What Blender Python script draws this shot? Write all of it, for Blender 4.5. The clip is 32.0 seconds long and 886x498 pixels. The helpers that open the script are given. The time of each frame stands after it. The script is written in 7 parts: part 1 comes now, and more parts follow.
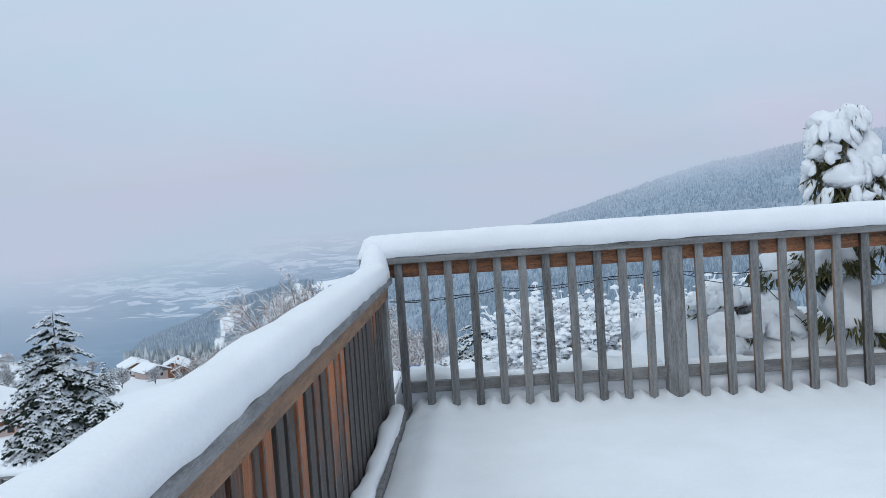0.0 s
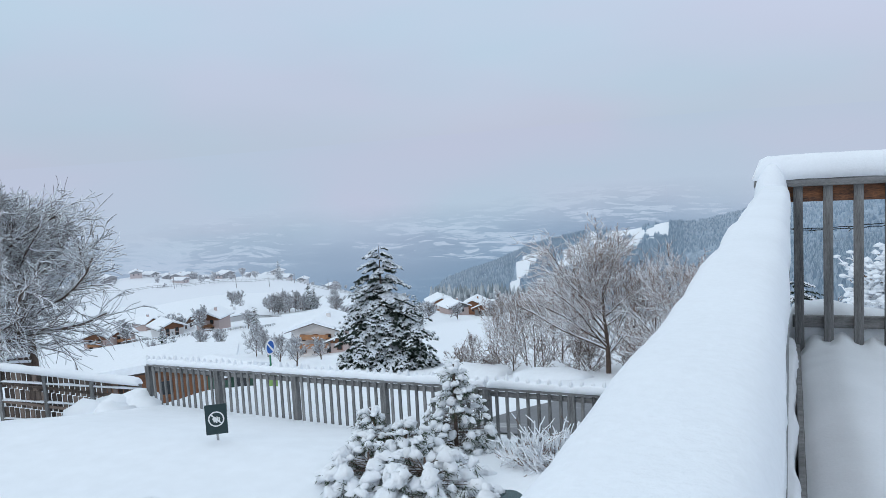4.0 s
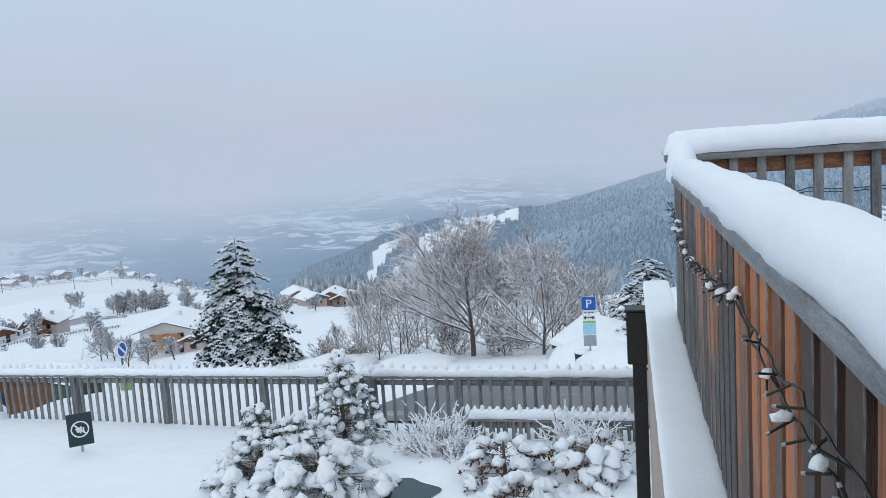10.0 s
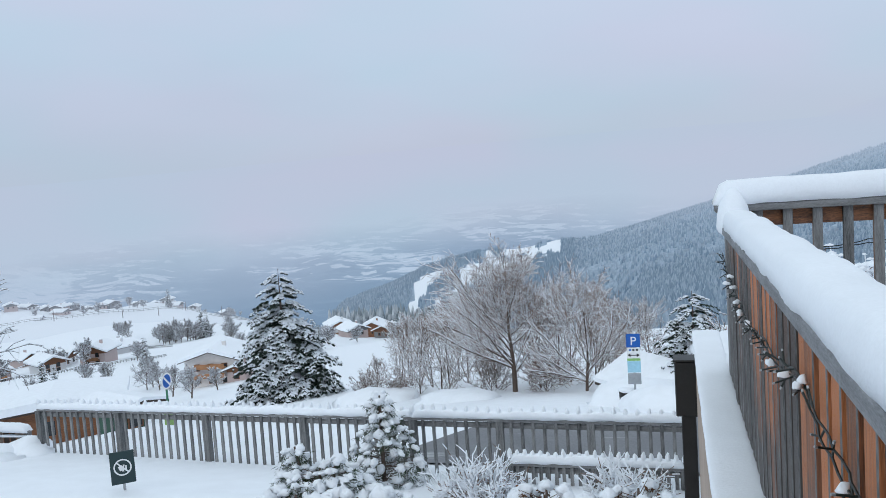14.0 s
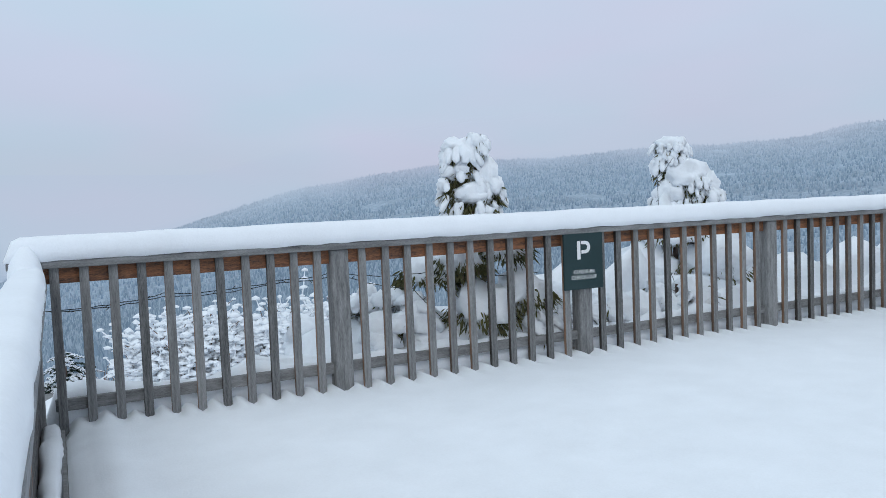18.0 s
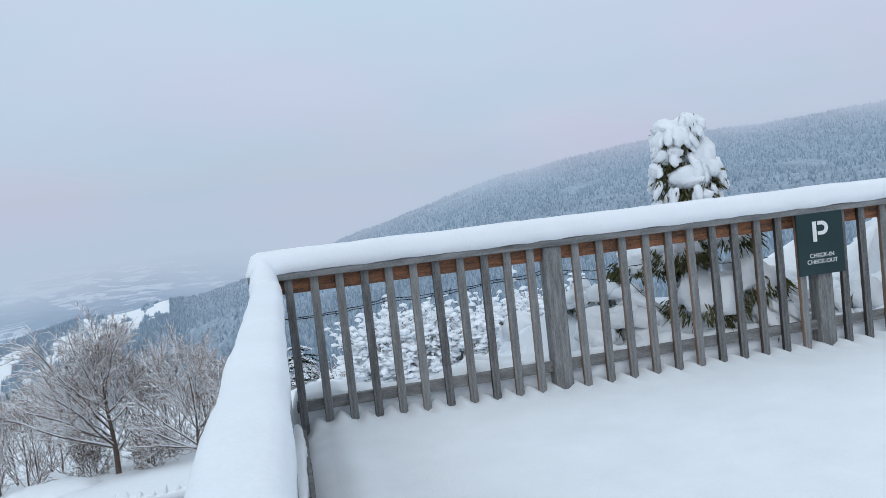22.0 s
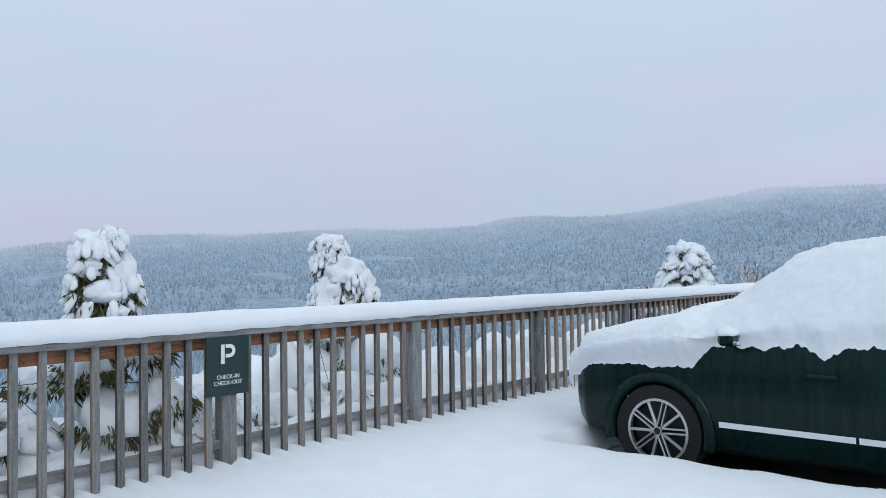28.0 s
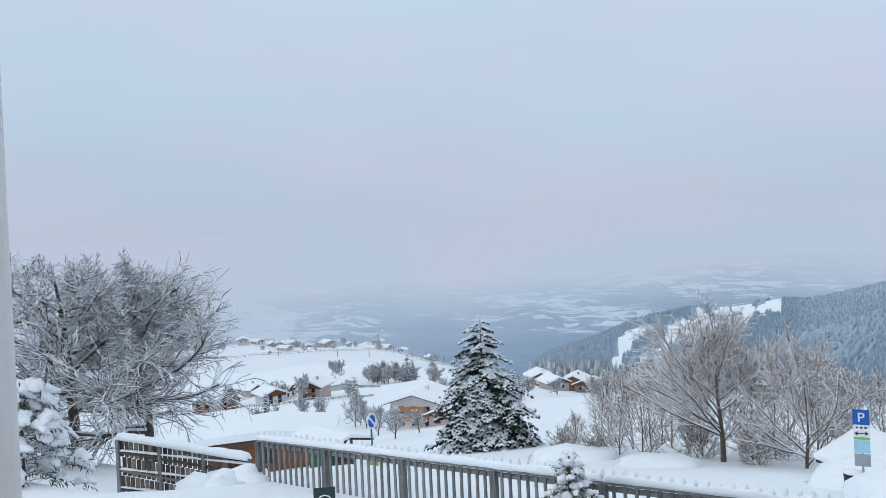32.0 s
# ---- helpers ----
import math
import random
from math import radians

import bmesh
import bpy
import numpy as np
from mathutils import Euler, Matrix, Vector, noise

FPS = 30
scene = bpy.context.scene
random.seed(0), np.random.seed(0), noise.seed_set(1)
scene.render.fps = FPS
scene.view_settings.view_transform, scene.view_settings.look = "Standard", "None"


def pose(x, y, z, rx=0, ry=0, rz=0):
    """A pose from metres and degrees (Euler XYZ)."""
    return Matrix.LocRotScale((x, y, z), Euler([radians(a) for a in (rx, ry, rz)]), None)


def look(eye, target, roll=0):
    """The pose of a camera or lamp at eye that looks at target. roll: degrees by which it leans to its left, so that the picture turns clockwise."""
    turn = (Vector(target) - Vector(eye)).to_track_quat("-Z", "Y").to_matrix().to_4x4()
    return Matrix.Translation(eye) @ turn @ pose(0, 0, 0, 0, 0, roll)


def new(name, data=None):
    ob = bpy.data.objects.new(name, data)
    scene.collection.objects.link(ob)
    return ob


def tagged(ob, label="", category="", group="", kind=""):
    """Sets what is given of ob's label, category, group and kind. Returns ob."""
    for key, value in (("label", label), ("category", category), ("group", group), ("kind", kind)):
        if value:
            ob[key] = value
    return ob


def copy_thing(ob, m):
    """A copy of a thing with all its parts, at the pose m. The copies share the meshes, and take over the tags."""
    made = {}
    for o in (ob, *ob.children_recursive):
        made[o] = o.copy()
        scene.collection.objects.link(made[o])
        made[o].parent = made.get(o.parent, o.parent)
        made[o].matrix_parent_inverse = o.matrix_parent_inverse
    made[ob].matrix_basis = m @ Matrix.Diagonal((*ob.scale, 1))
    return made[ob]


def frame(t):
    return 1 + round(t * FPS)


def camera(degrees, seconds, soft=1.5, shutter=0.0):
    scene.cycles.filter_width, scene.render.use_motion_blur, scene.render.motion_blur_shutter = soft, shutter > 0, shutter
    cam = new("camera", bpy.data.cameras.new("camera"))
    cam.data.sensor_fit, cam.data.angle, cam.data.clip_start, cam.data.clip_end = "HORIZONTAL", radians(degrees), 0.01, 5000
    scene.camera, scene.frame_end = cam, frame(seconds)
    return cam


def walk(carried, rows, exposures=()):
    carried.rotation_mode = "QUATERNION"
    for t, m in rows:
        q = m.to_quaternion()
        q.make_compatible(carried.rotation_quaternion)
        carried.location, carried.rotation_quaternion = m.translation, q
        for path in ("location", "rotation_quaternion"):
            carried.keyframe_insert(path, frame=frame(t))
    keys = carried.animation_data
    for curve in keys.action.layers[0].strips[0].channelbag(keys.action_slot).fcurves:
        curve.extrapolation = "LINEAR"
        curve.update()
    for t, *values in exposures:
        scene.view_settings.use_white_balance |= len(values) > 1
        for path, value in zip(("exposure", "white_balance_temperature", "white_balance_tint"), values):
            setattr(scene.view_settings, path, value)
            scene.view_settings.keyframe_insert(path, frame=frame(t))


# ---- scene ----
cam = camera(59.4, 32.0, soft=0.5)
PATH = [
    (0.0, (0.514, -4.58, 1.215), (0.423, -2.586, 1.0955), -3.8),
    (0.5, (0.578, -4.58, 1.215), (0.551, -2.584, 1.092), -3.8),
    (1, (0.592, -4.556, 1.222), (0.52, -2.562, 1.087), -4.3),
    (1.5, (0.517, -4.558, 1.198), (0.14, -2.599, 1.053), -4.1),
    (2, (0.385, -4.649, 1.16), (-0.255, -2.762, 0.991), -3.9),
    (2.5, (0.227, -4.708, 1.14), (-0.434, -2.83, 0.957), -3.8),
    (3, (0.11, -4.729, 1.109), (-0.602, -2.869, 0.925), -3.7),
    (3.5, (0.055, -4.691, 1.087), (-0.753, -2.871, 0.902), -3.4),
    (5.5, (-0.163, -4.667, 0.984), (-0.977, -2.864, 0.688), -3.1),
    (6, (-0.185, -4.632, 0.934), (-0.963, -2.818, 0.613), -2.7),
    (6.5, (-0.196, -4.625, 0.95), (-0.914, -2.787, 0.625), -2.3),
    (7, (-0.212, -4.605, 0.949), (-0.871, -2.746, 0.62), -2),
    (7.5, (-0.21, -4.627, 0.97), (-0.843, -2.759, 0.638), -1.9),
    (8, (-0.184, -4.576, 0.978), (-0.842, -2.717, 0.647), -1.8),
    (8.5, (-0.205, -4.581, 0.981), (-0.818, -2.704, 0.665), -2.4),
    (9, (-0.288, -4.605, 1.002), (-0.816, -2.698, 0.709), -3.4),
    (9.5, (-0.36, -4.63, 1.014), (-0.833, -2.706, 0.736), -3.9),
    (10, (-0.391, -4.627, 1.03), (-0.862, -2.7, 0.775), -3.8),
    (10.5, (-0.411, -4.637, 1.08), (-0.911, -2.715, 0.849), -3.6),
    (11, (-0.419, -4.649, 1.089), (-0.948, -2.733, 0.867), -3.6),
    (11.5, (-0.423, -4.649, 1.098), (-0.971, -2.738, 0.881), -3.7),
    (12, (-0.418, -4.638, 1.103), (-0.978, -2.73, 0.889), -3.7),
    (12.5, (-0.404, -4.62, 1.115), (-0.97, -2.712, 0.914), -3.8),
    (13, (-0.386, -4.618, 1.136), (-0.956, -2.71, 0.953), -3.8),
    (13.5, (-0.386, -4.588, 1.131), (-0.961, -2.681, 0.954), -3.9),
    (15.5, (-0.546, -4.437, 1.138), (-0.872, -2.468, 1.013), -5.4),
    (16, (-0.46, -4.443, 1.141), (-0.457, -2.447, 1.012), -5.0),
    (16.5, (-0.293, -4.667, 1.068), (0.007, -2.692, 0.974), -2.1),
    (17, (-0.05, -4.699, 1.139), (0.539, -2.792, 1.012), -1.6),
    (17.5, (0.05, -4.688, 1.13), (0.845, -2.857, 1.004), -1.5),
    (18, (0.047, -4.667, 1.138), (0.939, -2.88, 1.023), -2.1),
    (18.5, (0.064, -4.627, 1.159), (0.934, -2.829, 1.071), -2.8),
    (19, (0.117, -4.624, 1.202), (0.811, -2.749, 1.138), -3.7),
    (19.5, (0.201, -4.65, 1.128), (0.66, -2.706, 1.032), -4.2),
    (20, (0.069, -4.556, 1.155), (0.465, -2.603, 0.994), -4.6),
    (20.5, (0.03, -4.571, 1.191), (0.426, -2.617, 1.035), -5.1),
    (21, (0.034, -4.573, 1.203), (0.432, -2.619, 1.055), -5.9),
    (21.5, (0.039, -4.563, 1.204), (0.44, -2.609, 1.059), -6.1),
    (22, (0.012, -4.559, 1.213), (0.419, -2.604, 1.096), -6.1),
    (22.5, (0.052, -4.61, 1.199), (0.534, -2.67, 1.129), -5.1),
    (23, (0.079, -4.629, 1.211), (0.823, -2.773, 1.177), -3.5),
    (23.5, (0.196, -4.675, 1.237), (1.254, -2.978, 1.229), -2.1),
    (24, (0.24, -4.739, 1.275), (1.587, -3.26, 1.288), -0.9),
    (24.5, (0.34, -4.794, 1.271), (1.902, -3.545, 1.293), -0.7),
    (25, (0.359, -4.829, 1.277), (2.098, -3.841, 1.3), -0.8),
    (25.5, (0.315, -4.875, 1.276), (2.189, -4.177, 1.302), -1.1),
    (27.5, (0.328, -4.792, 1.294), (2.066, -3.804, 1.349), -0.0),
    (28, (0.332, -4.753, 1.296), (1.85, -3.454, 1.365), -0.6),
    (28.5, (0.325, -4.713, 1.233), (1.557, -3.141, 1.328), -1.6),
    (29, (0.134, -4.528, 1.23), (1.109, -2.785, 1.339), -2.3),
    (29.5, (-0.029, -4.542, 1.237), (0.667, -2.67, 1.339), -2.4),
    (30, (-0.021, -4.586, 1.236), (0.315, -2.616, 1.321), -2.4),
    (30.5, (-0.082, -4.539, 1.229), (-0.131, -2.541, 1.302), -2.4),
    (31, (-0.09, -4.528, 1.224), (-0.577, -2.589, 1.27), -2.3),
    (31.5, (-0.144, -4.626, 1.196), (-1.045, -2.841, 1.204), -2.1),
    (32, (-0.248, -4.605, 1.218), (-1.289, -2.897, 1.211), -2.8),
]
walk(cam, [(t, look(eye, target, roll)) for t, eye, target, roll in PATH])

# ---- world, sun and exposure ----
SKY_LOW, SKY_MID, SKY_TOP = (0.498, 0.572, 0.715, 1), (0.558, 0.642, 0.795, 1), (0.60, 0.727, 0.87, 1)


def ramp_node(nt, stops):
    r = nt.nodes.new("ShaderNodeValToRGB")
    els = r.color_ramp.elements
    els[0].position, els[0].color = stops[0]
    els[1].position, els[1].color = stops[-1]
    for p, c in stops[1:-1]:
        e = els.new(p)
        e.color = c
    return r


def node(nt, kind, **values):
    n = nt.nodes.new(kind)
    for key, value in values.items():
        n.inputs[key.replace("_", " ")].default_value = value
    return n


def math_node(nt, op, a, b=None, c=None):
    n = nt.nodes.new("ShaderNodeMath")
    n.operation = op
    for i, v in enumerate((a, b, c)):
        if v is None:
            continue
        if isinstance(v, (int, float)):
            n.inputs[i].default_value = v
        else:
            nt.links.new(v, n.inputs[i])
    return n.outputs[0]


def cloud_colour(nt, direction):
    """The colour of the overcast sky in a direction."""
    sep = nt.nodes.new("ShaderNodeSeparateXYZ")
    nt.links.new(direction, sep.inputs[0])
    noise_t = node(nt, "ShaderNodeTexNoise", Scale=2.2, Detail=3.0, Roughness=0.5)
    stretch = nt.nodes.new("ShaderNodeVectorMath")
    stretch.operation = "MULTIPLY"
    stretch.inputs[1].default_value = (1.0, 1.0, 3.0)
    nt.links.new(direction, stretch.inputs[0])
    nt.links.new(stretch.outputs[0], noise_t.inputs["Vector"])
    wob = math_node(nt, "MULTIPLY_ADD", noise_t.outputs[0], 0.16, -0.08)
    high = math_node(nt, "ADD", sep.outputs[2], wob)
    high = math_node(nt, "MULTIPLY_ADD", high, 1.0, 0.12)
    r = ramp_node(nt, [(0.0, SKY_LOW), (0.16, (0.50, 0.568, 0.708, 1)), (0.30, SKY_MID), (0.50, SKY_TOP), (1.0, (0.80, 0.90, 1.0, 1))])
    nt.links.new(high, r.inputs[0])
    hue = node(nt, "ShaderNodeTexNoise", Scale=3.1, Detail=2.0)
    nt.links.new(stretch.outputs[0], hue.inputs["Vector"])
    tint = ramp_node(nt, [(0.35, (0.94, 1.01, 1.0, 1)), (0.65, (1.03, 0.985, 1.0, 1))])
    nt.links.new(hue.outputs[0], tint.inputs[0])
    mul = nt.nodes.new("ShaderNodeMixRGB")
    mul.blend_type = "MULTIPLY"
    mul.inputs[0].default_value = 1.0
    nt.links.new(r.outputs[0], mul.inputs[1])
    nt.links.new(tint.outputs[0], mul.inputs[2])
    # warmer to the east, bluer over the valley
    warm = nt.nodes.new("ShaderNodeCombineColor")
    nt.links.new(math_node(nt, "MULTIPLY_ADD", sep.outputs[0], 0.035, 0.997), warm.inputs[0])
    warm.inputs[1].default_value = warm.inputs[2].default_value = 1.0
    last = nt.nodes.new("ShaderNodeMixRGB")
    last.blend_type = "MULTIPLY"
    last.inputs[0].default_value = 1.0
    nt.links.new(mul.outputs[0], last.inputs[1])
    nt.links.new(warm.outputs[0], last.inputs[2])
    return last.outputs[0]


world = bpy.data.worlds.new("overcast_sky")
scene.world = world
world.use_nodes = True
wt = world.node_tree
wt.nodes.clear()
w_out = wt.nodes.new("ShaderNodeOutputWorld")
w_bg = wt.nodes.new("ShaderNodeBackground")
w_co = wt.nodes.new("ShaderNodeTexCoord")
w_sky = wt.nodes.new("ShaderNodeTexSky")
w_sky.sky_type, w_sky.sun_disc = "NISHITA", False
w_sky.sun_elevation, w_sky.sun_rotation = radians(34), radians(205)
w_dim = wt.nodes.new("ShaderNodeMixRGB")
w_dim.blend_type, w_dim.inputs[0].default_value = "MULTIPLY", 1.0
w_dim.inputs[2].default_value = (0.1, 0.1, 0.1, 1)
wt.links.new(w_sky.outputs[0], w_dim.inputs[1])
w_mix = wt.nodes.new("ShaderNodeMixRGB")
w_mix.inputs[0].default_value = 0.94
wt.links.new(w_dim.outputs[0], w_mix.inputs[1])
wt.links.new(cloud_colour(wt, w_co.outputs["Generated"]), w_mix.inputs[2])
wt.links.new(w_mix.outputs[0], w_bg.inputs[0])
w_bg.inputs[1].default_value = 1.0
wt.links.new(w_bg.outputs[0], w_out.inputs[0])

sun = new("sun", bpy.data.lights.new("sun", "SUN"))
sun.data.energy, sun.data.angle, sun.data.color = 0.5, radians(25), (1.0, 0.97, 0.93)
sun.matrix_world = pose(0, 0, 50, 56, 0, -25)


# ---- materials ----
def material(name, colour, rough=0.8, vary=0.2, scale=6.0, bump=0.2, fine=60.0, metal=0.0, stretch=(1, 1, 1), second=None, per_object=0.0, coat=0.0, obj=False):
    """A surface with two scales of variation in colour and relief."""
    m = bpy.data.materials.new(name)
    m.use_nodes = True
    nt = m.node_tree
    b = nt.nodes["Principled BSDF"]
    b.inputs["Metallic"].default_value = metal
    b.inputs["Coat Weight"].default_value = coat
    co = nt.nodes.new("ShaderNodeTexCoord")
    mp = nt.nodes.new("ShaderNodeMapping")
    mp.inputs["Scale"].default_value = stretch
    nt.links.new(co.outputs["Object"], mp.inputs[0])
    big = node(nt, "ShaderNodeTexNoise", Scale=scale, Detail=4.0, Roughness=0.6)
    small = node(nt, "ShaderNodeTexNoise", Scale=fine, Detail=3.0, Roughness=0.6)
    nt.links.new(mp.outputs[0], big.inputs["Vector"])
    nt.links.new(mp.outputs[0], small.inputs["Vector"])
    dark = tuple(c * (1 - vary) for c in colour) + (1,)
    light = tuple(min(1.0, c * (1 + vary)) for c in (second or colour)) + (1,)
    r = ramp_node(nt, [(0.3, dark), (0.7, light)])
    mixv = math_node(nt, "MULTIPLY_ADD", small.outputs[0], 0.4, 0.0)
    mixv = math_node(nt, "MULTIPLY_ADD", big.outputs[0], 0.6, mixv)
    last = mixv
    if per_object:
        oi = nt.nodes.new("ShaderNodeObjectInfo")
        shift = math_node(nt, "MULTIPLY_ADD", oi.outputs["Random"], per_object, -per_object / 2)
        last = math_node(nt, "ADD", mixv, shift)
    nt.links.new(last, r.inputs[0])
    nt.links.new(r.outputs[0], b.inputs["Base Color"])
    rr = math_node(nt, "MULTIPLY_ADD", big.outputs[0], 0.2, rough - 0.1)
    nt.links.new(rr, b.inputs["Roughness"])
    if bump:
        bp = nt.nodes.new("ShaderNodeBump")
        bp.inputs["Strength"].default_value, bp.inputs["Distance"].default_value = bump, 0.01
        nt.links.new(mixv, bp.inputs["Height"])
        nt.links.new(bp.outputs[0], b.inputs["Normal"])
    return m


M_SNOW = material("snow", (0.88, 0.91, 0.95), 0.75, 0.05, 3.0, 0.5, 90.0)
M_SNOW_ROUGH = material("lumpy_snow", (0.87, 0.90, 0.94), 0.8, 0.06, 18.0, 0.9, 120.0)
M_WOOD = material("weathered_larch", (0.105, 0.108, 0.11), 0.75, 0.45, 5.0, 0.7, 40.0, stretch=(8, 8, 0.8), second=(0.215, 0.215, 0.215), per_object=0.2)
M_WOOD_H = material("weathered_handrail", (0.12, 0.122, 0.125), 0.75, 0.45, 4.0, 0.7, 50.0, stretch=(1.2, 6, 6), second=(0.23, 0.23, 0.23))
M_WOOD_RED = material("sheltered_larch", (0.10, 0.055, 0.038), 0.65, 0.4, 5.0, 0.4, 40.0, stretch=(1.2, 8, 8), second=(0.38, 0.15, 0.06), per_object=0.3)
M_WOOD_RED_V = material("sheltered_larch_boards", (0.12, 0.058, 0.034), 0.65, 0.45, 5.0, 0.7, 30.0, stretch=(14, 14, 0.6), second=(0.36, 0.125, 0.045), per_object=0.7)
M_ASPHALT = material("wet_asphalt", (0.055, 0.055, 0.06), 0.45, 0.4, 1.2, 0.4, 60.0, second=(0.10, 0.10, 0.105))
M_BARK = material("bark", (0.075, 0.055, 0.045), 0.9, 0.35, 10.0, 0.6, 60.0, second=(0.14, 0.10, 0.08))
M_TWIG = material("twigs", (0.16, 0.105, 0.085), 0.9, 0.3, 10.0, 0.2, 60.0, second=(0.22, 0.15, 0.12))
M_SPRUCE = material("spruce_needles", (0.010, 0.022, 0.015), 0.8, 0.4, 9.0, 0.4, 70.0, second=(0.026, 0.042, 0.028))
M_DARKTWIG = material("dark_twigs", (0.055, 0.042, 0.038), 0.9, 0.3, 10.0, 0.2, 60.0, second=(0.10, 0.075, 0.065))
M_NEEDLE = material("conifer_needles", (0.022, 0.045, 0.026), 0.8, 0.4, 9.0, 0.4, 70.0, second=(0.05, 0.075, 0.04))
M_THUJA = material("thuja_foliage", (0.035, 0.05, 0.018), 0.8, 0.4, 9.0, 0.4, 70.0, second=(0.11, 0.10, 0.035))
M_FROST = material("frosted_twigs", (0.62, 0.64, 0.68), 0.9, 0.2, 12.0, 0.3, 60.0, second=(0.78, 0.80, 0.84))
M_WALL = material("white_render", (0.70, 0.70, 0.71), 0.9, 0.05, 1.0, 0.2, 60.0)
M_BROWN = material("stained_timber", (0.12, 0.05, 0.024), 0.6, 0.35, 3.0, 0.4, 30.0, stretch=(1, 1, 6), second=(0.23, 0.095, 0.042), per_object=0.3)
M_ORANGE = material("new_timber", (0.22, 0.10, 0.042), 0.6, 0.3, 3.0, 0.4, 30.0, second=(0.38, 0.18, 0.08), per_object=0.3)
M_DARK = material("dark_metal", (0.018, 0.016, 0.015), 0.45, 0.3, 8.0, 0.1, 60.0, metal=0.3)
M_GREENSIGN = material("dark_green_sign_paint", (0.012, 0.035, 0.038), 0.4, 0.15, 4.0, 0.05, 60.0)
M_WHITE = material("white_paint", (0.80, 0.80, 0.80), 0.5, 0.04, 6.0, 0.05, 60.0)
M_STEEL = material("galvanised_steel", (0.42, 0.43, 0.44), 0.4, 0.15, 12.0, 0.1, 80.0, metal=0.8)
M_CABLE = material("dark_green_cable", (0.012, 0.018, 0.015), 0.5, 0.2, 20.0, 0.1, 80.0)
M_BLUE = material("blue_sign_paint", (0.006, 0.10, 0.42), 0.4, 0.1, 4.0, 0.05, 60.0)


# ---- building helpers ----
def part(name, bm, mat, parent=None, label="", smooth=False):
    """Links a bmesh as one mesh object, under a thing or a part if given."""
    me = bpy.data.meshes.new(name)
    bm.normal_update()
    bm.to_mesh(me)
    bm.free()
    if smooth:
        me.polygons.foreach_set("use_smooth", [True] * len(me.polygons))
    me.materials.append(mat)
    ob = new(name, me)
    if parent:
        ob.parent = parent
    if label:
        ob["label"] = label
    return ob


def mesh_part(name, verts, faces, mat, parent=None, label="", smooth=False):
    me = bpy.data.meshes.new(name)
    me.from_pydata([tuple(v) for v in verts], [], [tuple(f) for f in faces])
    me.update()
    if smooth:
        me.polygons.foreach_set("use_smooth", [True] * len(me.polygons))
    me.materials.append(mat)
    ob = new(name, me)
    if parent:
        ob.parent = parent
    if label:
        ob["label"] = label
    return ob


def empty(name, x=0, y=0, z=0, rz=0):
    ob = new(name)
    ob.empty_display_size = 0.2
    ob.matrix_world = pose(x, y, z, 0, 0, rz)
    return ob


def add_box(bm, lo, hi, bevel=0.0, m=None):
    """Adds a box from corner lo to corner hi, with bevelled edges."""
    c = [(a + b) / 2 for a, b in zip(lo, hi)]
    s = [abs(b - a) for a, b in zip(lo, hi)]
    t = Matrix.Translation(c) @ Matrix.Diagonal((*s, 1))
    got = bmesh.ops.create_cube(bm, size=1.0, matrix=(m @ t) if m else t)
    if bevel:
        edges = list({e for v in got["verts"] for e in v.link_edges})
        bmesh.ops.bevel(bm, geom=edges, offset=bevel, segments=1, affect="EDGES")
    return bm


def box(lo, hi, bevel=0.0, m=None):
    return add_box(bmesh.new(), lo, hi, bevel, m)


def add_tube(bm, pts, radii, sides=6, cap=True):
    """Adds a tube along points with a radius at each."""
    rings = []
    pts = [Vector(p) for p in pts]
    for i, p in enumerate(pts):
        d = (pts[min(i + 1, len(pts) - 1)] - pts[max(i - 1, 0)]).normalized()
        side = d.cross(Vector((0, 0, 1)))
        side = side.normalized() if side.length > 1e-4 else Vector((1, 0, 0))
        up = side.cross(d)
        rings.append([bm.verts.new(p + (side * math.cos(a) + up * math.sin(a)) * radii[i]) for a in (2 * math.pi * k / sides for k in range(sides))])
    for a, b in zip(rings, rings[1:]):
        for k in range(sides):
            bm.faces.new((a[k], a[(k + 1) % sides], b[(k + 1) % sides], b[k]))
    if cap:
        bm.faces.new(rings[0][::-1])
        bm.faces.new(rings[-1])
    return bm


def tube(pts, radii, sides=6):
    return add_tube(bmesh.new(), pts, radii, sides)


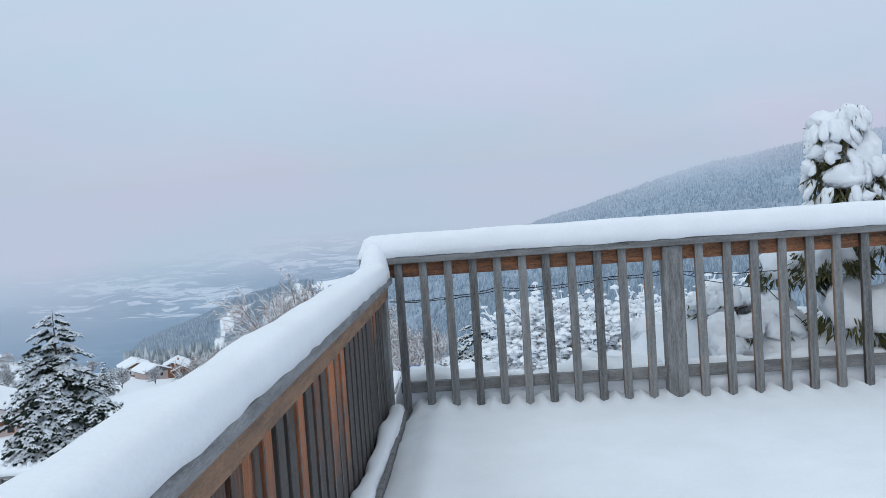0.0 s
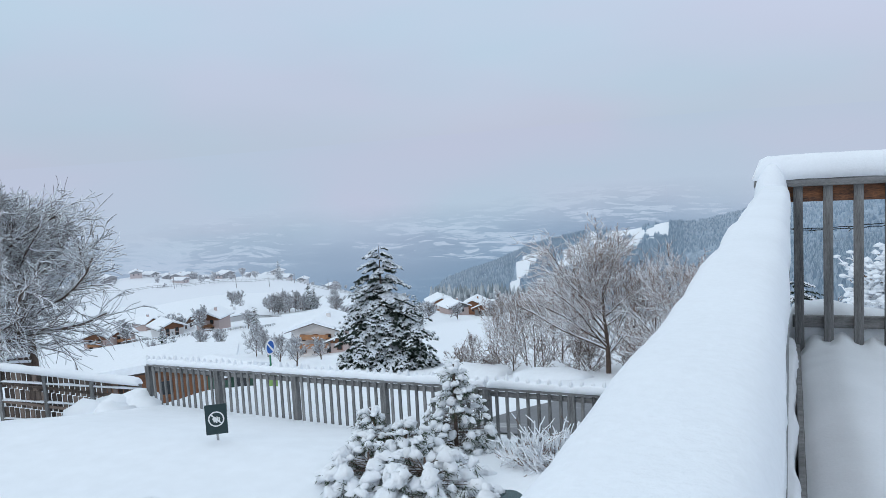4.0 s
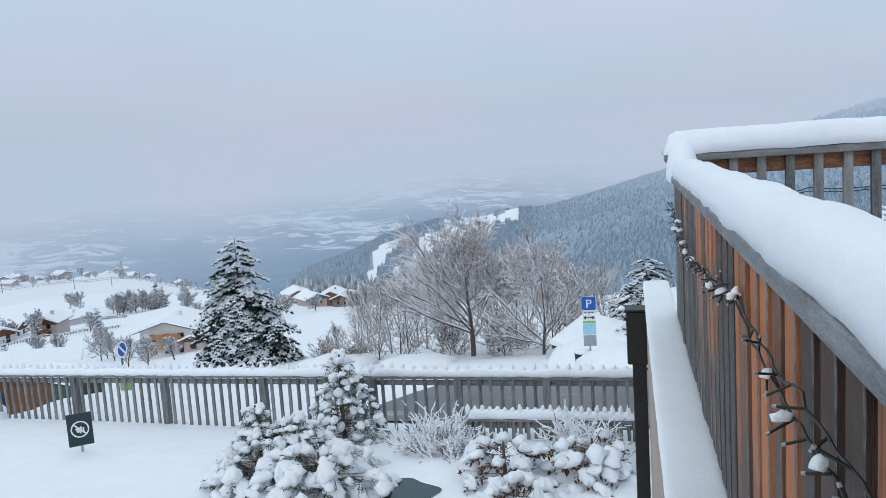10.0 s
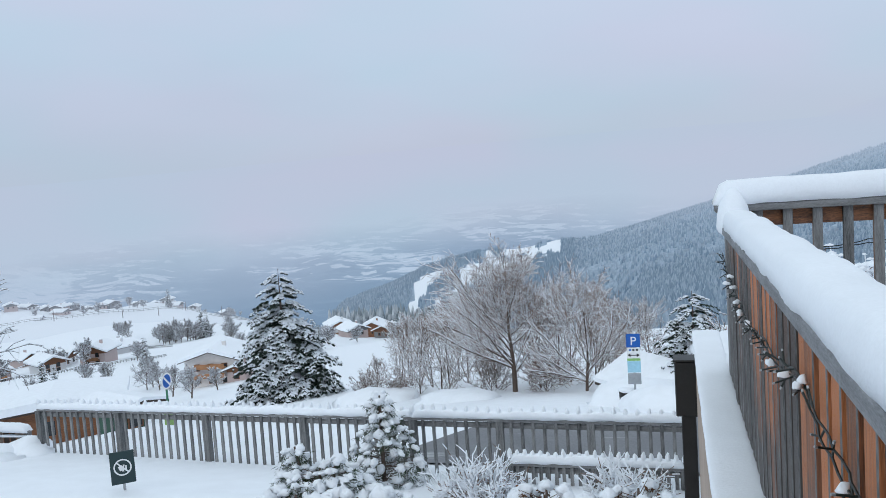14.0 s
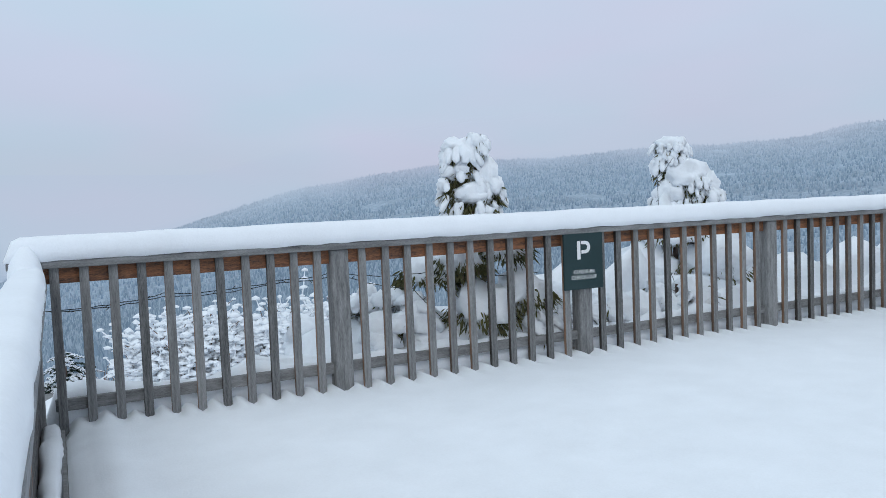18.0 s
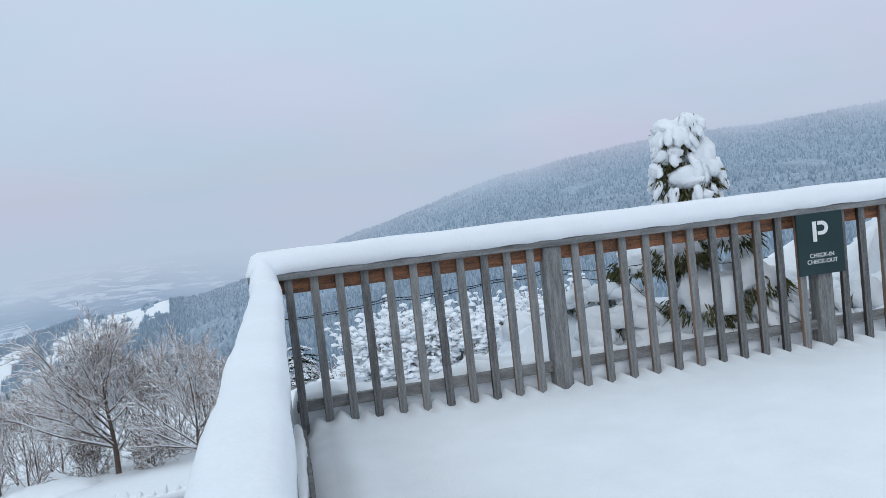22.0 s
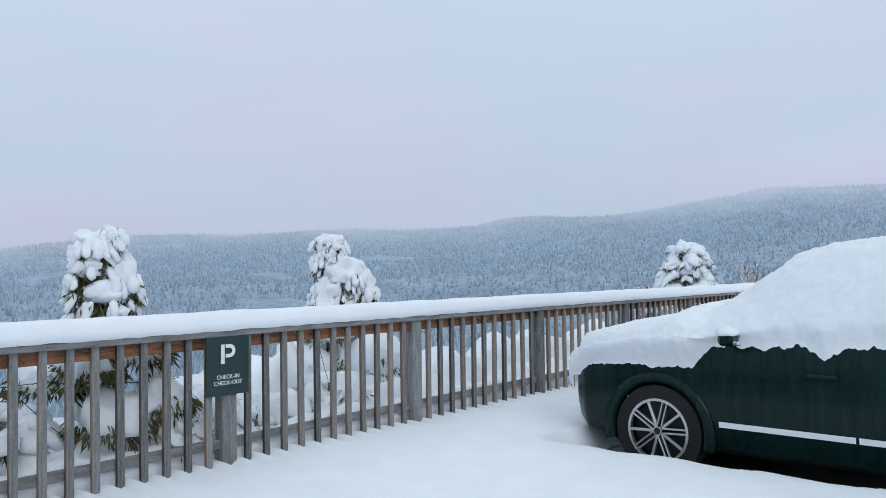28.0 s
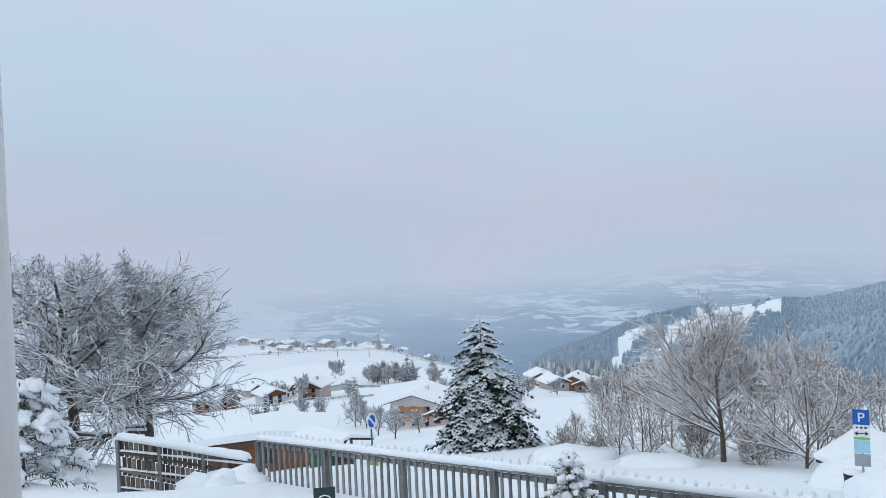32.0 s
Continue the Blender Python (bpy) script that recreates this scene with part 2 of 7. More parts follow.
def snow_ridge(name, p0, p1, width, height, seed, lump=0.012, sag=0.0, parent=None, label="", step=0.04, ends=True):
    """A rounded bank of snow lying along a rail from p0 to p1."""
    p0, p1 = Vector(p0), Vector(p1)
    n = max(4, int((p1 - p0).length / step))
    d = (p1 - p0).normalized()
    side = Vector((-d.y, d.x, 0)).normalized()
    cs, verts, faces = 13, [], []
    for i in range(n + 1):
        f = i / n
        c = p0.lerp(p1, f)
        e = min(1.0, min(f, 1 - f) * (p1 - p0).length / 0.09) if ends else 1.0
        e = math.sqrt(max(0.0, 1 - (1 - e) ** 2)) * 0.9 + 0.1
        for k in range(cs):
            a = math.pi * k / (cs - 1)
            u, w = math.cos(a), math.sin(a)
            u = math.copysign(abs(u) ** 0.55, u)
            w = w ** 0.55
            q = c + side * (u * width / 2 * (0.85 + 0.15 * e)) + Vector((0, 0, w * height * e))
            g = noise.noise(q * 3.0 + Vector((seed, 0, 0))) * lump + noise.noise(q * 14.0 + Vector((seed, 3, 0))) * lump * 0.35
            hang = noise.noise(Vector((q.x * 9, q.y * 9, seed + k * 0.1))) * sag if k in (0, cs - 1) else 0.0
            verts.append(q + side * u * g + Vector((0, 0, w * g * 1.5 + hang)))
    for i in range(n):
        for k in range(cs - 1):
            a = i * cs + k
            faces.append((a, a + 1, a + cs + 1, a + cs))
        faces.append((i * cs, (i + 1) * cs, (i + 1) * cs + cs - 1, i * cs + cs - 1))
    faces.append(tuple(range(cs)))
    faces.append(tuple(range(n * cs + cs - 1, n * cs - 1, -1)))
    return mesh_part(name, verts, faces, M_SNOW, parent, label, True)


# ---- ground, valley and hills: one sheet to the horizon ----
EYE = Vector((0.0, -4.6, 1.2))
CREST_AZ = [-29.0, -25.5, -22.0, -18.3, -14.3, -10.7, -8.7, -5.0, -0.9, 1.4, 3.0, 5.3, 8.0, 9.5, 13.0, 16.0, 19.0, 23.0, 28.0, 35.0, 46.0, 52.0, 54.8, 62.0, 68.0, 72.4, 80.6, 84.6, 86.5, 92.0, 101.0, 140.0]
CREST_EL = [-9.6, -8.2, -7.1, -6.2, -5.6, -5.3, -5.0, -4.2, -2.9, -2.3, -1.8, -1.0, -0.4, 0.1, 1.0, 1.75, 2.15, 2.7, 3.3, 3.5, 3.7, 3.95, 4.5, 4.6, 5.4, 6.0, 5.9, 4.9, 4.2, 2.4, 2.0, 2.0]
VILL_AZ = [-100, -45.5, -35.3, -32.0, -27.4, -24.4, -16.4, -8.4, -0.4, 9.6]
VILL_EL = [-6.4, -6.35, -7.25, -8.45, -10.1, -10.6, -11.0, -11.9, -12.6, -12.8]
NEAR_R = [9, 12, 16, 23, 40, 55, 130, 200, 260]
NEAR_EL = [-21, -19.9, -18.6, -17.6, -16.3, -15.5, -13.7, -10.95, -10.6]
TURN_AZ, TURN = [-60, -40, -20, -5, 8, 20, 40, 57, 78, 95], [-0.5, -0.5, -0.4, -0.1, 0.3, 0.4, 0.6, 0.9, 1.2, 1.5]
LIFT_AZ, LIFT = [-58, -49, -42, -35, -29, -17, -10, -4, 8, 20, 38, 50, 78, 95], [-0.15, 0.05, 0.25, 0.5, 0.75, 1.15, 1.3, 1.4, 1.2, 1.1, 0.8, 0.65, 0.15, -0.1]


def smooth(v):
    v = min(1.0, max(0.0, v))
    return v * v * (3 - 2 * v)


def lift(az):
    """How much higher the land lies towards that bearing, in degrees."""
    return float(np.interp(az, LIFT_AZ, LIFT))


def polar(az, el, r):
    """The place at that bearing, at that height over the horizon in degrees, r metres from the terrace's edge."""
    a = radians(az + float(np.interp(az, TURN_AZ, TURN)))
    return Vector((EYE.x + r * math.sin(a), EYE.y + r * math.cos(a), EYE.z + r * math.tan(radians(el))))


def ground_el(az, r):
    lr = math.log(r)
    vill, crest = np.interp(az, VILL_AZ, VILL_EL), np.interp(az, CREST_AZ, CREST_EL)
    right = min(1.0, max(0.0, (az + 9) / 7))
    rs = NEAR_R + [600, 850, 1000, 1700, 2100, 2400, 3200, 4600]
    e260 = -14.5
    mid = (min(-10.6, vill - 0.2 - lift(az)) if az > -32 else -10.4) + lift(az)
    up = lift(az)
    shelf = NEAR_EL[:-2] + [NEAR_EL[-2] - 1.5 * smooth((az + 31) / 4)]
    near = [e + up * min(1.0, max(0.0, (v - 12) / 25)) for v, e in zip(NEAR_R, shelf)] + [mid * (1 - right) + (e260 + up) * right]
    low = min(vill - 3, -12.0)
    spur = smooth((az + 29) / 5)
    hill600 = -9.2 + 0.45 * (crest + 6)
    hill1000 = -6.8 + 0.72 * (crest + 6)
    els = near + [vill * (1 - right) + hill600 * right, low * (1 - right) + (hill600 * 0.4 + hill1000 * 0.6) * right,
                  ((crest - 2.4) * spur + low * (1 - spur)) * (1 - right) + hill1000 * right, crest * spur + low * (1 - spur),
                  min(crest - 2.5, -9.5 + up), -9.3 + up, -7.2 + up, -2.8 + up]
    return float(np.interp(lr, [math.log(v) for v in rs], els))


def garden_z(x, y):
    """The snow-covered garden below the terrace, out to the road."""
    z = -2.38 - 0.2 * max(0.0, y - 3.2) + 0.05 * noise.noise(Vector((x * 0.3, y * 0.3, 1)))
    return z - 0.7 * smooth((-x - 10.5) / 2.0) * smooth((y - 2.5) / 2.0)


def ground_z(x, y):
    dx, dy = x - EYE.x, y - EYE.y
    r = max(9.0, math.hypot(dx, dy))
    az = math.degrees(math.atan2(dx, dy))
    far = EYE.z + r * math.tan(radians(ground_el(az, r)))
    if r > 600:
        amp = min(9.0, (r - 600) * 0.01) if az > -8 else min(22.0, (r - 600) * 0.02)
        far += amp * noise.noise(Vector((x, y, 0)) / 260.0) + 0.4 * amp * noise.noise(Vector((x, y, 5)) / 90.0) - 10.0 * smooth((az + 9) / 4)
    elif r > 30:
        far += 0.010 * r * noise.noise(Vector((x, y, 2)) / 40.0)
    if az > 67.5 or az < -120:
        f = smooth((r - 70) / 80)
        return -0.6 * (1 - f) + (far if abs(az) < 110 else -0.6) * f
    left = garden_z(x, min(y, 6.2))
    left += (far - left) * smooth((y - 6.2) / 7.0)
    bed = -0.02 - 0.45 * smooth((y - 0.45) / 0.9) + 0.06 * noise.noise(Vector((x * 1.5, y * 1.5, 0))) + 0.012 * x
    bed += (far - bed) * smooth((y - 2.4) / 11.0)
    if y < 0.05 and x > -0.3:
        return -0.6
    return left + (bed - left) * smooth((x + 0.32) / (0.1 if y < 1.3 else 1.8))


def fields(name, share, cell):
    """Snowy fields parted by dark woods, hedges and hamlets; the woods' blue includes painted distance haze."""
    m = bpy.data.materials.new(name)
    m.use_nodes = True
    nt = m.node_tree
    b = nt.nodes["Principled BSDF"]
    b.inputs["Roughness"].default_value = 0.95
    co = nt.nodes.new("ShaderNodeTexCoord")
    warp = node(nt, "ShaderNodeTexNoise", Scale=0.004, Detail=5.0)
    wide = nt.nodes.new("ShaderNodeMapping")
    wide.inputs["Rotation"].default_value = (0, 0, radians(-15))
    wide.inputs["Scale"].default_value = (0.55, 1.0, 1.0)
    nt.links.new(co.outputs["Object"], wide.inputs[0])
    nt.links.new(wide.outputs[0], warp.inputs["Vector"])
    add = nt.nodes.new("ShaderNodeVectorMath")
    add.operation = "MULTIPLY_ADD"
    add.inputs[1].default_value = (220, 220, 0)
    nt.links.new(warp.outputs["Color"], add.inputs[0])
    nt.links.new(wide.outputs[0], add.inputs[2])
    vor = node(nt, "ShaderNodeTexVoronoi", Scale=1.0 / cell)
    nt.links.new(add.outputs[0], vor.inputs["Vector"])
    sep = nt.nodes.new("ShaderNodeSeparateColor")
    nt.links.new(vor.outputs["Color"], sep.inputs[0])
    big = node(nt, "ShaderNodeTexNoise", Scale=0.0021, Detail=5.0)
    nt.links.new(wide.outputs[0], big.inputs["Vector"])
    v = math_node(nt, "MULTIPLY_ADD", sep.outputs[0], 0.25, big.outputs[0])
    speck = node(nt, "ShaderNodeTexNoise", Scale=0.03, Detail=5.0)
    nt.links.new(co.outputs["Object"], speck.inputs["Vector"])
    v = math_node(nt, "MULTIPLY_ADD", speck.outputs[0], 0.2, v)
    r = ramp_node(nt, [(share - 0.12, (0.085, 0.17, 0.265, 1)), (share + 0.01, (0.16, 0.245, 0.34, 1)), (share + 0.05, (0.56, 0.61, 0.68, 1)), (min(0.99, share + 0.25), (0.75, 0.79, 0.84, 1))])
    nt.links.new(v, r.inputs[0])
    nt.links.new(r.outputs[0], b.inputs["Base Color"])
    return m


# the pale blue of distance haze is mixed into these base colours
M_FOREST = material("hazy_frosted_forest_floor", (0.26, 0.33, 0.41), 0.95, 0.28, 0.02, 0.0, 0.16, second=(0.36, 0.435, 0.515))
M_VALLEY = fields("hazy_valley_fields", 0.785, 42.0)
M_SPUR = material("hazy_spur_woodland", (0.22, 0.30, 0.39), 0.95, 0.28, 0.02, 0.0, 0.16, second=(0.36, 0.45, 0.54))


GRID_AZ = np.arange(-82, 102, 0.5)
GRID_R = np.concatenate([np.geomspace(3.0, 30, 56), np.geomspace(31.5, 980, 62), np.arange(1000, 1980, 28.0), np.geomspace(2000, 4700, 22)])
GRID_Z = np.zeros((len(GRID_R), len(GRID_AZ)))


def spur_meadow(az, r):
    """The cleared meadows climbing to the crest of the wooded spur."""
    if not (900 < r < 1740 and -20.5 < az < -8.0):
        return False
    g = 0.5 * noise.noise(Vector((az * 1.1, r / 160, 1))) + 0.35 * noise.noise(Vector((az * 3.0, r / 60, 2)))
    f = (r - 960) / 600
    if abs(az + 19.3 - 2.0 * f) < 0.4 + 0.85 * min(1.0, f) + 0.5 * g and f < 0.95:
        return True
    mid = float(np.interp(az, [-17.6, -17.0, -15.8, -14.5, -13.0, -11.5, -8.8], [900, 960, 1110, 1330, 1430, 1540, 1640]))
    half = float(np.interp(az, [-17.6, -16.5, -14.5, -12.0, -8.0], [90, 160, 260, 230, 200]))
    return az > -17.6 and abs(r - mid) < half * (1 + 1.1 * g) and noise.noise(Vector((az * 1.5, r / 110, 7))) > -0.28


def build_ground():
    azs = list(GRID_AZ) + list(np.arange(104, 278, 6.0))
    rs = list(GRID_R)
    verts, faces, slots = [], [], []
    for r in rs:
        for a in azs:
            x, y = EYE.x + r * math.sin(radians(a)), EYE.y + r * math.cos(radians(a))
            verts.append((x, y, ground_z(x, y)))
    n = len(azs)
    GRID_Z[:] = np.array(verts)[:, 2].reshape(len(rs), n)[:, :len(GRID_AZ)]
    for i in range(len(rs) - 1):
        for k in range(n):
            k2 = (k + 1) % n
            faces.append((i * n + k, i * n + k2, (i + 1) * n + k2, (i + 1) * n + k))
            r, a = rs[i], azs[k]
            wob = a + 1.6 * noise.noise(Vector((r / 90, a / 2, 3)))
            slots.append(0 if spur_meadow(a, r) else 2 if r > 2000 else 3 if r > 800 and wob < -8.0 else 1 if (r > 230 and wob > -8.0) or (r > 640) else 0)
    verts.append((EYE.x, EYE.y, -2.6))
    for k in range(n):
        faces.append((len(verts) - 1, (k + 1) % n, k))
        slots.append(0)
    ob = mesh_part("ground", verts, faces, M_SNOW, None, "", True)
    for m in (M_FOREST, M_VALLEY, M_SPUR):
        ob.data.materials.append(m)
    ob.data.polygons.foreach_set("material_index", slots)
    tagged(ob, "snow-covered garden, slopes, valley and wooded hills under cloud", "ground", kind="structure")


build_ground()


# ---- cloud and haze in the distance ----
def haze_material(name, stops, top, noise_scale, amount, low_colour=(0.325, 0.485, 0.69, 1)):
    """A see-through glow in the colour of the sky, painted as mist; stops give its density over the height angle, from
    -12 to +12 degrees.
    """
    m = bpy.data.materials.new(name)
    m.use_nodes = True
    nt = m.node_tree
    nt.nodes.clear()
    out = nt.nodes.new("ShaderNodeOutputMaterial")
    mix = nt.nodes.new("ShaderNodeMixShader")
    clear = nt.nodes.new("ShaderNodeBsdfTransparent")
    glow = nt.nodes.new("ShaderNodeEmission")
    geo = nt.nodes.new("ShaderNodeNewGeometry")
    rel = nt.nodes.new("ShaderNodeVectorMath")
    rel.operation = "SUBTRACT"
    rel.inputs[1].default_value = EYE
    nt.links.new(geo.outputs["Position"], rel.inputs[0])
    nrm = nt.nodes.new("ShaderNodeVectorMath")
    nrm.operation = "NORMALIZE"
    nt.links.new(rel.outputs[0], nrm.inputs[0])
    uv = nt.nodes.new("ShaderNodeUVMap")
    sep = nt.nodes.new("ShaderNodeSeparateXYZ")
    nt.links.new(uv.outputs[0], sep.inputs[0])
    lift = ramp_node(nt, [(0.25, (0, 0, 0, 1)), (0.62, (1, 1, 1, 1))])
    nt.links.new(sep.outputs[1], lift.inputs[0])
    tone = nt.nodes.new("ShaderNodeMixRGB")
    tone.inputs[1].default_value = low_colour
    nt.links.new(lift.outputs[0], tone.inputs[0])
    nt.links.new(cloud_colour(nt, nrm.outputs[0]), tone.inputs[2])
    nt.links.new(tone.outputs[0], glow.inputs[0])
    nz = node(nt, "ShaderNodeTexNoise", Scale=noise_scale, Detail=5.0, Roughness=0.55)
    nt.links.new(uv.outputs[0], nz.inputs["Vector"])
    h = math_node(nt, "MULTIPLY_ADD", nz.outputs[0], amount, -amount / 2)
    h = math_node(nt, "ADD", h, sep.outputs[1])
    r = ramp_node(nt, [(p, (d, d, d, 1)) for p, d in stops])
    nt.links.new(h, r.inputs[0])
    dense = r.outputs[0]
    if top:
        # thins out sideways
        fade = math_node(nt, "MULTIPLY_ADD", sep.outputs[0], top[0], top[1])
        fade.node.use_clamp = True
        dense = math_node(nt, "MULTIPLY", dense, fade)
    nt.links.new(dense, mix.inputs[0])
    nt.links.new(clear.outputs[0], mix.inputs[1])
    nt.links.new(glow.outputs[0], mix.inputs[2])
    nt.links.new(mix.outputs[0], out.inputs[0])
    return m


def haze_sheet(name, label, mat, r, az0, az1, el0, el1, follow):
    """A curved glowing sheet standing in for a bank of mist. Its lower stops follow the crest of the hill where follow
    is 1.
    """
    verts, faces, uvs = [], [], []
    cols, rows = int((az1 - az0) / 2) + 1, 14
    for i in range(cols):
        az = az0 + (az1 - az0) * i / (cols - 1)
        base = float(np.interp(az, CREST_AZ, CREST_EL)) * follow
        for k in range(rows):
            f = k / (rows - 1)
            verts.append(polar(az, base + el0 + (el1 - el0) * f + (0.0 if follow else lift(az)), r))
            uvs.append((az / 24.0, f))
    for i in range(cols - 1):
        for k in range(rows - 1):
            a = i * rows + k
            faces.append((a, a + rows, a + rows + 1, a + 1))
    ob = mesh_part(name, verts, faces, mat, None, "", True)
    layer = ob.data.uv_layers.new(name="UVMap")
    for loop in ob.data.loops:
        layer.data[loop.index].uv = uvs[loop.vertex_index]
    ob.visible_shadow = False
    tagged(ob, label, "backdrop", kind="structure")


# emissive sheets added in place of haze in the air
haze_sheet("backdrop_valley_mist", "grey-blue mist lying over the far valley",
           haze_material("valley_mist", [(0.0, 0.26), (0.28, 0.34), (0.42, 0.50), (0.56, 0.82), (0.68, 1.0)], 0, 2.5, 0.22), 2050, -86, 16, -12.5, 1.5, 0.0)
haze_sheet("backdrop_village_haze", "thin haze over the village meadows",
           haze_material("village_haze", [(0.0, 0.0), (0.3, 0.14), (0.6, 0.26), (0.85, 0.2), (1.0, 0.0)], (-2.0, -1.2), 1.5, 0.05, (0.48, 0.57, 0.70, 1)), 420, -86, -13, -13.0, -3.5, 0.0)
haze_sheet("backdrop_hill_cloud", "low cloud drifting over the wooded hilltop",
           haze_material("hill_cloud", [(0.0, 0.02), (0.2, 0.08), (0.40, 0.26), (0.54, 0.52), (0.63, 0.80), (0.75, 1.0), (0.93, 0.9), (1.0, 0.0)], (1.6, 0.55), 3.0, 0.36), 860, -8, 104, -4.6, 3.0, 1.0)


# ---- the terrace: slab, side wall and snow ----
RAIL_END = 19.0
CAR = (6.81, -3.415, -0.25, 89.2)
part("floor", box((-0.19, -30, -0.5), (70, 0.10, -0.23), 0.0), M_ASPHALT)
tagged(bpy.data.objects["floor"], "asphalt terrace slab hidden under snow", "floor", kind="structure")
part("wall_terrace_side", box((-0.30, -30, -3.2), (-0.19, 1.25, -0.06), 0.01), material("pale_plaster", (0.42, 0.33, 0.27), 0.9, 0.15, 2.0, 0.3, 50.0))
tagged(bpy.data.objects["wall_terrace_side"], "pale plastered retaining wall below the terrace", "wall", kind="structure")
tagged(snow_ridge("ledge_snow", (-0.225, -7, -0.06), (-0.225, 1.27, -0.06), 0.19, 0.03, 3.1, 0.004, 0.01), "snow lying on the ledge outside the railing", "snow", kind="stuff")

RISE_B = 0.0048
POSTS_B = [1.64, 3.53, 5.49, 7.5, 9.5, 11.5, 13.5, 15.5, 17.5]


def baluster_spots(a, b, n):
    return [a + (b - a) * (i + 1) / (n + 1) for i in range(n)]


BAL_B = [0.035] + baluster_spots(0.035, POSTS_B[0], 10)
for p, q in zip(POSTS_B, POSTS_B[1:]):
    BAL_B += baluster_spots(p, q, 11)


def deck_z(x, y):
    z = 0.012 * noise.noise(Vector((x * 0.8, y * 0.8, 0))) + 0.006 * noise.noise(Vector((x * 3, y * 3, 4)))
    # hollows round the foot of each baluster
    if y > -0.3:
        near = min(abs(x - b) for b in BAL_B + POSTS_B)
        z += (0.045 * min(1.0, near / 0.07) - 0.02) * smooth((y + 0.22) / 0.16)
    # no snow fell under the car
    u, v = y - CAR[1], x - CAR[0]
    n = 0.10 * noise.noise(Vector((x * 2.5, y * 2.5, 9)))
    if -3.2 < u < 2.4 and abs(v) < 1.6:
        d = max(abs(u + 0.16) - 2.2, abs(v + 0.16) - 1.05)
        z -= 0.215 * (1 - smooth((d + n) / 0.14 + 0.5))
    # thawed slush behind its tail
    q = ((u + 2.55) / 0.6) ** 2 + ((v + 0.45) / 0.8) ** 2
    if q < 2.5:
        z -= 0.20 * (1 - smooth((q + 5 * n - 0.55) / 0.6))
    # the edge along the side railing slumps away from the boards
    e = 0.10 + 0.03 * noise.noise(Vector((y * 2.2, 0, 7))) + 0.03 * noise.noise(Vector((y * 7, 0, 8)))
    z -= 0.085 * (1 - smooth((x - e + 0.16) / 0.16)) if x < e else 0.0
    z += 0.035 * math.exp(-((x - e - 0.12) / 0.1) ** 2)
    return z


def build_deck_snow():
    xs = list(np.arange(0.039, 0.6, 0.03)) + list(np.arange(0.6, 10.0, 0.027)) + list(np.arange(10.0, 20, 0.15)) + list(np.arange(20, 70, 2.0))
    ys = list(np.arange(-30, -8, 1.0)) + list(np.arange(-8, -0.5, 0.09)) + list(np.arange(-0.5, 0.13, 0.04))
    verts = [(x, y, deck_z(x, y)) for y in ys for x in xs]
    n = len(xs)
    faces = [(j * n + i, j * n + i + 1, (j + 1) * n + i + 1, (j + 1) * n + i) for j in range(len(ys) - 1) for i in range(n - 1)]
    tagged(mesh_part("terrace_snow", verts, faces, M_SNOW, None, "", True), "smooth fresh snow covering the parking terrace", "snow", kind="stuff")


build_deck_snow()


# ---- railings ----
def two_faced(ob, axis, mat):
    """The sheltered sides across that axis keep the wood's own colour."""
    ob.data.materials.append(mat)
    for p in ob.data.polygons:
        if abs(p.normal[axis]) > 0.8:
            p.material_index = 1


M_WOOD_SIDE = material("half_sheltered_larch", (0.065, 0.052, 0.045), 0.7, 0.4, 4.0, 0.4, 40.0, stretch=(8, 8, 1.2), second=(0.21, 0.125, 0.08), per_object=0.6)


def railing_b():
    rail = empty("terrace_railing", 0, 0, 0)
    rail.rotation_euler = (0, -RISE_B, 0)
    tagged(rail, "weathered grey larch railing with upright balusters and snow on top", "railing")
    part("handrail", box((-0.185, -0.06, 0.872), (RAIL_END, 0.10, 0.912), 0.004), M_WOOD_H, rail)
    part("top_rail", box((-0.1, 0.012, 0.785), (RAIL_END, 0.055, 0.872), 0.003), M_WOOD_RED, rail, "red-brown sheltered top rail")
    part("bottom_rail", box((0.0, 0.012, 0.085), (RAIL_END, 0.05, 0.15), 0.003), M_WOOD_H, rail)
    me = None
    rnd = random.Random(5)
    for x in BAL_B:
        if me is None:
            b = part("baluster", box((-0.024, -0.022, -0.12), (0.024, 0.011, 0.871), 0.003), M_WOOD, rail)
            two_faced(b, 0, M_WOOD_SIDE)
            me = b.data
        else:
            b = new("baluster", me)
            b.parent = rail
        b.location = (x, 0, 0)
        b.rotation_euler = (0, radians(rnd.uniform(-0.35, 0.35)), 0)
    pm = None
    for x in POSTS_B:
        if pm is None:
            b = part("post", box((-0.058, -0.03, -0.15), (0.058, 0.07, 0.871), 0.006), M_WOOD, rail)
            pm = b.data
        else:
            b = new("post", pm)
            b.parent = rail
        b.location = (x, 0, 0)
    tagged(snow_ridge("railing_snow", (-0.2, 0.02, 0.912), (RAIL_END, 0.02, 0.912 + RISE_B * RAIL_END), 0.18, 0.135, 1.7, 0.006, 0.007), "rounded layer of fresh snow on the handrail", "snow", kind="stuff")


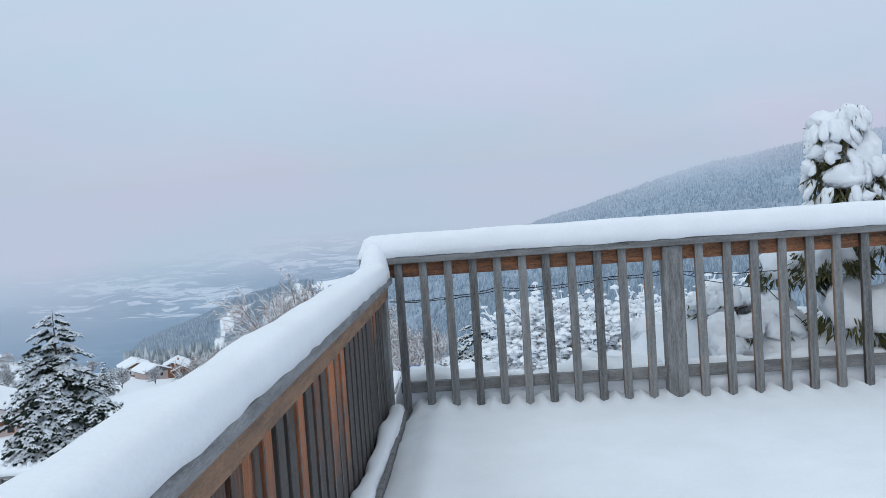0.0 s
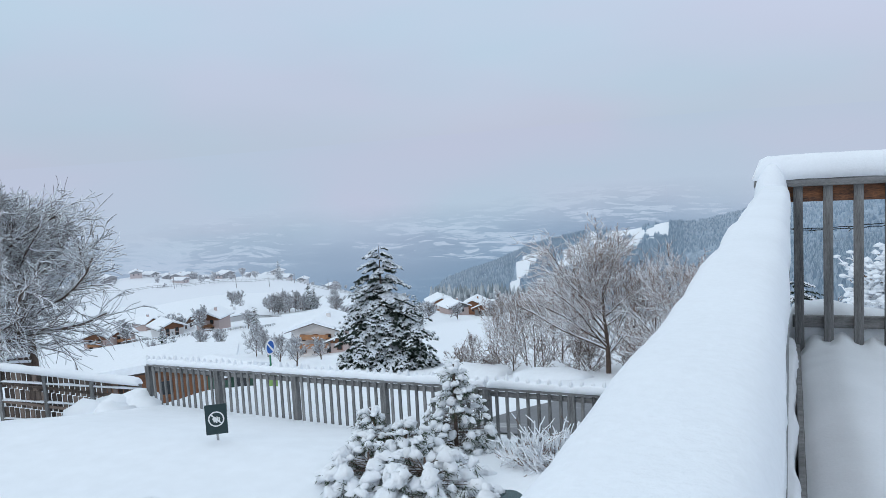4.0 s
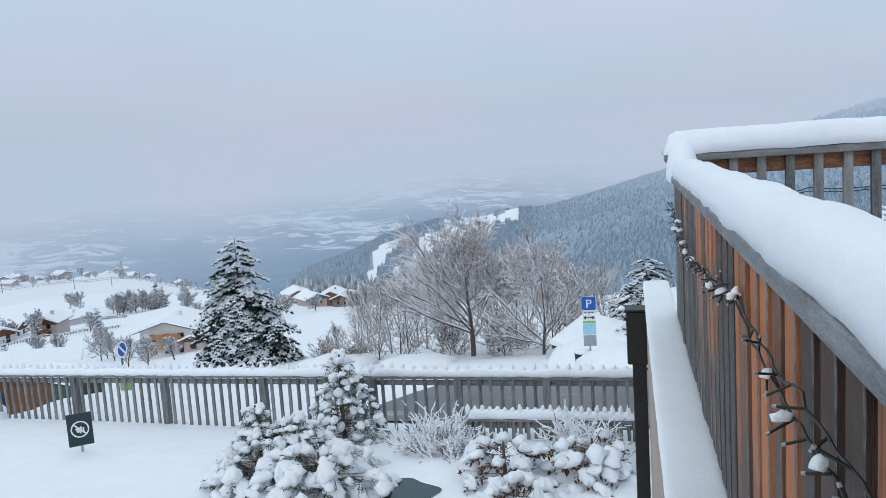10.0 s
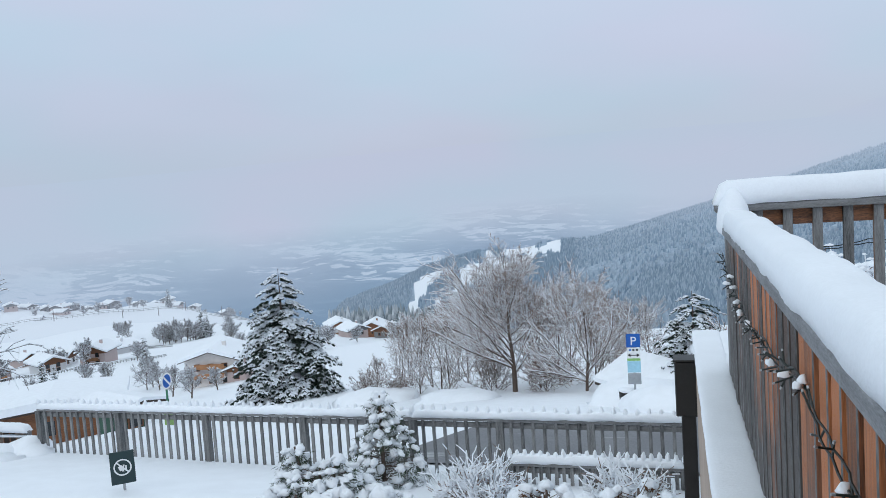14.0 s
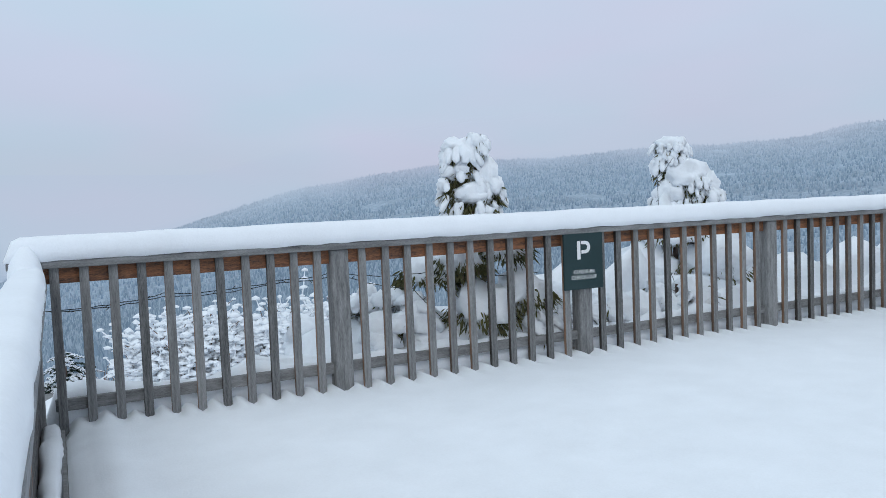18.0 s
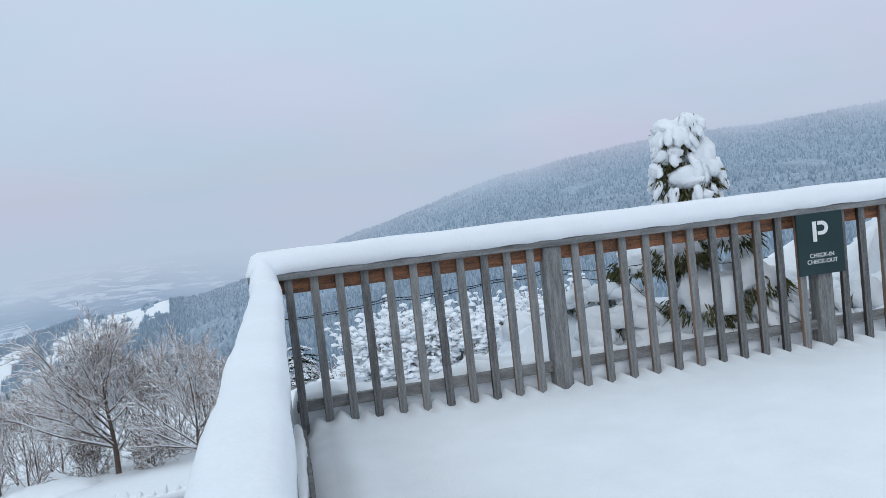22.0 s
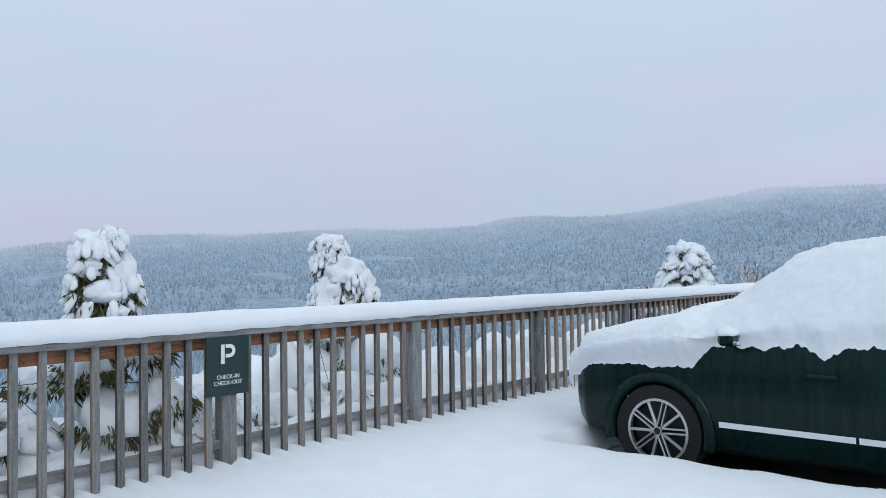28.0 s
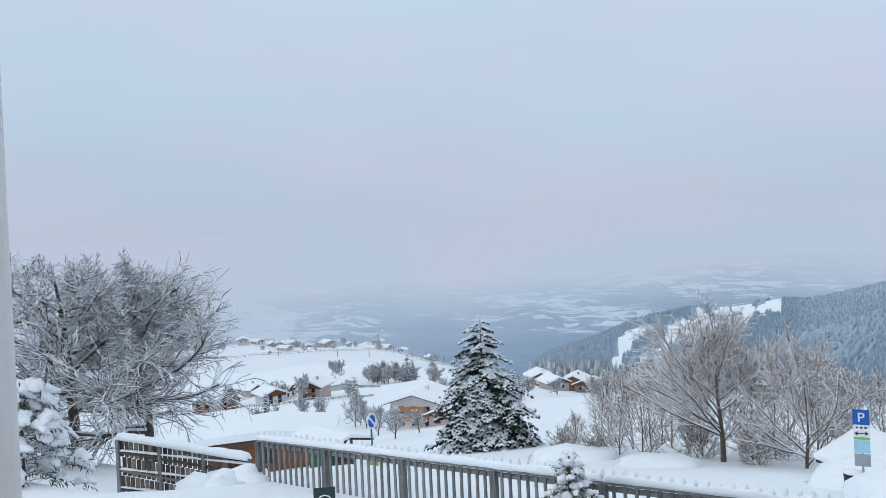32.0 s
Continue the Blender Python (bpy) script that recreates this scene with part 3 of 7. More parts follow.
def railing_a():
    """The side railing: its handrail butts under the other's, and two layers of boards stand staggered behind each other."""
    rail = empty("side_railing", 0, 0, 0)
    tagged(rail, "larch railing with closely set boards along the terrace side", "railing")
    part("handrail", box((-0.163, -9, 0.757), (-0.005, -0.03, 0.797), 0.004), material("weathered_handrail_side", (0.15, 0.155, 0.165), 0.75, 0.4, 4.0, 0.7, 50.0, stretch=(6, 1.2, 6), second=(0.25, 0.255, 0.265)), rail)
    part("top_rail", box((-0.079, -9, 0.672), (-0.035, -0.03, 0.757), 0.003), material("sheltered_rail_side", (0.13, 0.085, 0.06), 0.7, 0.4, 4.0, 0.4, 40.0, stretch=(8, 1.2, 8), second=(0.30, 0.17, 0.10)), rail)
    part("kerb", box((0.015, -9, -0.2), (0.037, -0.04, 0.0), 0.004), M_WOOD_H, rail, "weathered kerb board at the foot")
    part("corner_post", box((-0.141, -0.055, -0.2), (-0.05, 0.06, 0.871), 0.004), M_WOOD, rail)
    rnd = random.Random(9)
    made = {}
    y, i = -0.10, 0
    while y > -9:
        key = "post" if i % 17 == 7 else "outer" if i % 2 else "inner"
        if key not in made:
            x0, x1, w, z1 = {"post": (-0.146, -0.081, 0.056, 0.757), "outer": (-0.141, -0.114, 0.039, 0.757), "inner": (-0.110, -0.081, 0.039, 0.757)}[key]
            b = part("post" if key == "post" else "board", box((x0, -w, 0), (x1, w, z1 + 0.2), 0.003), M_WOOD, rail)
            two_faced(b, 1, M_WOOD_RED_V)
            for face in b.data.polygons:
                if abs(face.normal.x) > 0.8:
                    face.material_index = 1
            made[key] = b
        else:
            b = new("post" if key == "post" else "board", made[key].data)
            b.parent = rail
        b.location = (0, y + rnd.uniform(-0.003, 0.003), -0.2 + (0.0 if key == "post" else rnd.uniform(-0.012, 0.0)))
        y -= 0.064 if key != "post" else 0.075
        i += 1
    tagged(snow_ridge("foot_snow", (-0.03, -7, -0.12), (-0.03, 0.05, -0.11), 0.10, 0.15, 8.2, 0.02, 0.02), "snow heaped against the foot of the railing", "snow", kind="stuff")
    tagged(snow_ridge("side_railing_snow", (-0.083, -9, 0.797), (-0.083, -0.04, 0.797), 0.156, 0.095, 4.2, 0.006, 0.012), "thick fresh snow lying along the side handrail", "snow", kind="stuff")
    neck = Geo()
    add_pad(neck, (-0.10, -0.08, 0.80), 0.088, 0.12, 0.20, 4, 3, 0.06)
    tagged(neck.part("corner_snow", M_SNOW, None, "", True), "hump of snow where the two handrails meet", "snow", kind="stuff")


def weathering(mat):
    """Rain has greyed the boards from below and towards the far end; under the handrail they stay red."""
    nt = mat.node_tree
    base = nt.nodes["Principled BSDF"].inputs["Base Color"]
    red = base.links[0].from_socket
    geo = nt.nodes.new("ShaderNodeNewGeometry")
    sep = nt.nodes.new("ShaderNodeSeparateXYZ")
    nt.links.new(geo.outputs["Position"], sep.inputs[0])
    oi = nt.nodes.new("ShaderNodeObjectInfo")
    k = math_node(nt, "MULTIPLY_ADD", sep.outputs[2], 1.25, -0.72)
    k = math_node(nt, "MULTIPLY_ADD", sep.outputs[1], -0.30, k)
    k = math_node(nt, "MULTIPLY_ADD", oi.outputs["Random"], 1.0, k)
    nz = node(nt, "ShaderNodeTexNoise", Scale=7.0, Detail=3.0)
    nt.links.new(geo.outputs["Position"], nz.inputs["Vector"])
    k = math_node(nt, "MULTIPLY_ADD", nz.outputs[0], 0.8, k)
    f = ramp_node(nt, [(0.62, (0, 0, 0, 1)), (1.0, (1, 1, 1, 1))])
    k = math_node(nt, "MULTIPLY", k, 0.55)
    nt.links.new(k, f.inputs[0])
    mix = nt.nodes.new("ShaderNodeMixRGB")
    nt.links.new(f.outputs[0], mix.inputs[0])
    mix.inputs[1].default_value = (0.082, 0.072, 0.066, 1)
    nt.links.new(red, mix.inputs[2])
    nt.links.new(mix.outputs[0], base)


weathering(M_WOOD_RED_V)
railing_b()


# ---- plants ----
class Geo:
    """Collects vertices and faces for one mesh."""

    def __init__(self):
        self.v, self.f = [], []

    def add(self, verts, faces):
        n = len(self.v)
        self.v.extend(verts)
        self.f.extend([tuple(i + n for i in f) for f in faces])

    def part(self, name, mat, parent=None, label="", smooth=False):
        return mesh_part(name, self.v, self.f, mat, parent, label, smooth)

    def prism(self, p, q, r0, r1, sides=3):
        d = (q - p)
        if d.length < 1e-6:
            return
        d = d.normalized()
        s = d.cross(Vector((0.3, 0.2, 1)))
        s = s.normalized() if s.length > 1e-3 else Vector((1, 0, 0))
        u = s.cross(d)
        ring = [(math.cos(2 * math.pi * k / sides), math.sin(2 * math.pi * k / sides)) for k in range(sides)]
        self.add([p + (s * a + u * b) * r0 for a, b in ring] + [q + (s * a + u * b) * r1 for a, b in ring],
                 [(k, (k + 1) % sides, sides + (k + 1) % sides, sides + k) for k in range(sides)])


def ball_shape(level):
    bm = bmesh.new()
    bmesh.ops.create_icosphere(bm, subdivisions=level, radius=1.0)
    v = [x.co.copy() for x in bm.verts]
    f = [tuple(x.index for x in y.verts) for y in bm.faces]
    bm.free()
    return v, f


BALLS = {k: ball_shape(k) for k in (1, 2, 3)}


def add_pad(geo, c, rx, ry, rz, seed, level=2, rough=0.25, turn=0.0, flat=0.35):
    """A lump of snow: uneven, rounded above and flatter below."""
    v, f = BALLS[level]
    out = []
    ct, st = math.cos(turn), math.sin(turn)
    for p in v:
        g = 1.0 + rough * noise.noise(p * 1.7 + Vector((seed * 1.37, seed * 0.71, 0))) + 0.4 * rough * noise.noise(p * 4.1 + Vector((0, seed, 0)))
        z = p.z if p.z > 0 else p.z * flat
        x, y = p.x * rx * g, p.y * ry * g
        out.append(Vector((c[0] + x * ct - y * st, c[1] + x * st + y * ct, c[2] + z * rz * g)))
    geo.add(out, f)


def add_blade(geo, p, d, side, length, width, droop=0.0):
    """One thin leaf or needle."""
    q = p + d * length + Vector((0, 0, -droop * length))
    mid = p + d * length * 0.5 + Vector((0, 0, -droop * length * 0.3))
    geo.add([p, mid + side * width / 2, q, mid - side * width / 2], [(0, 1, 2, 3)])


railing_a()


def rand_dir(rnd, flat=1.0):
    a = rnd.uniform(0, 2 * math.pi)
    z = rnd.uniform(-1, 1) * flat
    s = math.sqrt(max(0.0, 1 - z * z))
    return Vector((math.cos(a) * s, math.sin(a) * s, z))


def grow(segs, p, d, length, r, depth, rnd, kids, bend, lift, thin):
    """Adds a limb and its branches to segs as (start, end, radius, radius, depth)."""
    n = 4 if depth == 0 else 3 if length > 0.25 else 2
    for i in range(n):
        d = (d + rand_dir(rnd) * bend + Vector((0, 0, lift))).normalized()
        q = p + d * (length / n)
        r1 = r * (0.82 if i < n - 1 else 0.6)
        segs.append((p, q, r, r1, depth))
        if depth < len(kids) and (i > 0 or depth > 0):
            for _ in range(kids[depth]):
                f = rnd.random()
                side = (rand_dir(rnd) * 0.75 + d * 0.85 + Vector((0, 0, lift))).normalized()
                grow(segs, p.lerp(q, f), side, length * rnd.uniform(0.45, 0.72), max(thin, r1 * rnd.uniform(0.45, 0.65)), depth + 1, rnd, kids, bend, lift, thin)
        p, r = q, max(thin, r1)


def spruce(name, label, base, height, width, seed, levels=22, snowy=0.6, clumps=4, needle=None, category="tree", tops=1, fine=1.0):
    """A conifer of drooping boughs: dark hanging sprays below, snow lying on the upper side of each bough."""
    rnd = random.Random(seed)
    tree = empty(name, *base)
    tagged(tree, label, category)
    part("trunk", tube([(0, 0, -0.2), (0, 0, height * 0.5), (0, 0, height * 0.97)], [height * 0.02, height * 0.012, 0.01], 6), M_BARK, tree)
    green, white = Geo(), Geo()
    z_up = Vector((0, 0, 1))
    heads = [(0.0, 0.0, 1.0)] + [(0.13 * width * math.cos(2.6 + 2 * k), 0.13 * width * math.sin(2.6 + 2 * k), 0.95 - 0.03 * k) for k in range(tops - 1)]
    for lv in range(levels):
        f = lv / levels
        reach = width / 2 * ((1 - f) ** 0.54 * 0.94 + 0.05)
        n = max(4, int(11 * (1 - f) + 4))
        for b in range(n):
            hx, hy, ht = heads[b % len(heads)] if f > 0.62 else heads[0]
            z = height * ht * (0.05 + 0.93 * f) + rnd.uniform(-0.7, 0.7) * height / levels
            a = 2 * math.pi * (b + rnd.random()) / n
            ln = reach * rnd.choice((0.6, 0.78, 0.92, 1.0, 1.1, 1.24)) * (0.75 if f > 0.62 and tops > 1 else 1.0)
            d = Vector((math.cos(a), math.sin(a), 0))
            s = Vector((-d.y, d.x, 0))
            laden = rnd.random() < snowy
            tilt = rnd.uniform(0.05, 0.25)
            for c in range(clumps):
                g = 0.25 + 0.8 * (c + rnd.random() * 0.5) / clumps
                p = Vector((hx, hy, 0)) + d * ln * g + s * ln * g * rnd.uniform(-0.32, 0.32) + Vector((0, 0, z + tilt * ln * g - 0.46 * ln * g * g + 0.12 * ln * max(0.0, g - 0.8)))
                size = (0.20 * reach + 0.018 * height) * rnd.uniform(0.6, 1.0) * (1.2 - 0.5 * g) * fine
                for k in range(5):
                    e = (d * rnd.uniform(0.25, 1.0) + s * (k / 2 - 1) * 0.9 + rand_dir(rnd) * 0.15).normalized()
                    side = (e.cross(z_up) + z_up * rnd.uniform(-0.5, 0.5)).normalized()
                    drop = rnd.uniform(0.35, 0.95)
                    add_blade(green, p, e, side, size * rnd.uniform(0.8, 1.2), size * 0.34, drop)
                    add_blade(green, p - z_up * size * 0.2, e, z_up, size * rnd.uniform(0.6, 1.05), size * 0.30, drop)
                    add_blade(green, p - z_up * size * 0.1, (e * 0.5 - z_up).normalized(), s, size * rnd.uniform(0.5, 0.9), size * 0.3, 0.2)
                    if laden and rnd.random() < 0.92:
                        flat = (e.cross(z_up) + z_up * rnd.uniform(-0.25, 0.25)).normalized()
                        add_blade(white, p + z_up * size * 0.16 + e * size * 0.05, e, flat, size * rnd.uniform(0.8, 1.2), size * rnd.uniform(0.5, 0.8), drop * 0.55)
                        if rnd.random() < 0.8:
                            add_blade(white, p + z_up * size * 0.20 + e * size * 0.12, e, z_up, size * rnd.uniform(0.75, 1.2), size * rnd.uniform(0.34, 0.6), drop * 0.6)
    green.part("crown", needle or M_SPRUCE, tree)
    tagged(white.part("bough_snow", M_SNOW, tree, "snow lying on the boughs"), kind="stuff")
    return tree


def add_finger(geo, p, d, length, r, droop, seed, sides=9, rings=6):
    """A sausage of snow lying along a bowed spray: lumpy, flatter below."""
    side = d.cross(Vector((0, 0, 1)))
    side = side.normalized() if side.length > 1e-3 else Vector((1, 0, 0))
    up = side.cross(d).normalized()
    vs, fs = [p - d * r * 0.6], []
    for i in range(rings):
        s = i / (rings - 1)
        c = p + d * length * s + Vector((0, 0, -droop * length * s * s))
        rr = r * (0.55 + 0.45 * math.sin(math.pi * (0.15 + 0.75 * s)))
        for k in range(sides):
            a = 2 * math.pi * k / sides
            w = Vector((s * 2.7 + seed * 1.3, math.cos(a) * 1.1, math.sin(a) * 1.1 + seed * 0.37))
            g = rr * (1 + 0.7 * noise.noise(w) + 0.4 * noise.noise(w * 2.6))
            u = math.sin(a)
            vs.append(c + side * math.cos(a) * g + up * (u * 0.9 if u > 0 else u * 0.45) * g)
    vs.append(p + d * (length + r * 0.55) + Vector((0, 0, -droop * length * 1.1)))
    for k in range(sides):
        fs.append((0, 1 + (k + 1) % sides, 1 + k))
        for i in range(rings - 1):
            a = 1 + i * sides
            fs.append((a + k, a + (k + 1) % sides, a + sides + (k + 1) % sides, a + sides + k))
        a = 1 + (rings - 1) * sides
        fs.append((a + k, a + (k + 1) % sides, len(vs) - 1))
    geo.add(vs, fs)


def laden_shrub(name, label, base, lobes, seed, fat=0.07, leaf=(0.09, 0.016), needle=None, category="shrub", leaves=22, stem=0.03, white_share=0.92):
    """An evergreen bowed under snow. Each lobe is (x, y, low, high, reach below, reach above, sprays, droop)."""
    rnd = random.Random(seed)
    shrub = empty(name, *base)
    tagged(shrub, label, category)
    green, white, wood = Geo(), Geo(), Geo()
    i = 0
    for x, y, z0, z1, r0, r1, n, droop, *bare in lobes:
        wood.prism(Vector((x * 0.4, y * 0.4, min(0, z0) - 0.1)), Vector((x, y, z1)), stem, stem * 0.4, 5)
        for k in range(n):
            i += 1
            f = (k + rnd.random()) / n
            reach = r0 + (r1 - r0) * f
            a = k * 2.4 + rnd.uniform(-0.5, 0.5)
            out = Vector((math.cos(a), math.sin(a), 0))
            b = a + rnd.uniform(-1.1, 1.1)
            d = Vector((math.cos(b), math.sin(b), rnd.uniform(-0.25, 0.6))).normalized()
            share = white_share
            if bare:
                # hanging sprays: the lower ones stay bare
                share = min(1.0, bare[0] + (1.1 - bare[0]) * f)
                d = Vector((math.cos(b), math.sin(b), rnd.uniform(-1.6, -0.2))).normalized()
            start = reach * math.sqrt(rnd.uniform(0.06, 0.95))
            dr = droop * rnd.uniform(0.6, 1.5)
            p = Vector((x, y, z0 + (z1 - z0) * f)) + out * start - Vector((0, 0, dr * start * start / max(0.2, reach) * 0.4))
            r = fat * rnd.uniform(0.6, 1.3)
            ln = fat * rnd.uniform(0.7, 2.6)
            wood.prism(p - out * start * 0.9 - Vector((0, 0, 0.05)), p + d * ln * 0.5, 0.005, 0.003, 3)
            if rnd.random() < share:
                add_finger(white, p, d, ln, r, dr, seed * 3.1 + i)
                for _ in range(rnd.choice((0, 1, 2))):
                    e = (d + rand_dir(rnd, 0.4) * 1.2).normalized()
                    add_finger(white, p + d * ln * rnd.uniform(0.2, 0.8) - Vector((0, 0, dr * ln * 0.2)), e, ln * rnd.uniform(0.3, 0.7), r * rnd.uniform(0.5, 0.85), dr, seed + i * 1.7, 7, 5)
            for _ in range(leaves):
                s = rnd.random() * 0.98
                q = p + d * ln * s + Vector((0, 0, -dr * ln * s * s - r * rnd.uniform(0.15, 0.7)))
                e = (d * rnd.uniform(0.1, 1.0) + rand_dir(rnd) * 0.8 - Vector((0, 0, 0.35))).normalized()
                add_blade(green, q + rand_dir(rnd) * r * 0.6, e, e.cross(rand_dir(rnd)).normalized(), leaf[0] * rnd.uniform(0.6, 1.3), leaf[1] * rnd.uniform(0.7, 1.3), 0.3)
    tagged(wood.part("branchwork", M_BARK, shrub), kind="stuff")
    green.part("foliage", needle or M_THUJA, shrub)
    tagged(white.part("snow_load", M_SNOW_ROUGH, shrub, "heavy lumps of snow bowing the sprays", True), kind="stuff")
    return shrub


def fan_tree(name, label, base, height, width, seed, limbs=16, sides=12, twigs=8, thin=0.007, snow=1.0, radius=0.08, steep=0.5, low=0.08, twig=None, trunk=0.75, bend=0.16, arch=0.045):
    """A leafless tree whose limbs sweep outwards and up, snow lying along them and fine bare tips."""
    rnd = random.Random(seed)
    tree = empty(name, *base)
    tagged(tree, label, "tree")
    wood, fine, white = Geo(), Geo(), Geo()

    def limb(p, d, length, r, depth, curl):
        n = 6 if depth == 0 else 4 if depth == 1 else 2
        for i in range(n):
            d = (d + rand_dir(rnd) * (bend if depth < 2 else bend + 0.09) + Vector((0, 0, curl))).normalized()
            q = p + d * length / n
            r1 = max(thin * (1.0 if depth < 2 else 0.75), r * (1 - 0.75 / n))
            (wood if depth < 2 else fine).prism(p, q, r, r1, 4 if depth == 0 else 3)
            if snow and abs(d.z) < 0.9 and (depth < 2 or rnd.random() < 0.4 * snow):
                w = max(r * 0.72, thin * (1.4 if depth < 2 else 1.0)) * (0.72 + 0.28 * snow)
                up = Vector((0, 0, max(r, thin) * 0.62 + w * 0.6))
                white.prism(p + up, q + up, w, w * 0.85, 3)
            if depth < 2 and (i > 0 or depth == 1):
                for _ in range(max(1, round((sides if depth == 0 else twigs) / n))):
                    out = (d * rnd.uniform(0.5, 0.9) + rand_dir(rnd) * 0.75 + Vector((0, 0, 0.12 if arch > 0 else 0.03))).normalized()
                    limb(p.lerp(q, rnd.random()), out, length * rnd.uniform(0.32, 0.55) * (1.1 - 0.5 * i / n), max(thin, r1 * 0.5), depth + 1, curl)
            p, r = q, r1

    p, d = Vector((0, 0, -0.15)), Vector((rnd.uniform(-0.05, 0.05), rnd.uniform(-0.05, 0.05), 1)).normalized()
    n = 8
    for i in range(n):
        d = (d + rand_dir(rnd) * 0.07 + Vector((0, 0, 0.06))).normalized()
        q = p + d * height * trunk / n
        r0, r1 = radius * (1 - 0.85 * i / n), radius * (1 - 0.85 * (i + 1) / n)
        wood.prism(p, q, r0, r1, 6)
        f = (i + 0.5) / n
        if f > low:
            for _ in range(max(1, round(limbs / n))):
                a = rnd.uniform(0, 2 * math.pi)
                el = steep + 0.5 * f + rnd.uniform(-0.2, 0.2)
                out = Vector((math.cos(a) * math.cos(el), math.sin(a) * math.cos(el), math.sin(el)))
                limb(p.lerp(q, rnd.random()), out, min(width * 0.55 / max(0.25, math.cos(el) if arch > 0 else 0.9), height * (1.02 - f * trunk)) * rnd.uniform(0.7, 1.0), max(thin * 1.4, r1 * 0.55), 0, arch)
        p = q
    wood.part("trunk", M_BARK, tree, "", True)
    tagged(fine.part("twigwork", twig or M_TWIG, tree), kind="stuff")
    if white.v:
        tagged(white.part("branch_snow", M_SNOW, tree, "snow lying along the branches"), kind="stuff")
    return tree


def twig_shrub(name, label, base, height, width, seed, stems=45, thin=0.005, snow=1.3, pads=0, twig=None):
    """A leafless shrub of many rising stems with frost and snow on them."""
    rnd = random.Random(seed)
    shrub = empty(name, *base)
    tagged(shrub, label, "shrub")
    segs = []
    for _ in range(stems):
        d = (rand_dir(rnd, 0.2) * rnd.uniform(0.2, 1.0) * width / height * 0.6 + Vector((0, 0, 1))).normalized()
        p = Vector((rnd.uniform(-0.15, 0.15) * width, rnd.uniform(-0.15, 0.15) * width, -0.05))
        grow(segs, p, d, height * rnd.uniform(0.7, 1.1), thin * 2, 1, rnd, [0, 2, 1], 0.16, 0.03, thin)
    twigs, white = Geo(), Geo()
    for i, (p, q, r0, r1, depth) in enumerate(segs):
        twigs.prism(p, q, r0, r1, 3)
        up = Vector((0, 0, r0 * 0.8))
        if rnd.random() < 0.85:
            white.prism(p + up, q + up, r0 * snow, r1 * snow, 3)
        if pads and i % pads == 0:
            s = rnd.uniform(0.018, 0.05)
            add_pad(white, q, s * 1.2, s, s * 0.8, i + seed, 1, 0.4)
    tagged(twigs.part("twigwork", twig or M_TWIG, shrub), kind="stuff")
    tagged(white.part("twig_snow", M_SNOW, shrub, "snow and frost on the twigs"), kind="stuff")
    return shrub


def on_ground(az, r, dz=0.0):
    p = polar(az, 0, r)
    return (p.x, p.y, ground_z(p.x, p.y) + dz)


# the valley side, near to far
RUSSET = material("russet_twigs", (0.23, 0.145, 0.115), 0.9, 0.3, 10.0, 0.2, 60.0, second=(0.37, 0.26, 0.215))
spruce("spruce_tree", "tall spruce with snow on its drooping boughs", on_ground(-28.7, 53.5, -2.2), 11.6, 8.0, 11, 34, 0.92, 20, tops=2, fine=0.5)
fan_tree("bare_tree", "broad bare garden tree, every branch lined with snow", on_ground(-57.0, 22.5), 6.0, 7.6, 21, 34, 22, 12, 0.0066, 2.7, 0.17, 0.12, 0.26, M_DARKTWIG, 0.84, 0.26, -0.025)
fan_tree("bare_tree", "broad bare garden tree, every branch lined with snow", on_ground(-52.6, 23.0), 6.2, 8.2, 22, 40, 22, 12, 0.0066, 2.7, 0.16, 0.12, 0.22, M_DARKTWIG, 0.84, 0.26, -0.025)
fan_tree("bare_tree", "wide bare tree with snow-lined limbs and russet tips", on_ground(-12.4, 36, -0.5), 7.4, 7.4, 23, 40, 17, 9, 0.0085, 1.8, 0.14, 0.5, 0.2, RUSSET, 0.75, 0.18)
fan_tree("bare_tree", "slender bare tree lined with snow", on_ground(-7.2, 34, -0.4), 5.8, 5.4, 24, 32, 15, 8, 0.0085, 1.8, 0.08, 0.5, 0.16, RUSSET, 0.75, 0.18)
for i, (az, r, h) in enumerate([(-20.6, 44, 4.3), (-19.2, 41, 4.0), (-18.2, 46, 4.7), (-17.0, 43, 4.6), (-15.6, 47, 5.2), (-22.3, 47, 2.4), (-14.4, 42, 4.6), (-9.6, 45, 5.2), (-9.0, 39, 4.0), (-5.0, 40, 3.9), (-3.6, 46, 4.6), (-19.8, 52, 4.6), (-16.2, 50, 5.2), (-2.4, 42, 4.2), (-13.6, 40, 5.4), (-11.0, 43, 5.8), (-10.4, 38, 4.8), (-8.2, 41, 5.2), (-6.4, 38, 4.6), (-5.8, 44, 5.2), (-17.6, 40, 4.2)]):
    fan_tree("young_tree", "thin bare tree with frosted russet twigs" if i % 3 else "slim upright tree with brown twigs and a little snow", on_ground(az, r, -0.4), h * 1.12, h * 0.66, 40 + i, 16, 9, 5, 0.0085, 1.3, 0.05, 0.85, 0.05, RUSSET, 0.85)
for i, (az, r, h) in enumerate([(-23.2, 44, 1.8), (-21.0, 39, 1.6), (-14.0, 38, 2.2), (-10.0, 35, 2.0), (-4.2, 34, 2.0)]):
    fan_tree("twig_shrub", "grey leafless shrub dusted with snow", on_ground(az, r, -0.2), h, h * 1.2, 70 + i, 24, 8, 6, 0.009, 0.9, 0.03, 0.6, 0.0, None, 0.4)
spruce("pine_tree", "dark pine with snow on its crown", on_ground(0.2, 30), 4.1, 4.0, 31, 17, 0.95, 14, fine=0.55)
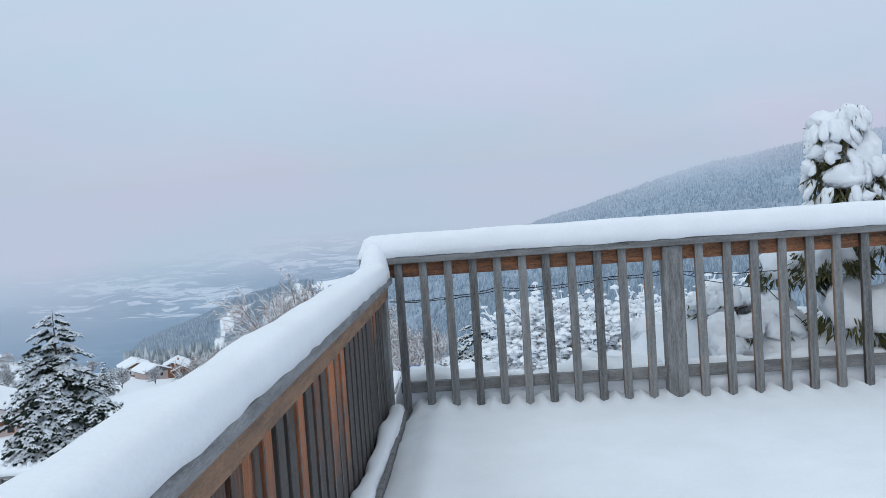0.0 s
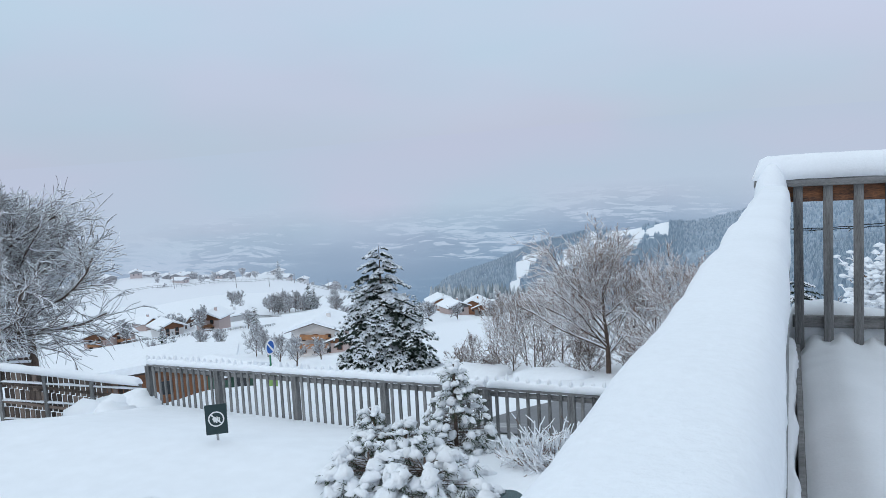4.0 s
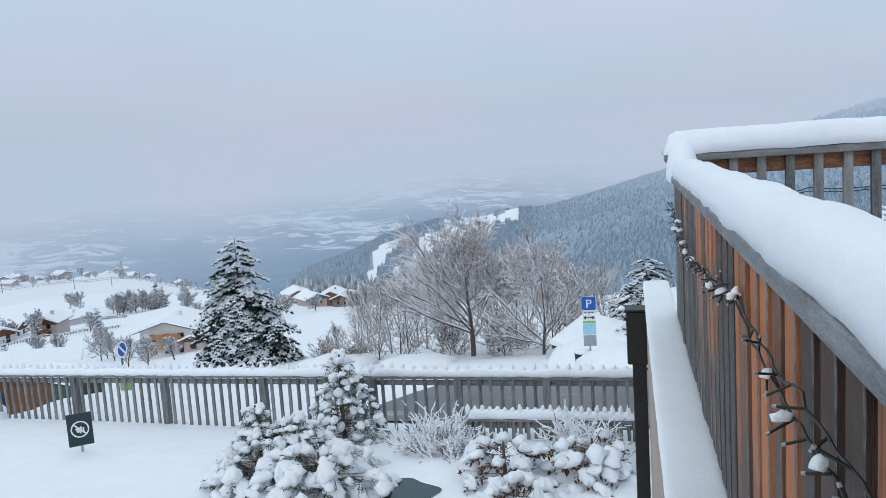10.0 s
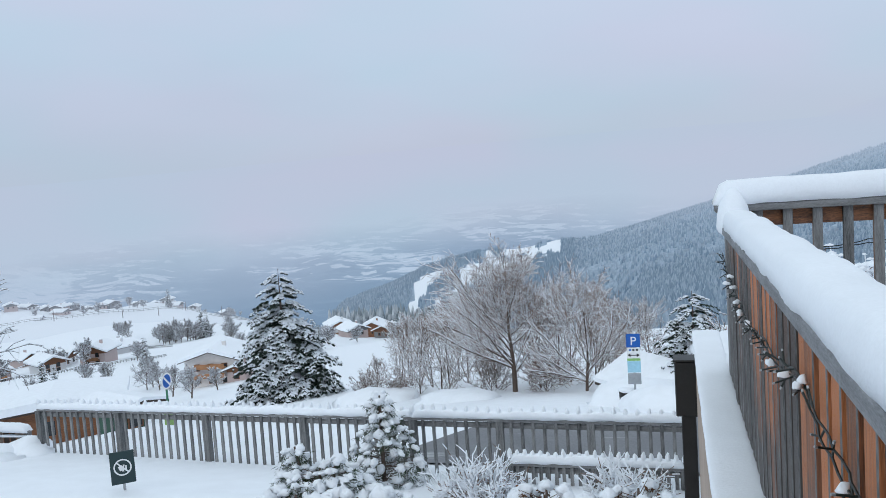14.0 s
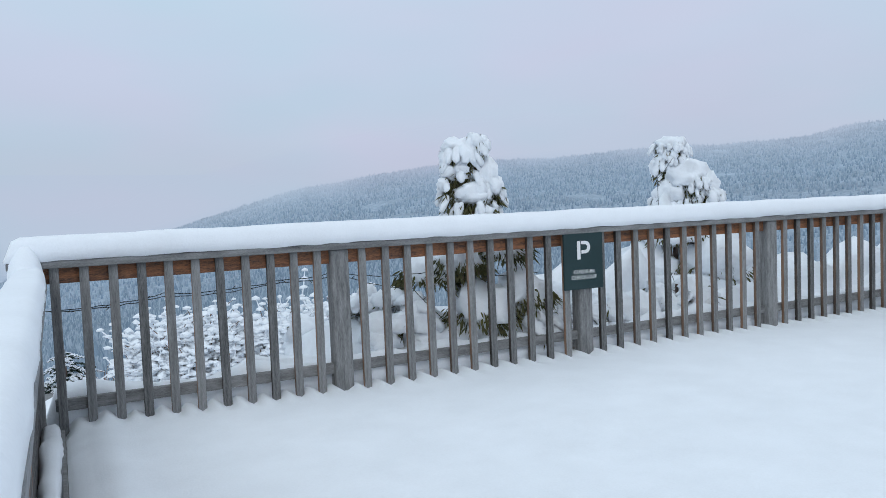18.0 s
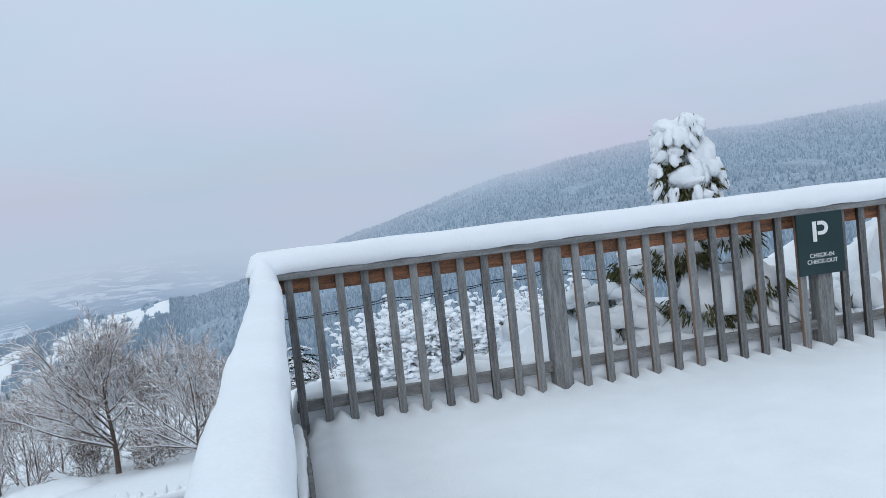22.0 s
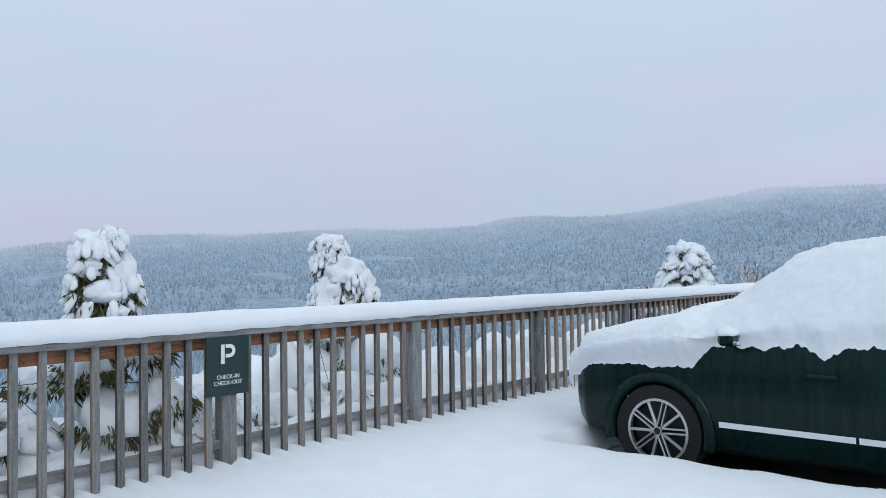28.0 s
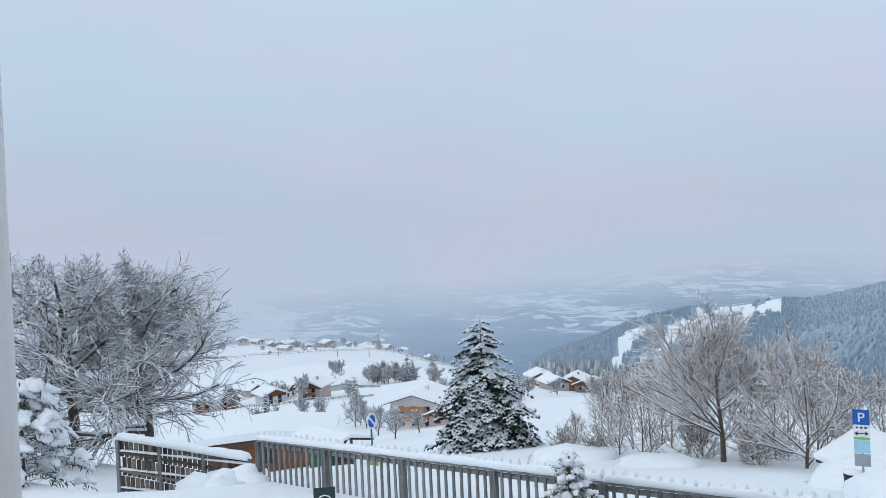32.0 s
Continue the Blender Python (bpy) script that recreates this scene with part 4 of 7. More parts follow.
fan_tree("young_tree", "small bare tree holding dry russet leaves", on_ground(3.2, 27), 3.4, 2.4, 61, 10, 6, 5, 0.009, 0.6, 0.05, 0.7, 0.1, RUSSET)
laden_shrub("conifer_shrub", "round conifer shrub under heavy snow", on_ground(-60.3, 15.5), [(0, 0, 0.0, 1.7, 1.1, 0.45, 150, 0.5)], 71, 0.13, (0.12, 0.02), M_NEEDLE, leaves=16)

# in the garden below the terrace
def garden_at(x, y, dz=0.0):
    return (x, y, ground_z(x, y) + dz)


PINE = dict(fat=0.055, leaf=(0.085, 0.008), needle=M_NEEDLE, leaves=26)
laden_shrub("young_pine", "young pine with snow sausages on its tufted boughs", garden_at(-4.05, 4.35), [(0, 0, 0.0, 0.55, 0.60, 0.42, 85, 0.35), (0, 0.02, 0.55, 1.02, 0.36, 0.08, 44, 0.1), (0.02, 0.0, 0.98, 1.14, 0.08, 0.03, 5, -0.3)], 81, **PINE)
laden_shrub("young_pine", "low spreading pine weighed down by snow", garden_at(-4.35, 3.2), [(0, 0, 0.0, 0.42, 0.72, 0.4, 100, 0.3), (-0.35, 0.1, 0.2, 0.62, 0.22, 0.07, 22, 0.1), (0.25, -0.1, 0.2, 0.56, 0.24, 0.08, 20, 0.1)], 82, **PINE)
DWARF = dict(fat=0.082, leaf=(0.08, 0.010), needle=M_NEEDLE, leaves=16)
laden_shrub("conifer_shrub", "low mound of dwarf pine under thick snow", garden_at(-3.6, 2.5), [(0, 0, 0.0, 0.42, 0.95, 0.35, 100, 0.3)], 83, **DWARF)
laden_shrub("conifer_shrub", "low mound of dwarf pine under thick snow", garden_at(-4.35, 2.6), [(0, 0, 0.0, 0.36, 0.75, 0.35, 70, 0.3)], 84, **DWARF)
twig_shrub("twig_shrub", "leafless shrub with snow-lined stems", garden_at(-2.7, 3.9, -0.06), 0.42, 1.3, 85, 60, 0.0055, 1.8)
twig_shrub("twig_shrub", "leafless shrub with snow-lined stems", garden_at(-0.98, 4.1, -0.06), 0.40, 1.2, 86, 55, 0.0055, 1.8)
LEAFY = material("dry_leaves", (0.05, 0.035, 0.02), 0.85, 0.4, 9.0, 0.3, 60.0, second=(0.17, 0.085, 0.05))
DRY = dict(fat=0.078, leaf=(0.055, 0.03), needle=LEAFY, leaves=20, white_share=0.8)
laden_shrub("leafy_shrub", "low shrub with dry brown leaves under snow", garden_at(-1.75, 3.0), [(0, 0, 0.0, 0.36, 0.6, 0.25, 46, 0.35)], 87, **DRY)
laden_shrub("leafy_shrub", "low shrub with dry brown leaves under snow", garden_at(-0.85, 3.1), [(0, 0, 0.0, 0.38, 0.5, 0.25, 38, 0.35)], 88, **DRY)
laden_shrub("leafy_shrub", "low shrub with dry brown leaves under snow", garden_at(-1.5, 2.2), [(0, 0, 0.0, 0.26, 0.55, 0.25, 36, 0.35)], 89, **DRY)

# behind the terrace railing
THUJA = dict(fat=0.068, leaf=(0.055, 0.015), needle=M_THUJA, leaves=22, stem=0.035)
def laden_thuja(name, label, base, turn, lobes, low, seed):
    """A thuja bent under caps of snow. Each lobe is (across, deep, height of its crown, half width, half height of the cap, length of the sprays below)."""
    rnd = random.Random(seed)
    shrub = empty(name, *base, turn)
    tagged(shrub, label, "shrub")
    green, white, wood = Geo(), Geo(), Geo()
    for n, (x, y, top, ru, rz, below) in enumerate(lobes):
        wood.prism(Vector((x * 0.3, y * 0.3, -0.1)), Vector((x, y, top - rz)), 0.03, 0.012, 5)
        c = Vector((x, y, top - rz))
        add_pad(white, c, ru * 0.92, ru * 0.8, rz, seed + n * 7, 3, 0.55, rnd.uniform(0, 3), 0.5)
        for k in range(int(60 * ru / 0.2)):
            a = k * 2.4 + rnd.uniform(-0.4, 0.4)
            out = Vector((math.cos(a), math.sin(a) * 0.85, 0))
            f = rnd.random() ** 1.4
            wide = ru * (1.0 + 0.12 * math.sin(3 * a + seed)) * (1 - 0.25 * f)
            p = c + out * wide * rnd.uniform(0.82, 1.02) + Vector((0, 0, rz * 0.15 - below * f))
            d = (out * rnd.uniform(0.15, 0.7) + Vector((0, 0, -1))).normalized()
            ln = rnd.uniform(0.05, 0.12)
            if rnd.random() < 1.05 - 0.5 * f:
                add_finger(white, p, d, ln, rnd.uniform(0.022, 0.042) * (1.15 - 0.35 * f), 0.1, seed * 1.7 + k, 8, 5)
            for _ in range(15):
                q = p - out * rnd.uniform(0.0, 0.09) + rand_dir(rnd) * 0.035 - Vector((0, 0, rnd.uniform(0.0, 0.1)))
                e = (d + rand_dir(rnd) * 0.6).normalized()
                add_blade(green, q, e, e.cross(rand_dir(rnd)).normalized(), rnd.uniform(0.03, 0.075), rnd.uniform(0.008, 0.018), 0.2)
        # the dark inside below the cap
        for _ in range(int(320 * ru / 0.2)):
            q = c + Vector((rnd.uniform(-0.8, 0.8) * ru, rnd.uniform(-0.6, 0.6) * ru, -rnd.uniform(0.0, 1.1) * below))
            e = (rand_dir(rnd) - Vector((0, 0, 0.8))).normalized()
            add_blade(green, q, e, e.cross(rand_dir(rnd)).normalized(), rnd.uniform(0.05, 0.1), rnd.uniform(0.012, 0.024), 0.2)
    for k, (x, y, z, ru, rz) in enumerate(low):
        c = Vector((x, y, z))
        add_pad(white, c, ru, ru * 0.8, rz, seed + 90 + k, 3, 0.5, rnd.uniform(0, 3), 0.6)
        for _ in range(70):
            a = rnd.uniform(0, 2 * math.pi)
            p = c + Vector((math.cos(a) * ru * 0.95, math.sin(a) * ru * 0.78, rnd.uniform(-0.5, 0.0) * rz))
            for _ in range(5):
                e = (Vector((math.cos(a), math.sin(a), -0.9)) + rand_dir(rnd) * 0.6).normalized()
                add_blade(green, p + rand_dir(rnd) * 0.04, e, e.cross(rand_dir(rnd)).normalized(), rnd.uniform(0.05, 0.1), rnd.uniform(0.012, 0.022), 0.2)
    tagged(wood.part("branchwork", M_BARK, shrub), kind="stuff")
    green.part("foliage", M_THUJA, shrub)
    tagged(white.part("snow_load", M_SNOW_ROUGH, shrub, "heavy caps of snow bowing the sprays", True), kind="stuff")
    return shrub


t_base = (2.86, 0.48, ground_z(2.86, 0.48))
t_low = -t_base[2]
laden_thuja("thuja_shrub", "tall thuja bowed under snow with a tilted cap", t_base, -26, [(-0.08, 0, t_low + 1.62, 0.125, 0.075, 0.12), (0.05, 0, t_low + 1.67, 0.07, 0.05, 0.03), (-0.10, 0.0, t_low + 1.47, 0.135, 0.10, 0.45), (0.13, 0.02, t_low + 1.49, 0.105, 0.20, 0.28), (0.02, -0.02, t_low + 1.28, 0.155, 0.10, 0.4)],
            [(-0.35, 0.0, t_low + 0.62, 0.20, 0.15), (-0.10, -0.08, t_low + 0.72, 0.20, 0.17), (0.22, 0.0, t_low + 0.80, 0.20, 0.2), (0.38, 0.05, t_low + 0.45, 0.22, 0.2), (-0.45, 0.0, t_low + 0.25, 0.26, 0.16), (0.05, -0.1, t_low + 0.35, 0.25, 0.22), (0.0, 0.15, t_low + 0.1, 0.5, 0.22)], 91)
t_base = (5.77, 1.38, ground_z(5.77, 1.38))
t_low = -t_base[2]
laden_thuja("thuja_shrub", "tall thuja bowed under snow with a small head", t_base, -43, [(-0.04, 0, t_low + 1.75, 0.16, 0.09, 0.16), (-0.12, 0, t_low + 1.60, 0.12, 0.10, 0.14), (0.12, 0, t_low + 1.50, 0.25, 0.20, 0.28), (0.25, 0.0, t_low + 1.34, 0.20, 0.18, 0.25), (-0.05, 0.0, t_low + 1.30, 0.20, 0.18, 0.32)],
            [(0.0, 0.0, t_low + 0.8, 0.42, 0.35), (-0.3, 0.0, t_low + 0.4, 0.4, 0.3), (0.35, 0.0, t_low + 0.45, 0.42, 0.35), (0.0, 0.0, t_low + 0.1, 0.6, 0.35)], 93)
t_base = (18.15, 2.9, ground_z(18.15, 2.9))
t_low = -t_base[2]
laden_shrub("thuja_shrub", "snow-laden thuja with a rounded cap", t_base, [(0, 0, t_low - 0.6, t_low + 1.75, 1.1, 0.3, 150, 0.6), (0, 0, t_low + 1.5, t_low + 1.95, 0.4, 0.15, 24, 0.4)], 95, 0.16, (0.11, 0.03), M_THUJA)
for i, (az, r, h, w) in enumerate([(7.6, 8.6, 1.2, 1.0), (10.6, 8.9, 0.95, 1.1), (13.2, 8.8, 0.9, 1.0), (16.3, 8.6, 1.05, 1.2), (18.6, 8.9, 0.95, 1.0), (6.0, 9.2, 0.8, 0.9), (9.2, 8.4, 0.9, 0.9), (14.8, 8.3, 0.9, 1.0)]):
    twig_shrub("twig_shrub", "leafless shrub bristling with clots of snow", on_ground(az, r, -0.3), h * 0.62, w * 0.95, 110 + i, 60, 0.0055, 1.7, 1)
for i, (x, y, h, w) in enumerate([(2.2, 0.65, 0.55, 0.9), (3.6, 0.75, 0.5, 1.0), (4.35, 0.7, 0.35, 0.8), (1.95, 1.1, 0.65, 0.8), (6.6, 1.2, 0.45, 1.3), (7.6, 1.1, 0.5, 1.3), (8.8, 1.2, 0.45, 1.4), (10.2, 1.3, 0.5, 1.4), (4.7, 1.3, 0.45, 1.2), (3.3, 0.45, 0.35, 0.6), (5.0, 0.6, 0.35, 0.8)]):
    laden_shrub("thuja_shrub", "low thuja pressed down by rounded snow", (x, y, ground_z(x, y)), [(0, 0, 0.05, h, w * 0.5, 0.2, 50, 0.5)], 130 + i, 0.10, (0.07, 0.018), M_THUJA, leaves=9)
fan_tree("bare_tree", "small snowy bare tree beyond the railing", on_ground(3.4, 13.0, -0.2), 1.5, 1.7, 151, 22, 9, 7, 0.006, 0.7, 0.04, 0.4, 0.1, RUSSET)
spruce("pine_tree", "small pine with snow on its needles", on_ground(0.8, 15.0, -0.3), 1.0, 1.6, 152, 9, 0.9, 5)
fan_tree("bare_tree", "distant bare tree with frosted russet twigs", on_ground(70.5, 24), 2.3, 2.4, 153, 12, 7, 5, 0.009, 0.8, 0.05, 0.5, 0.15, RUSSET)
fan_tree("bare_tree", "distant bare tree with frosted russet twigs", on_ground(64.3, 20), 1.7, 1.3, 154, 9, 6, 4, 0.009, 0.8, 0.04, 0.6, 0.15, RUSSET)


def snow_mounds():
    """Rounded snow over the plants in the bed behind the railing."""
    for i, (x, y, z, sx, sy, sz) in enumerate([(1.9, 0.75, -0.1, 0.4, 0.35, 0.40), (2.45, 0.65, -0.1, 0.42, 0.3, 0.36), (3.3, 0.7, -0.1, 0.4, 0.35, 0.36), (3.85, 0.85, -0.2, 0.5, 0.45, 0.55), (4.5, 1.2, -0.3, 0.75, 0.6, 0.82), (5.2, 0.9, -0.2, 0.6, 0.4, 0.55),
                                              (6.2, 1.1, -0.3, 0.7, 0.5, 0.75), (7.0, 1.0, -0.3, 0.6, 0.5, 0.75), (7.9, 1.0, -0.3, 0.7, 0.5, 0.85), (9.0, 1.1, -0.3, 0.8, 0.5, 0.8), (10.5, 1.2, -0.3, 0.9, 0.6, 0.8), (1.3, 0.6, -0.15, 0.45, 0.3, 0.28)]):
        w = Geo()
        add_pad(w, (x, y, z), sx, sy, sz, 500 + i, 3, 0.5)
        tagged(w.part("snow_mound", M_SNOW_ROUGH, None, "", True), "rounded mound of snow over plants behind the railing", "snow", "snow mounds behind the railing", kind="stuff")
    tagged(snow_ridge("bed_snow", (1.75, 0.80, -0.12), (11.0, 0.95, -0.25), 0.95, 0.36, 12.5, 0.13, 0.0, step=0.05), "lumpy bank of snow over the planted bed", "snow", kind="stuff")
    tagged(snow_ridge("edge_snow", (-0.05, 0.17, -0.02), (10.5, 0.17, -0.02), 0.2, 0.19, 5.5, 0.05, 0.0, step=0.05), "bank of snow along the foot of the railing", "snow", kind="stuff")


snow_mounds()


# ---- woods on the hills and round the village ----
def heights(x, y):
    """The ground's height at many places at once, from its own grid."""
    az = np.degrees(np.arctan2(x - EYE.x, y - EYE.y))
    lr = np.log(np.hypot(x - EYE.x, y - EYE.y))
    u = np.clip((az - GRID_AZ[0]) / 0.5, 0, len(GRID_AZ) - 1.001)
    v = np.interp(lr, np.log(GRID_R), np.arange(len(GRID_R)))
    v = np.clip(v, 0, len(GRID_R) - 1.001)
    i, j = v.astype(int), u.astype(int)
    a, b = v - i, u - j
    return (GRID_Z[i, j] * (1 - a) + GRID_Z[i + 1, j] * a) * (1 - b) + (GRID_Z[i, j + 1] * (1 - a) + GRID_Z[i + 1, j + 1] * a) * b


def scatter(count, az0, az1, r0, r1, h0, h1, seed, clump=0.0, share=-9.0):
    """Random places in a sector, in groups where clump gives their size."""
    rng = np.random.default_rng(seed)
    az = np.radians(rng.uniform(az0, az1, count))
    r = np.sqrt(rng.uniform(r0 * r0, r1 * r1, count))
    x, y = EYE.x + r * np.sin(az), EYE.y + r * np.cos(az)
    if clump:
        keep = np.array([noise.noise(Vector((a, b, 3)) / clump) > share and not spur_meadow(c, e) for a, b, c, e in zip(x, y, np.degrees(az), r)])
        x, y = x[keep], y[keep]
    return np.stack([x, y, heights(x, y) - 0.3, rng.uniform(h0, h1, len(x))], 1)


def woods(name, label, spots, mat, tiers=1, points=4, slim=0.22, seed=7):
    """Many small frosted conifers in one mesh, each of star-shaped tiers."""
    rng = np.random.default_rng(seed)
    n = len(spots)
    x, y, z, h = spots.T
    turn, wide = rng.uniform(0, 6, n), h * rng.uniform(0.8, 1.25, n) * slim
    verts, faces = [], []
    base = 0
    for t in range(tiers):
        lo, hi = 0.8 * t / tiers, min(1.0, (t + 1.9) / (tiers + 0.9))
        w = wide * (1 - 0.78 * t / max(1, tiers))
        ring = []
        for k in range(points):
            a = turn + t * 0.9 + 2 * math.pi * k / points
            g = w * rng.uniform(0.75, 1.2, n) * (1.0 if k % 2 == 0 or tiers == 1 else 0.55)
            ring.append(np.stack([x + g * np.cos(a), y + g * np.sin(a), z + h * lo + h * rng.uniform(-0.04, 0.04, n)], 1))
        ring.append(np.stack([x, y, z + h * hi], 1))
        block = np.stack(ring, 1).reshape(-1, 3)
        verts.append(block)
        first = base + np.arange(n) * (points + 1)
        for k in range(points):
            faces.append(np.stack([first + k, first + (k + 1) % points, first + points], 1))
        base += n * (points + 1)
    verts, faces = np.concatenate(verts), np.concatenate(faces)
    me = bpy.data.meshes.new(name)
    me.vertices.add(len(verts))
    me.vertices.foreach_set("co", verts.ravel())
    me.loops.add(len(faces) * 3)
    me.loops.foreach_set("vertex_index", faces.ravel())
    me.polygons.add(len(faces))
    me.polygons.foreach_set("loop_start", np.arange(0, len(faces) * 3, 3))
    me.update(calc_edges=True)
    me.materials.append(mat)
    tagged(new(name, me), label, "forest", kind="stuff")


def island_material(name, dark, light):
    m = material(name, dark, 0.95, 0.25, 0.05, 0.0, 0.5)
    nt = m.node_tree
    geo = nt.nodes.new("ShaderNodeNewGeometry")
    r = ramp_node(nt, [(0.0, (*dark, 1)), (0.55, tuple((a + b) / 2 for a, b in zip(dark, light)) + (1,)), (1.0, (*light, 1))])
    nt.links.new(geo.outputs["Random Per Island"], r.inputs[0])
    nt.links.new(r.outputs[0], nt.nodes["Principled BSDF"].inputs["Base Color"])
    return m


# hill and spur tones are paled and blued to carry distance haze
M_HILLWOOD = island_material("hazy_frosted_hill_conifers", (0.19, 0.275, 0.365), (0.43, 0.52, 0.615))
M_SPURWOOD = island_material("hazy_spur_conifers", (0.20, 0.29, 0.385), (0.38, 0.475, 0.575))
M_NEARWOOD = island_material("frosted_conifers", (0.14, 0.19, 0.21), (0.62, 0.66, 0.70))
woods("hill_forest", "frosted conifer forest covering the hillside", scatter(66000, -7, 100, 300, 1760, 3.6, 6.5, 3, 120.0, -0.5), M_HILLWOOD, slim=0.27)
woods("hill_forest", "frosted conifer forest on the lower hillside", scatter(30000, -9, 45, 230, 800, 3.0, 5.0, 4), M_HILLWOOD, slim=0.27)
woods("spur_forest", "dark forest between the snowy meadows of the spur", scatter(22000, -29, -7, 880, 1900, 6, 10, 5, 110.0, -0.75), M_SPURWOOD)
woods("village_wood", "row of frosted spruces behind the chalets", scatter(420, -25.5, -13, 420, 540, 12, 19, 6), M_NEARWOOD, 6, 10)
woods("village_wood", "frosted spruces between the houses", np.concatenate([scatter(22, -20, -15, 230, 330, 4, 8, 10), scatter(40, -31, -26, 560, 640, 6, 10, 12)]), M_NEARWOOD, 7, 12)


# ---- fences, signs and small things on the valley side ----
def paling_fence(name, label, p, q, posts, per, height=0.86, seed=1):
    """A paling fence from p to q on the ground, with snow on its top rail."""
    p, q = Vector(p), Vector(q)
    ln = (q.xy - p.xy).length
    ang = math.atan2(q.y - p.y, q.x - p.x)
    f = empty(name)
    f.matrix_world = Matrix.Translation(p) @ Matrix.Rotation(ang, 4, "Z")
    tagged(f, label, "fence", "fences below the terrace")
    rise = (q.z - p.z) / ln
    sh = Matrix.Identity(4)
    sh[2][0] = rise
    for nm, lo, hi in (("top_rail", (0, -0.05, height), (ln, 0.05, height + 0.04)), ("rail", (0, 0.0, height - 0.10), (ln, 0.035, height - 0.03))):
        part(nm, box(lo, hi, 0.003, sh), M_WOOD_H, f)
    me = pm = None
    rnd = random.Random(seed)
    for i in range(posts):
        x = ln * i / (posts - 1)
        if pm is None:
            b = part("post", box((-0.05, -0.05, -0.3), (0.05, 0.05, height), 0.004), M_WOOD, f)
            pm = b.data
        else:
            b = new("post", pm)
            b.parent = f
        b.location = (x, 0, rise * x)
        if i == posts - 1:
            break
        for k in range(per):
            xx = x + ln / (posts - 1) * (k + 1) / (per + 1)
            if me is None:
                b = part("paling", box((-0.022, -0.03, -0.15), (0.022, -0.002, height), 0.002), M_WOOD, f)
                me = b.data
            else:
                b = new("paling", me)
                b.parent = f
            b.location = (xx, 0, rise * xx)
            b.rotation_euler = (0, radians(rnd.uniform(-0.5, 0.5)), 0)
    d = (q - p).normalized()
    n = Vector((-d.y, d.x, 0))
    top = Vector((0, 0, height + 0.04))
    cap = snow_ridge("fence_snow", p + top, q + top, 0.13, 0.10, seed, 0.02, 0.01)
    tagged(cap, "soft ridge of snow along the fence top", "snow", kind="stuff")
    # little crests that the palings lift above the ridge
    white = Geo()
    step = ln / ((posts - 1) * (per + 1))
    for i in range(int(ln / step) + 1):
        c = p + d * (i * step) + top + Vector((0, 0, 0.10)) + n * 0.0
        add_pad(white, c - Vector((0, 0, 0.02)), 0.032, 0.045, 0.085 * rnd.uniform(0.7, 1.2), i + seed, 2, 0.3)
    tagged(white.part("fence_snow", M_SNOW, None, "", True), "small crests of snow along the fence top", "snow", kind="stuff")
    return f


FENCE_L, FENCE_M, FENCE_R = (-10.75, 5.75), (-3.9, 5.15), (-0.36, 5.42)
gz = lambda xy: (xy[0], xy[1], ground_z(*xy))  # noqa: E731
paling_fence("paling_fence", "grey weathered paling fence topped with snow", gz(FENCE_L), gz(FENCE_M), 5, 11, 0.74, 3)
paling_fence("paling_fence", "grey weathered paling fence beside the road", gz(FENCE_M), gz(FENCE_R), 4, 7, 0.74, 4)
low = paling_fence("paling_fence", "low weathered fence half buried in snow", (-2.5, 4.75, ground_z(-2.5, 4.75) - 0.1), (-0.4, 4.9, ground_z(-0.4, 4.9) - 0.1), 3, 10, 0.34, 5)


M_FENCE = material("grey_brown_boards", (0.085, 0.062, 0.05), 0.8, 0.35, 4.0, 0.5, 40.0, stretch=(8, 8, 1), second=(0.19, 0.145, 0.12), per_object=0.5)


def woven_fence():
    a, b = Vector((-14.2, 5.3, -3.48)), Vector((-11.25, 6.0, -3.80))
    ln = (b.xy - a.xy).length
    f = empty("board_fence")
    f.matrix_world = Matrix.Translation(a) @ Matrix.Rotation(math.atan2(b.y - a.y, b.x - a.x), 4, "Z")
    tagged(f, "brown fence of short overlapping boards with snow between", "fence", "fences below the terrace")
    rise = (b.z - a.z) / ln
    sh = Matrix.Identity(4)
    sh[2][0] = rise
    for z in (0.10, 0.47, 0.84):
        part("rail", box((0, -0.03, z), (ln, 0.01, z + 0.05), 0.003, sh), M_FENCE, f)
        snow = snow_ridge("rail_snow", (0, -0.02, z + 0.05), (ln, -0.02, z + 0.05 + 0.0001), 0.07, 0.03, z, 0.01, 0, f)
        snow.matrix_basis = sh
    for i in range(4):
        part("post", box((ln * i / 3 - 0.035, -0.06, -0.3), (ln * i / 3 + 0.035, 0.0, 1.16), 0.004, sh), M_WOOD, f)
    me = None
    for row, z in enumerate((0.02, 0.40, 0.77)):
        for k in range(int(ln / 0.115)):
            x = 0.06 + k * 0.115 + (row % 2) * 0.05
            if me is None:
                o = part("board", box((-0.045, 0.012, 0), (0.045, 0.032, 0.36), 0.002), M_FENCE, f)
                me = o.data
            else:
                o = new("board", me)
                o.parent = f
            o.location = (x, 0.004 * (k % 2), z + rise * x)
    tagged(snow_ridge("fence_snow", a + Vector((0, 0, 1.14)), b + Vector((0, 0, 1.14)), 0.24, 0.12, 6.3, 0.02), "thick snow on the board fence", "snow", kind="stuff")


woven_fence()
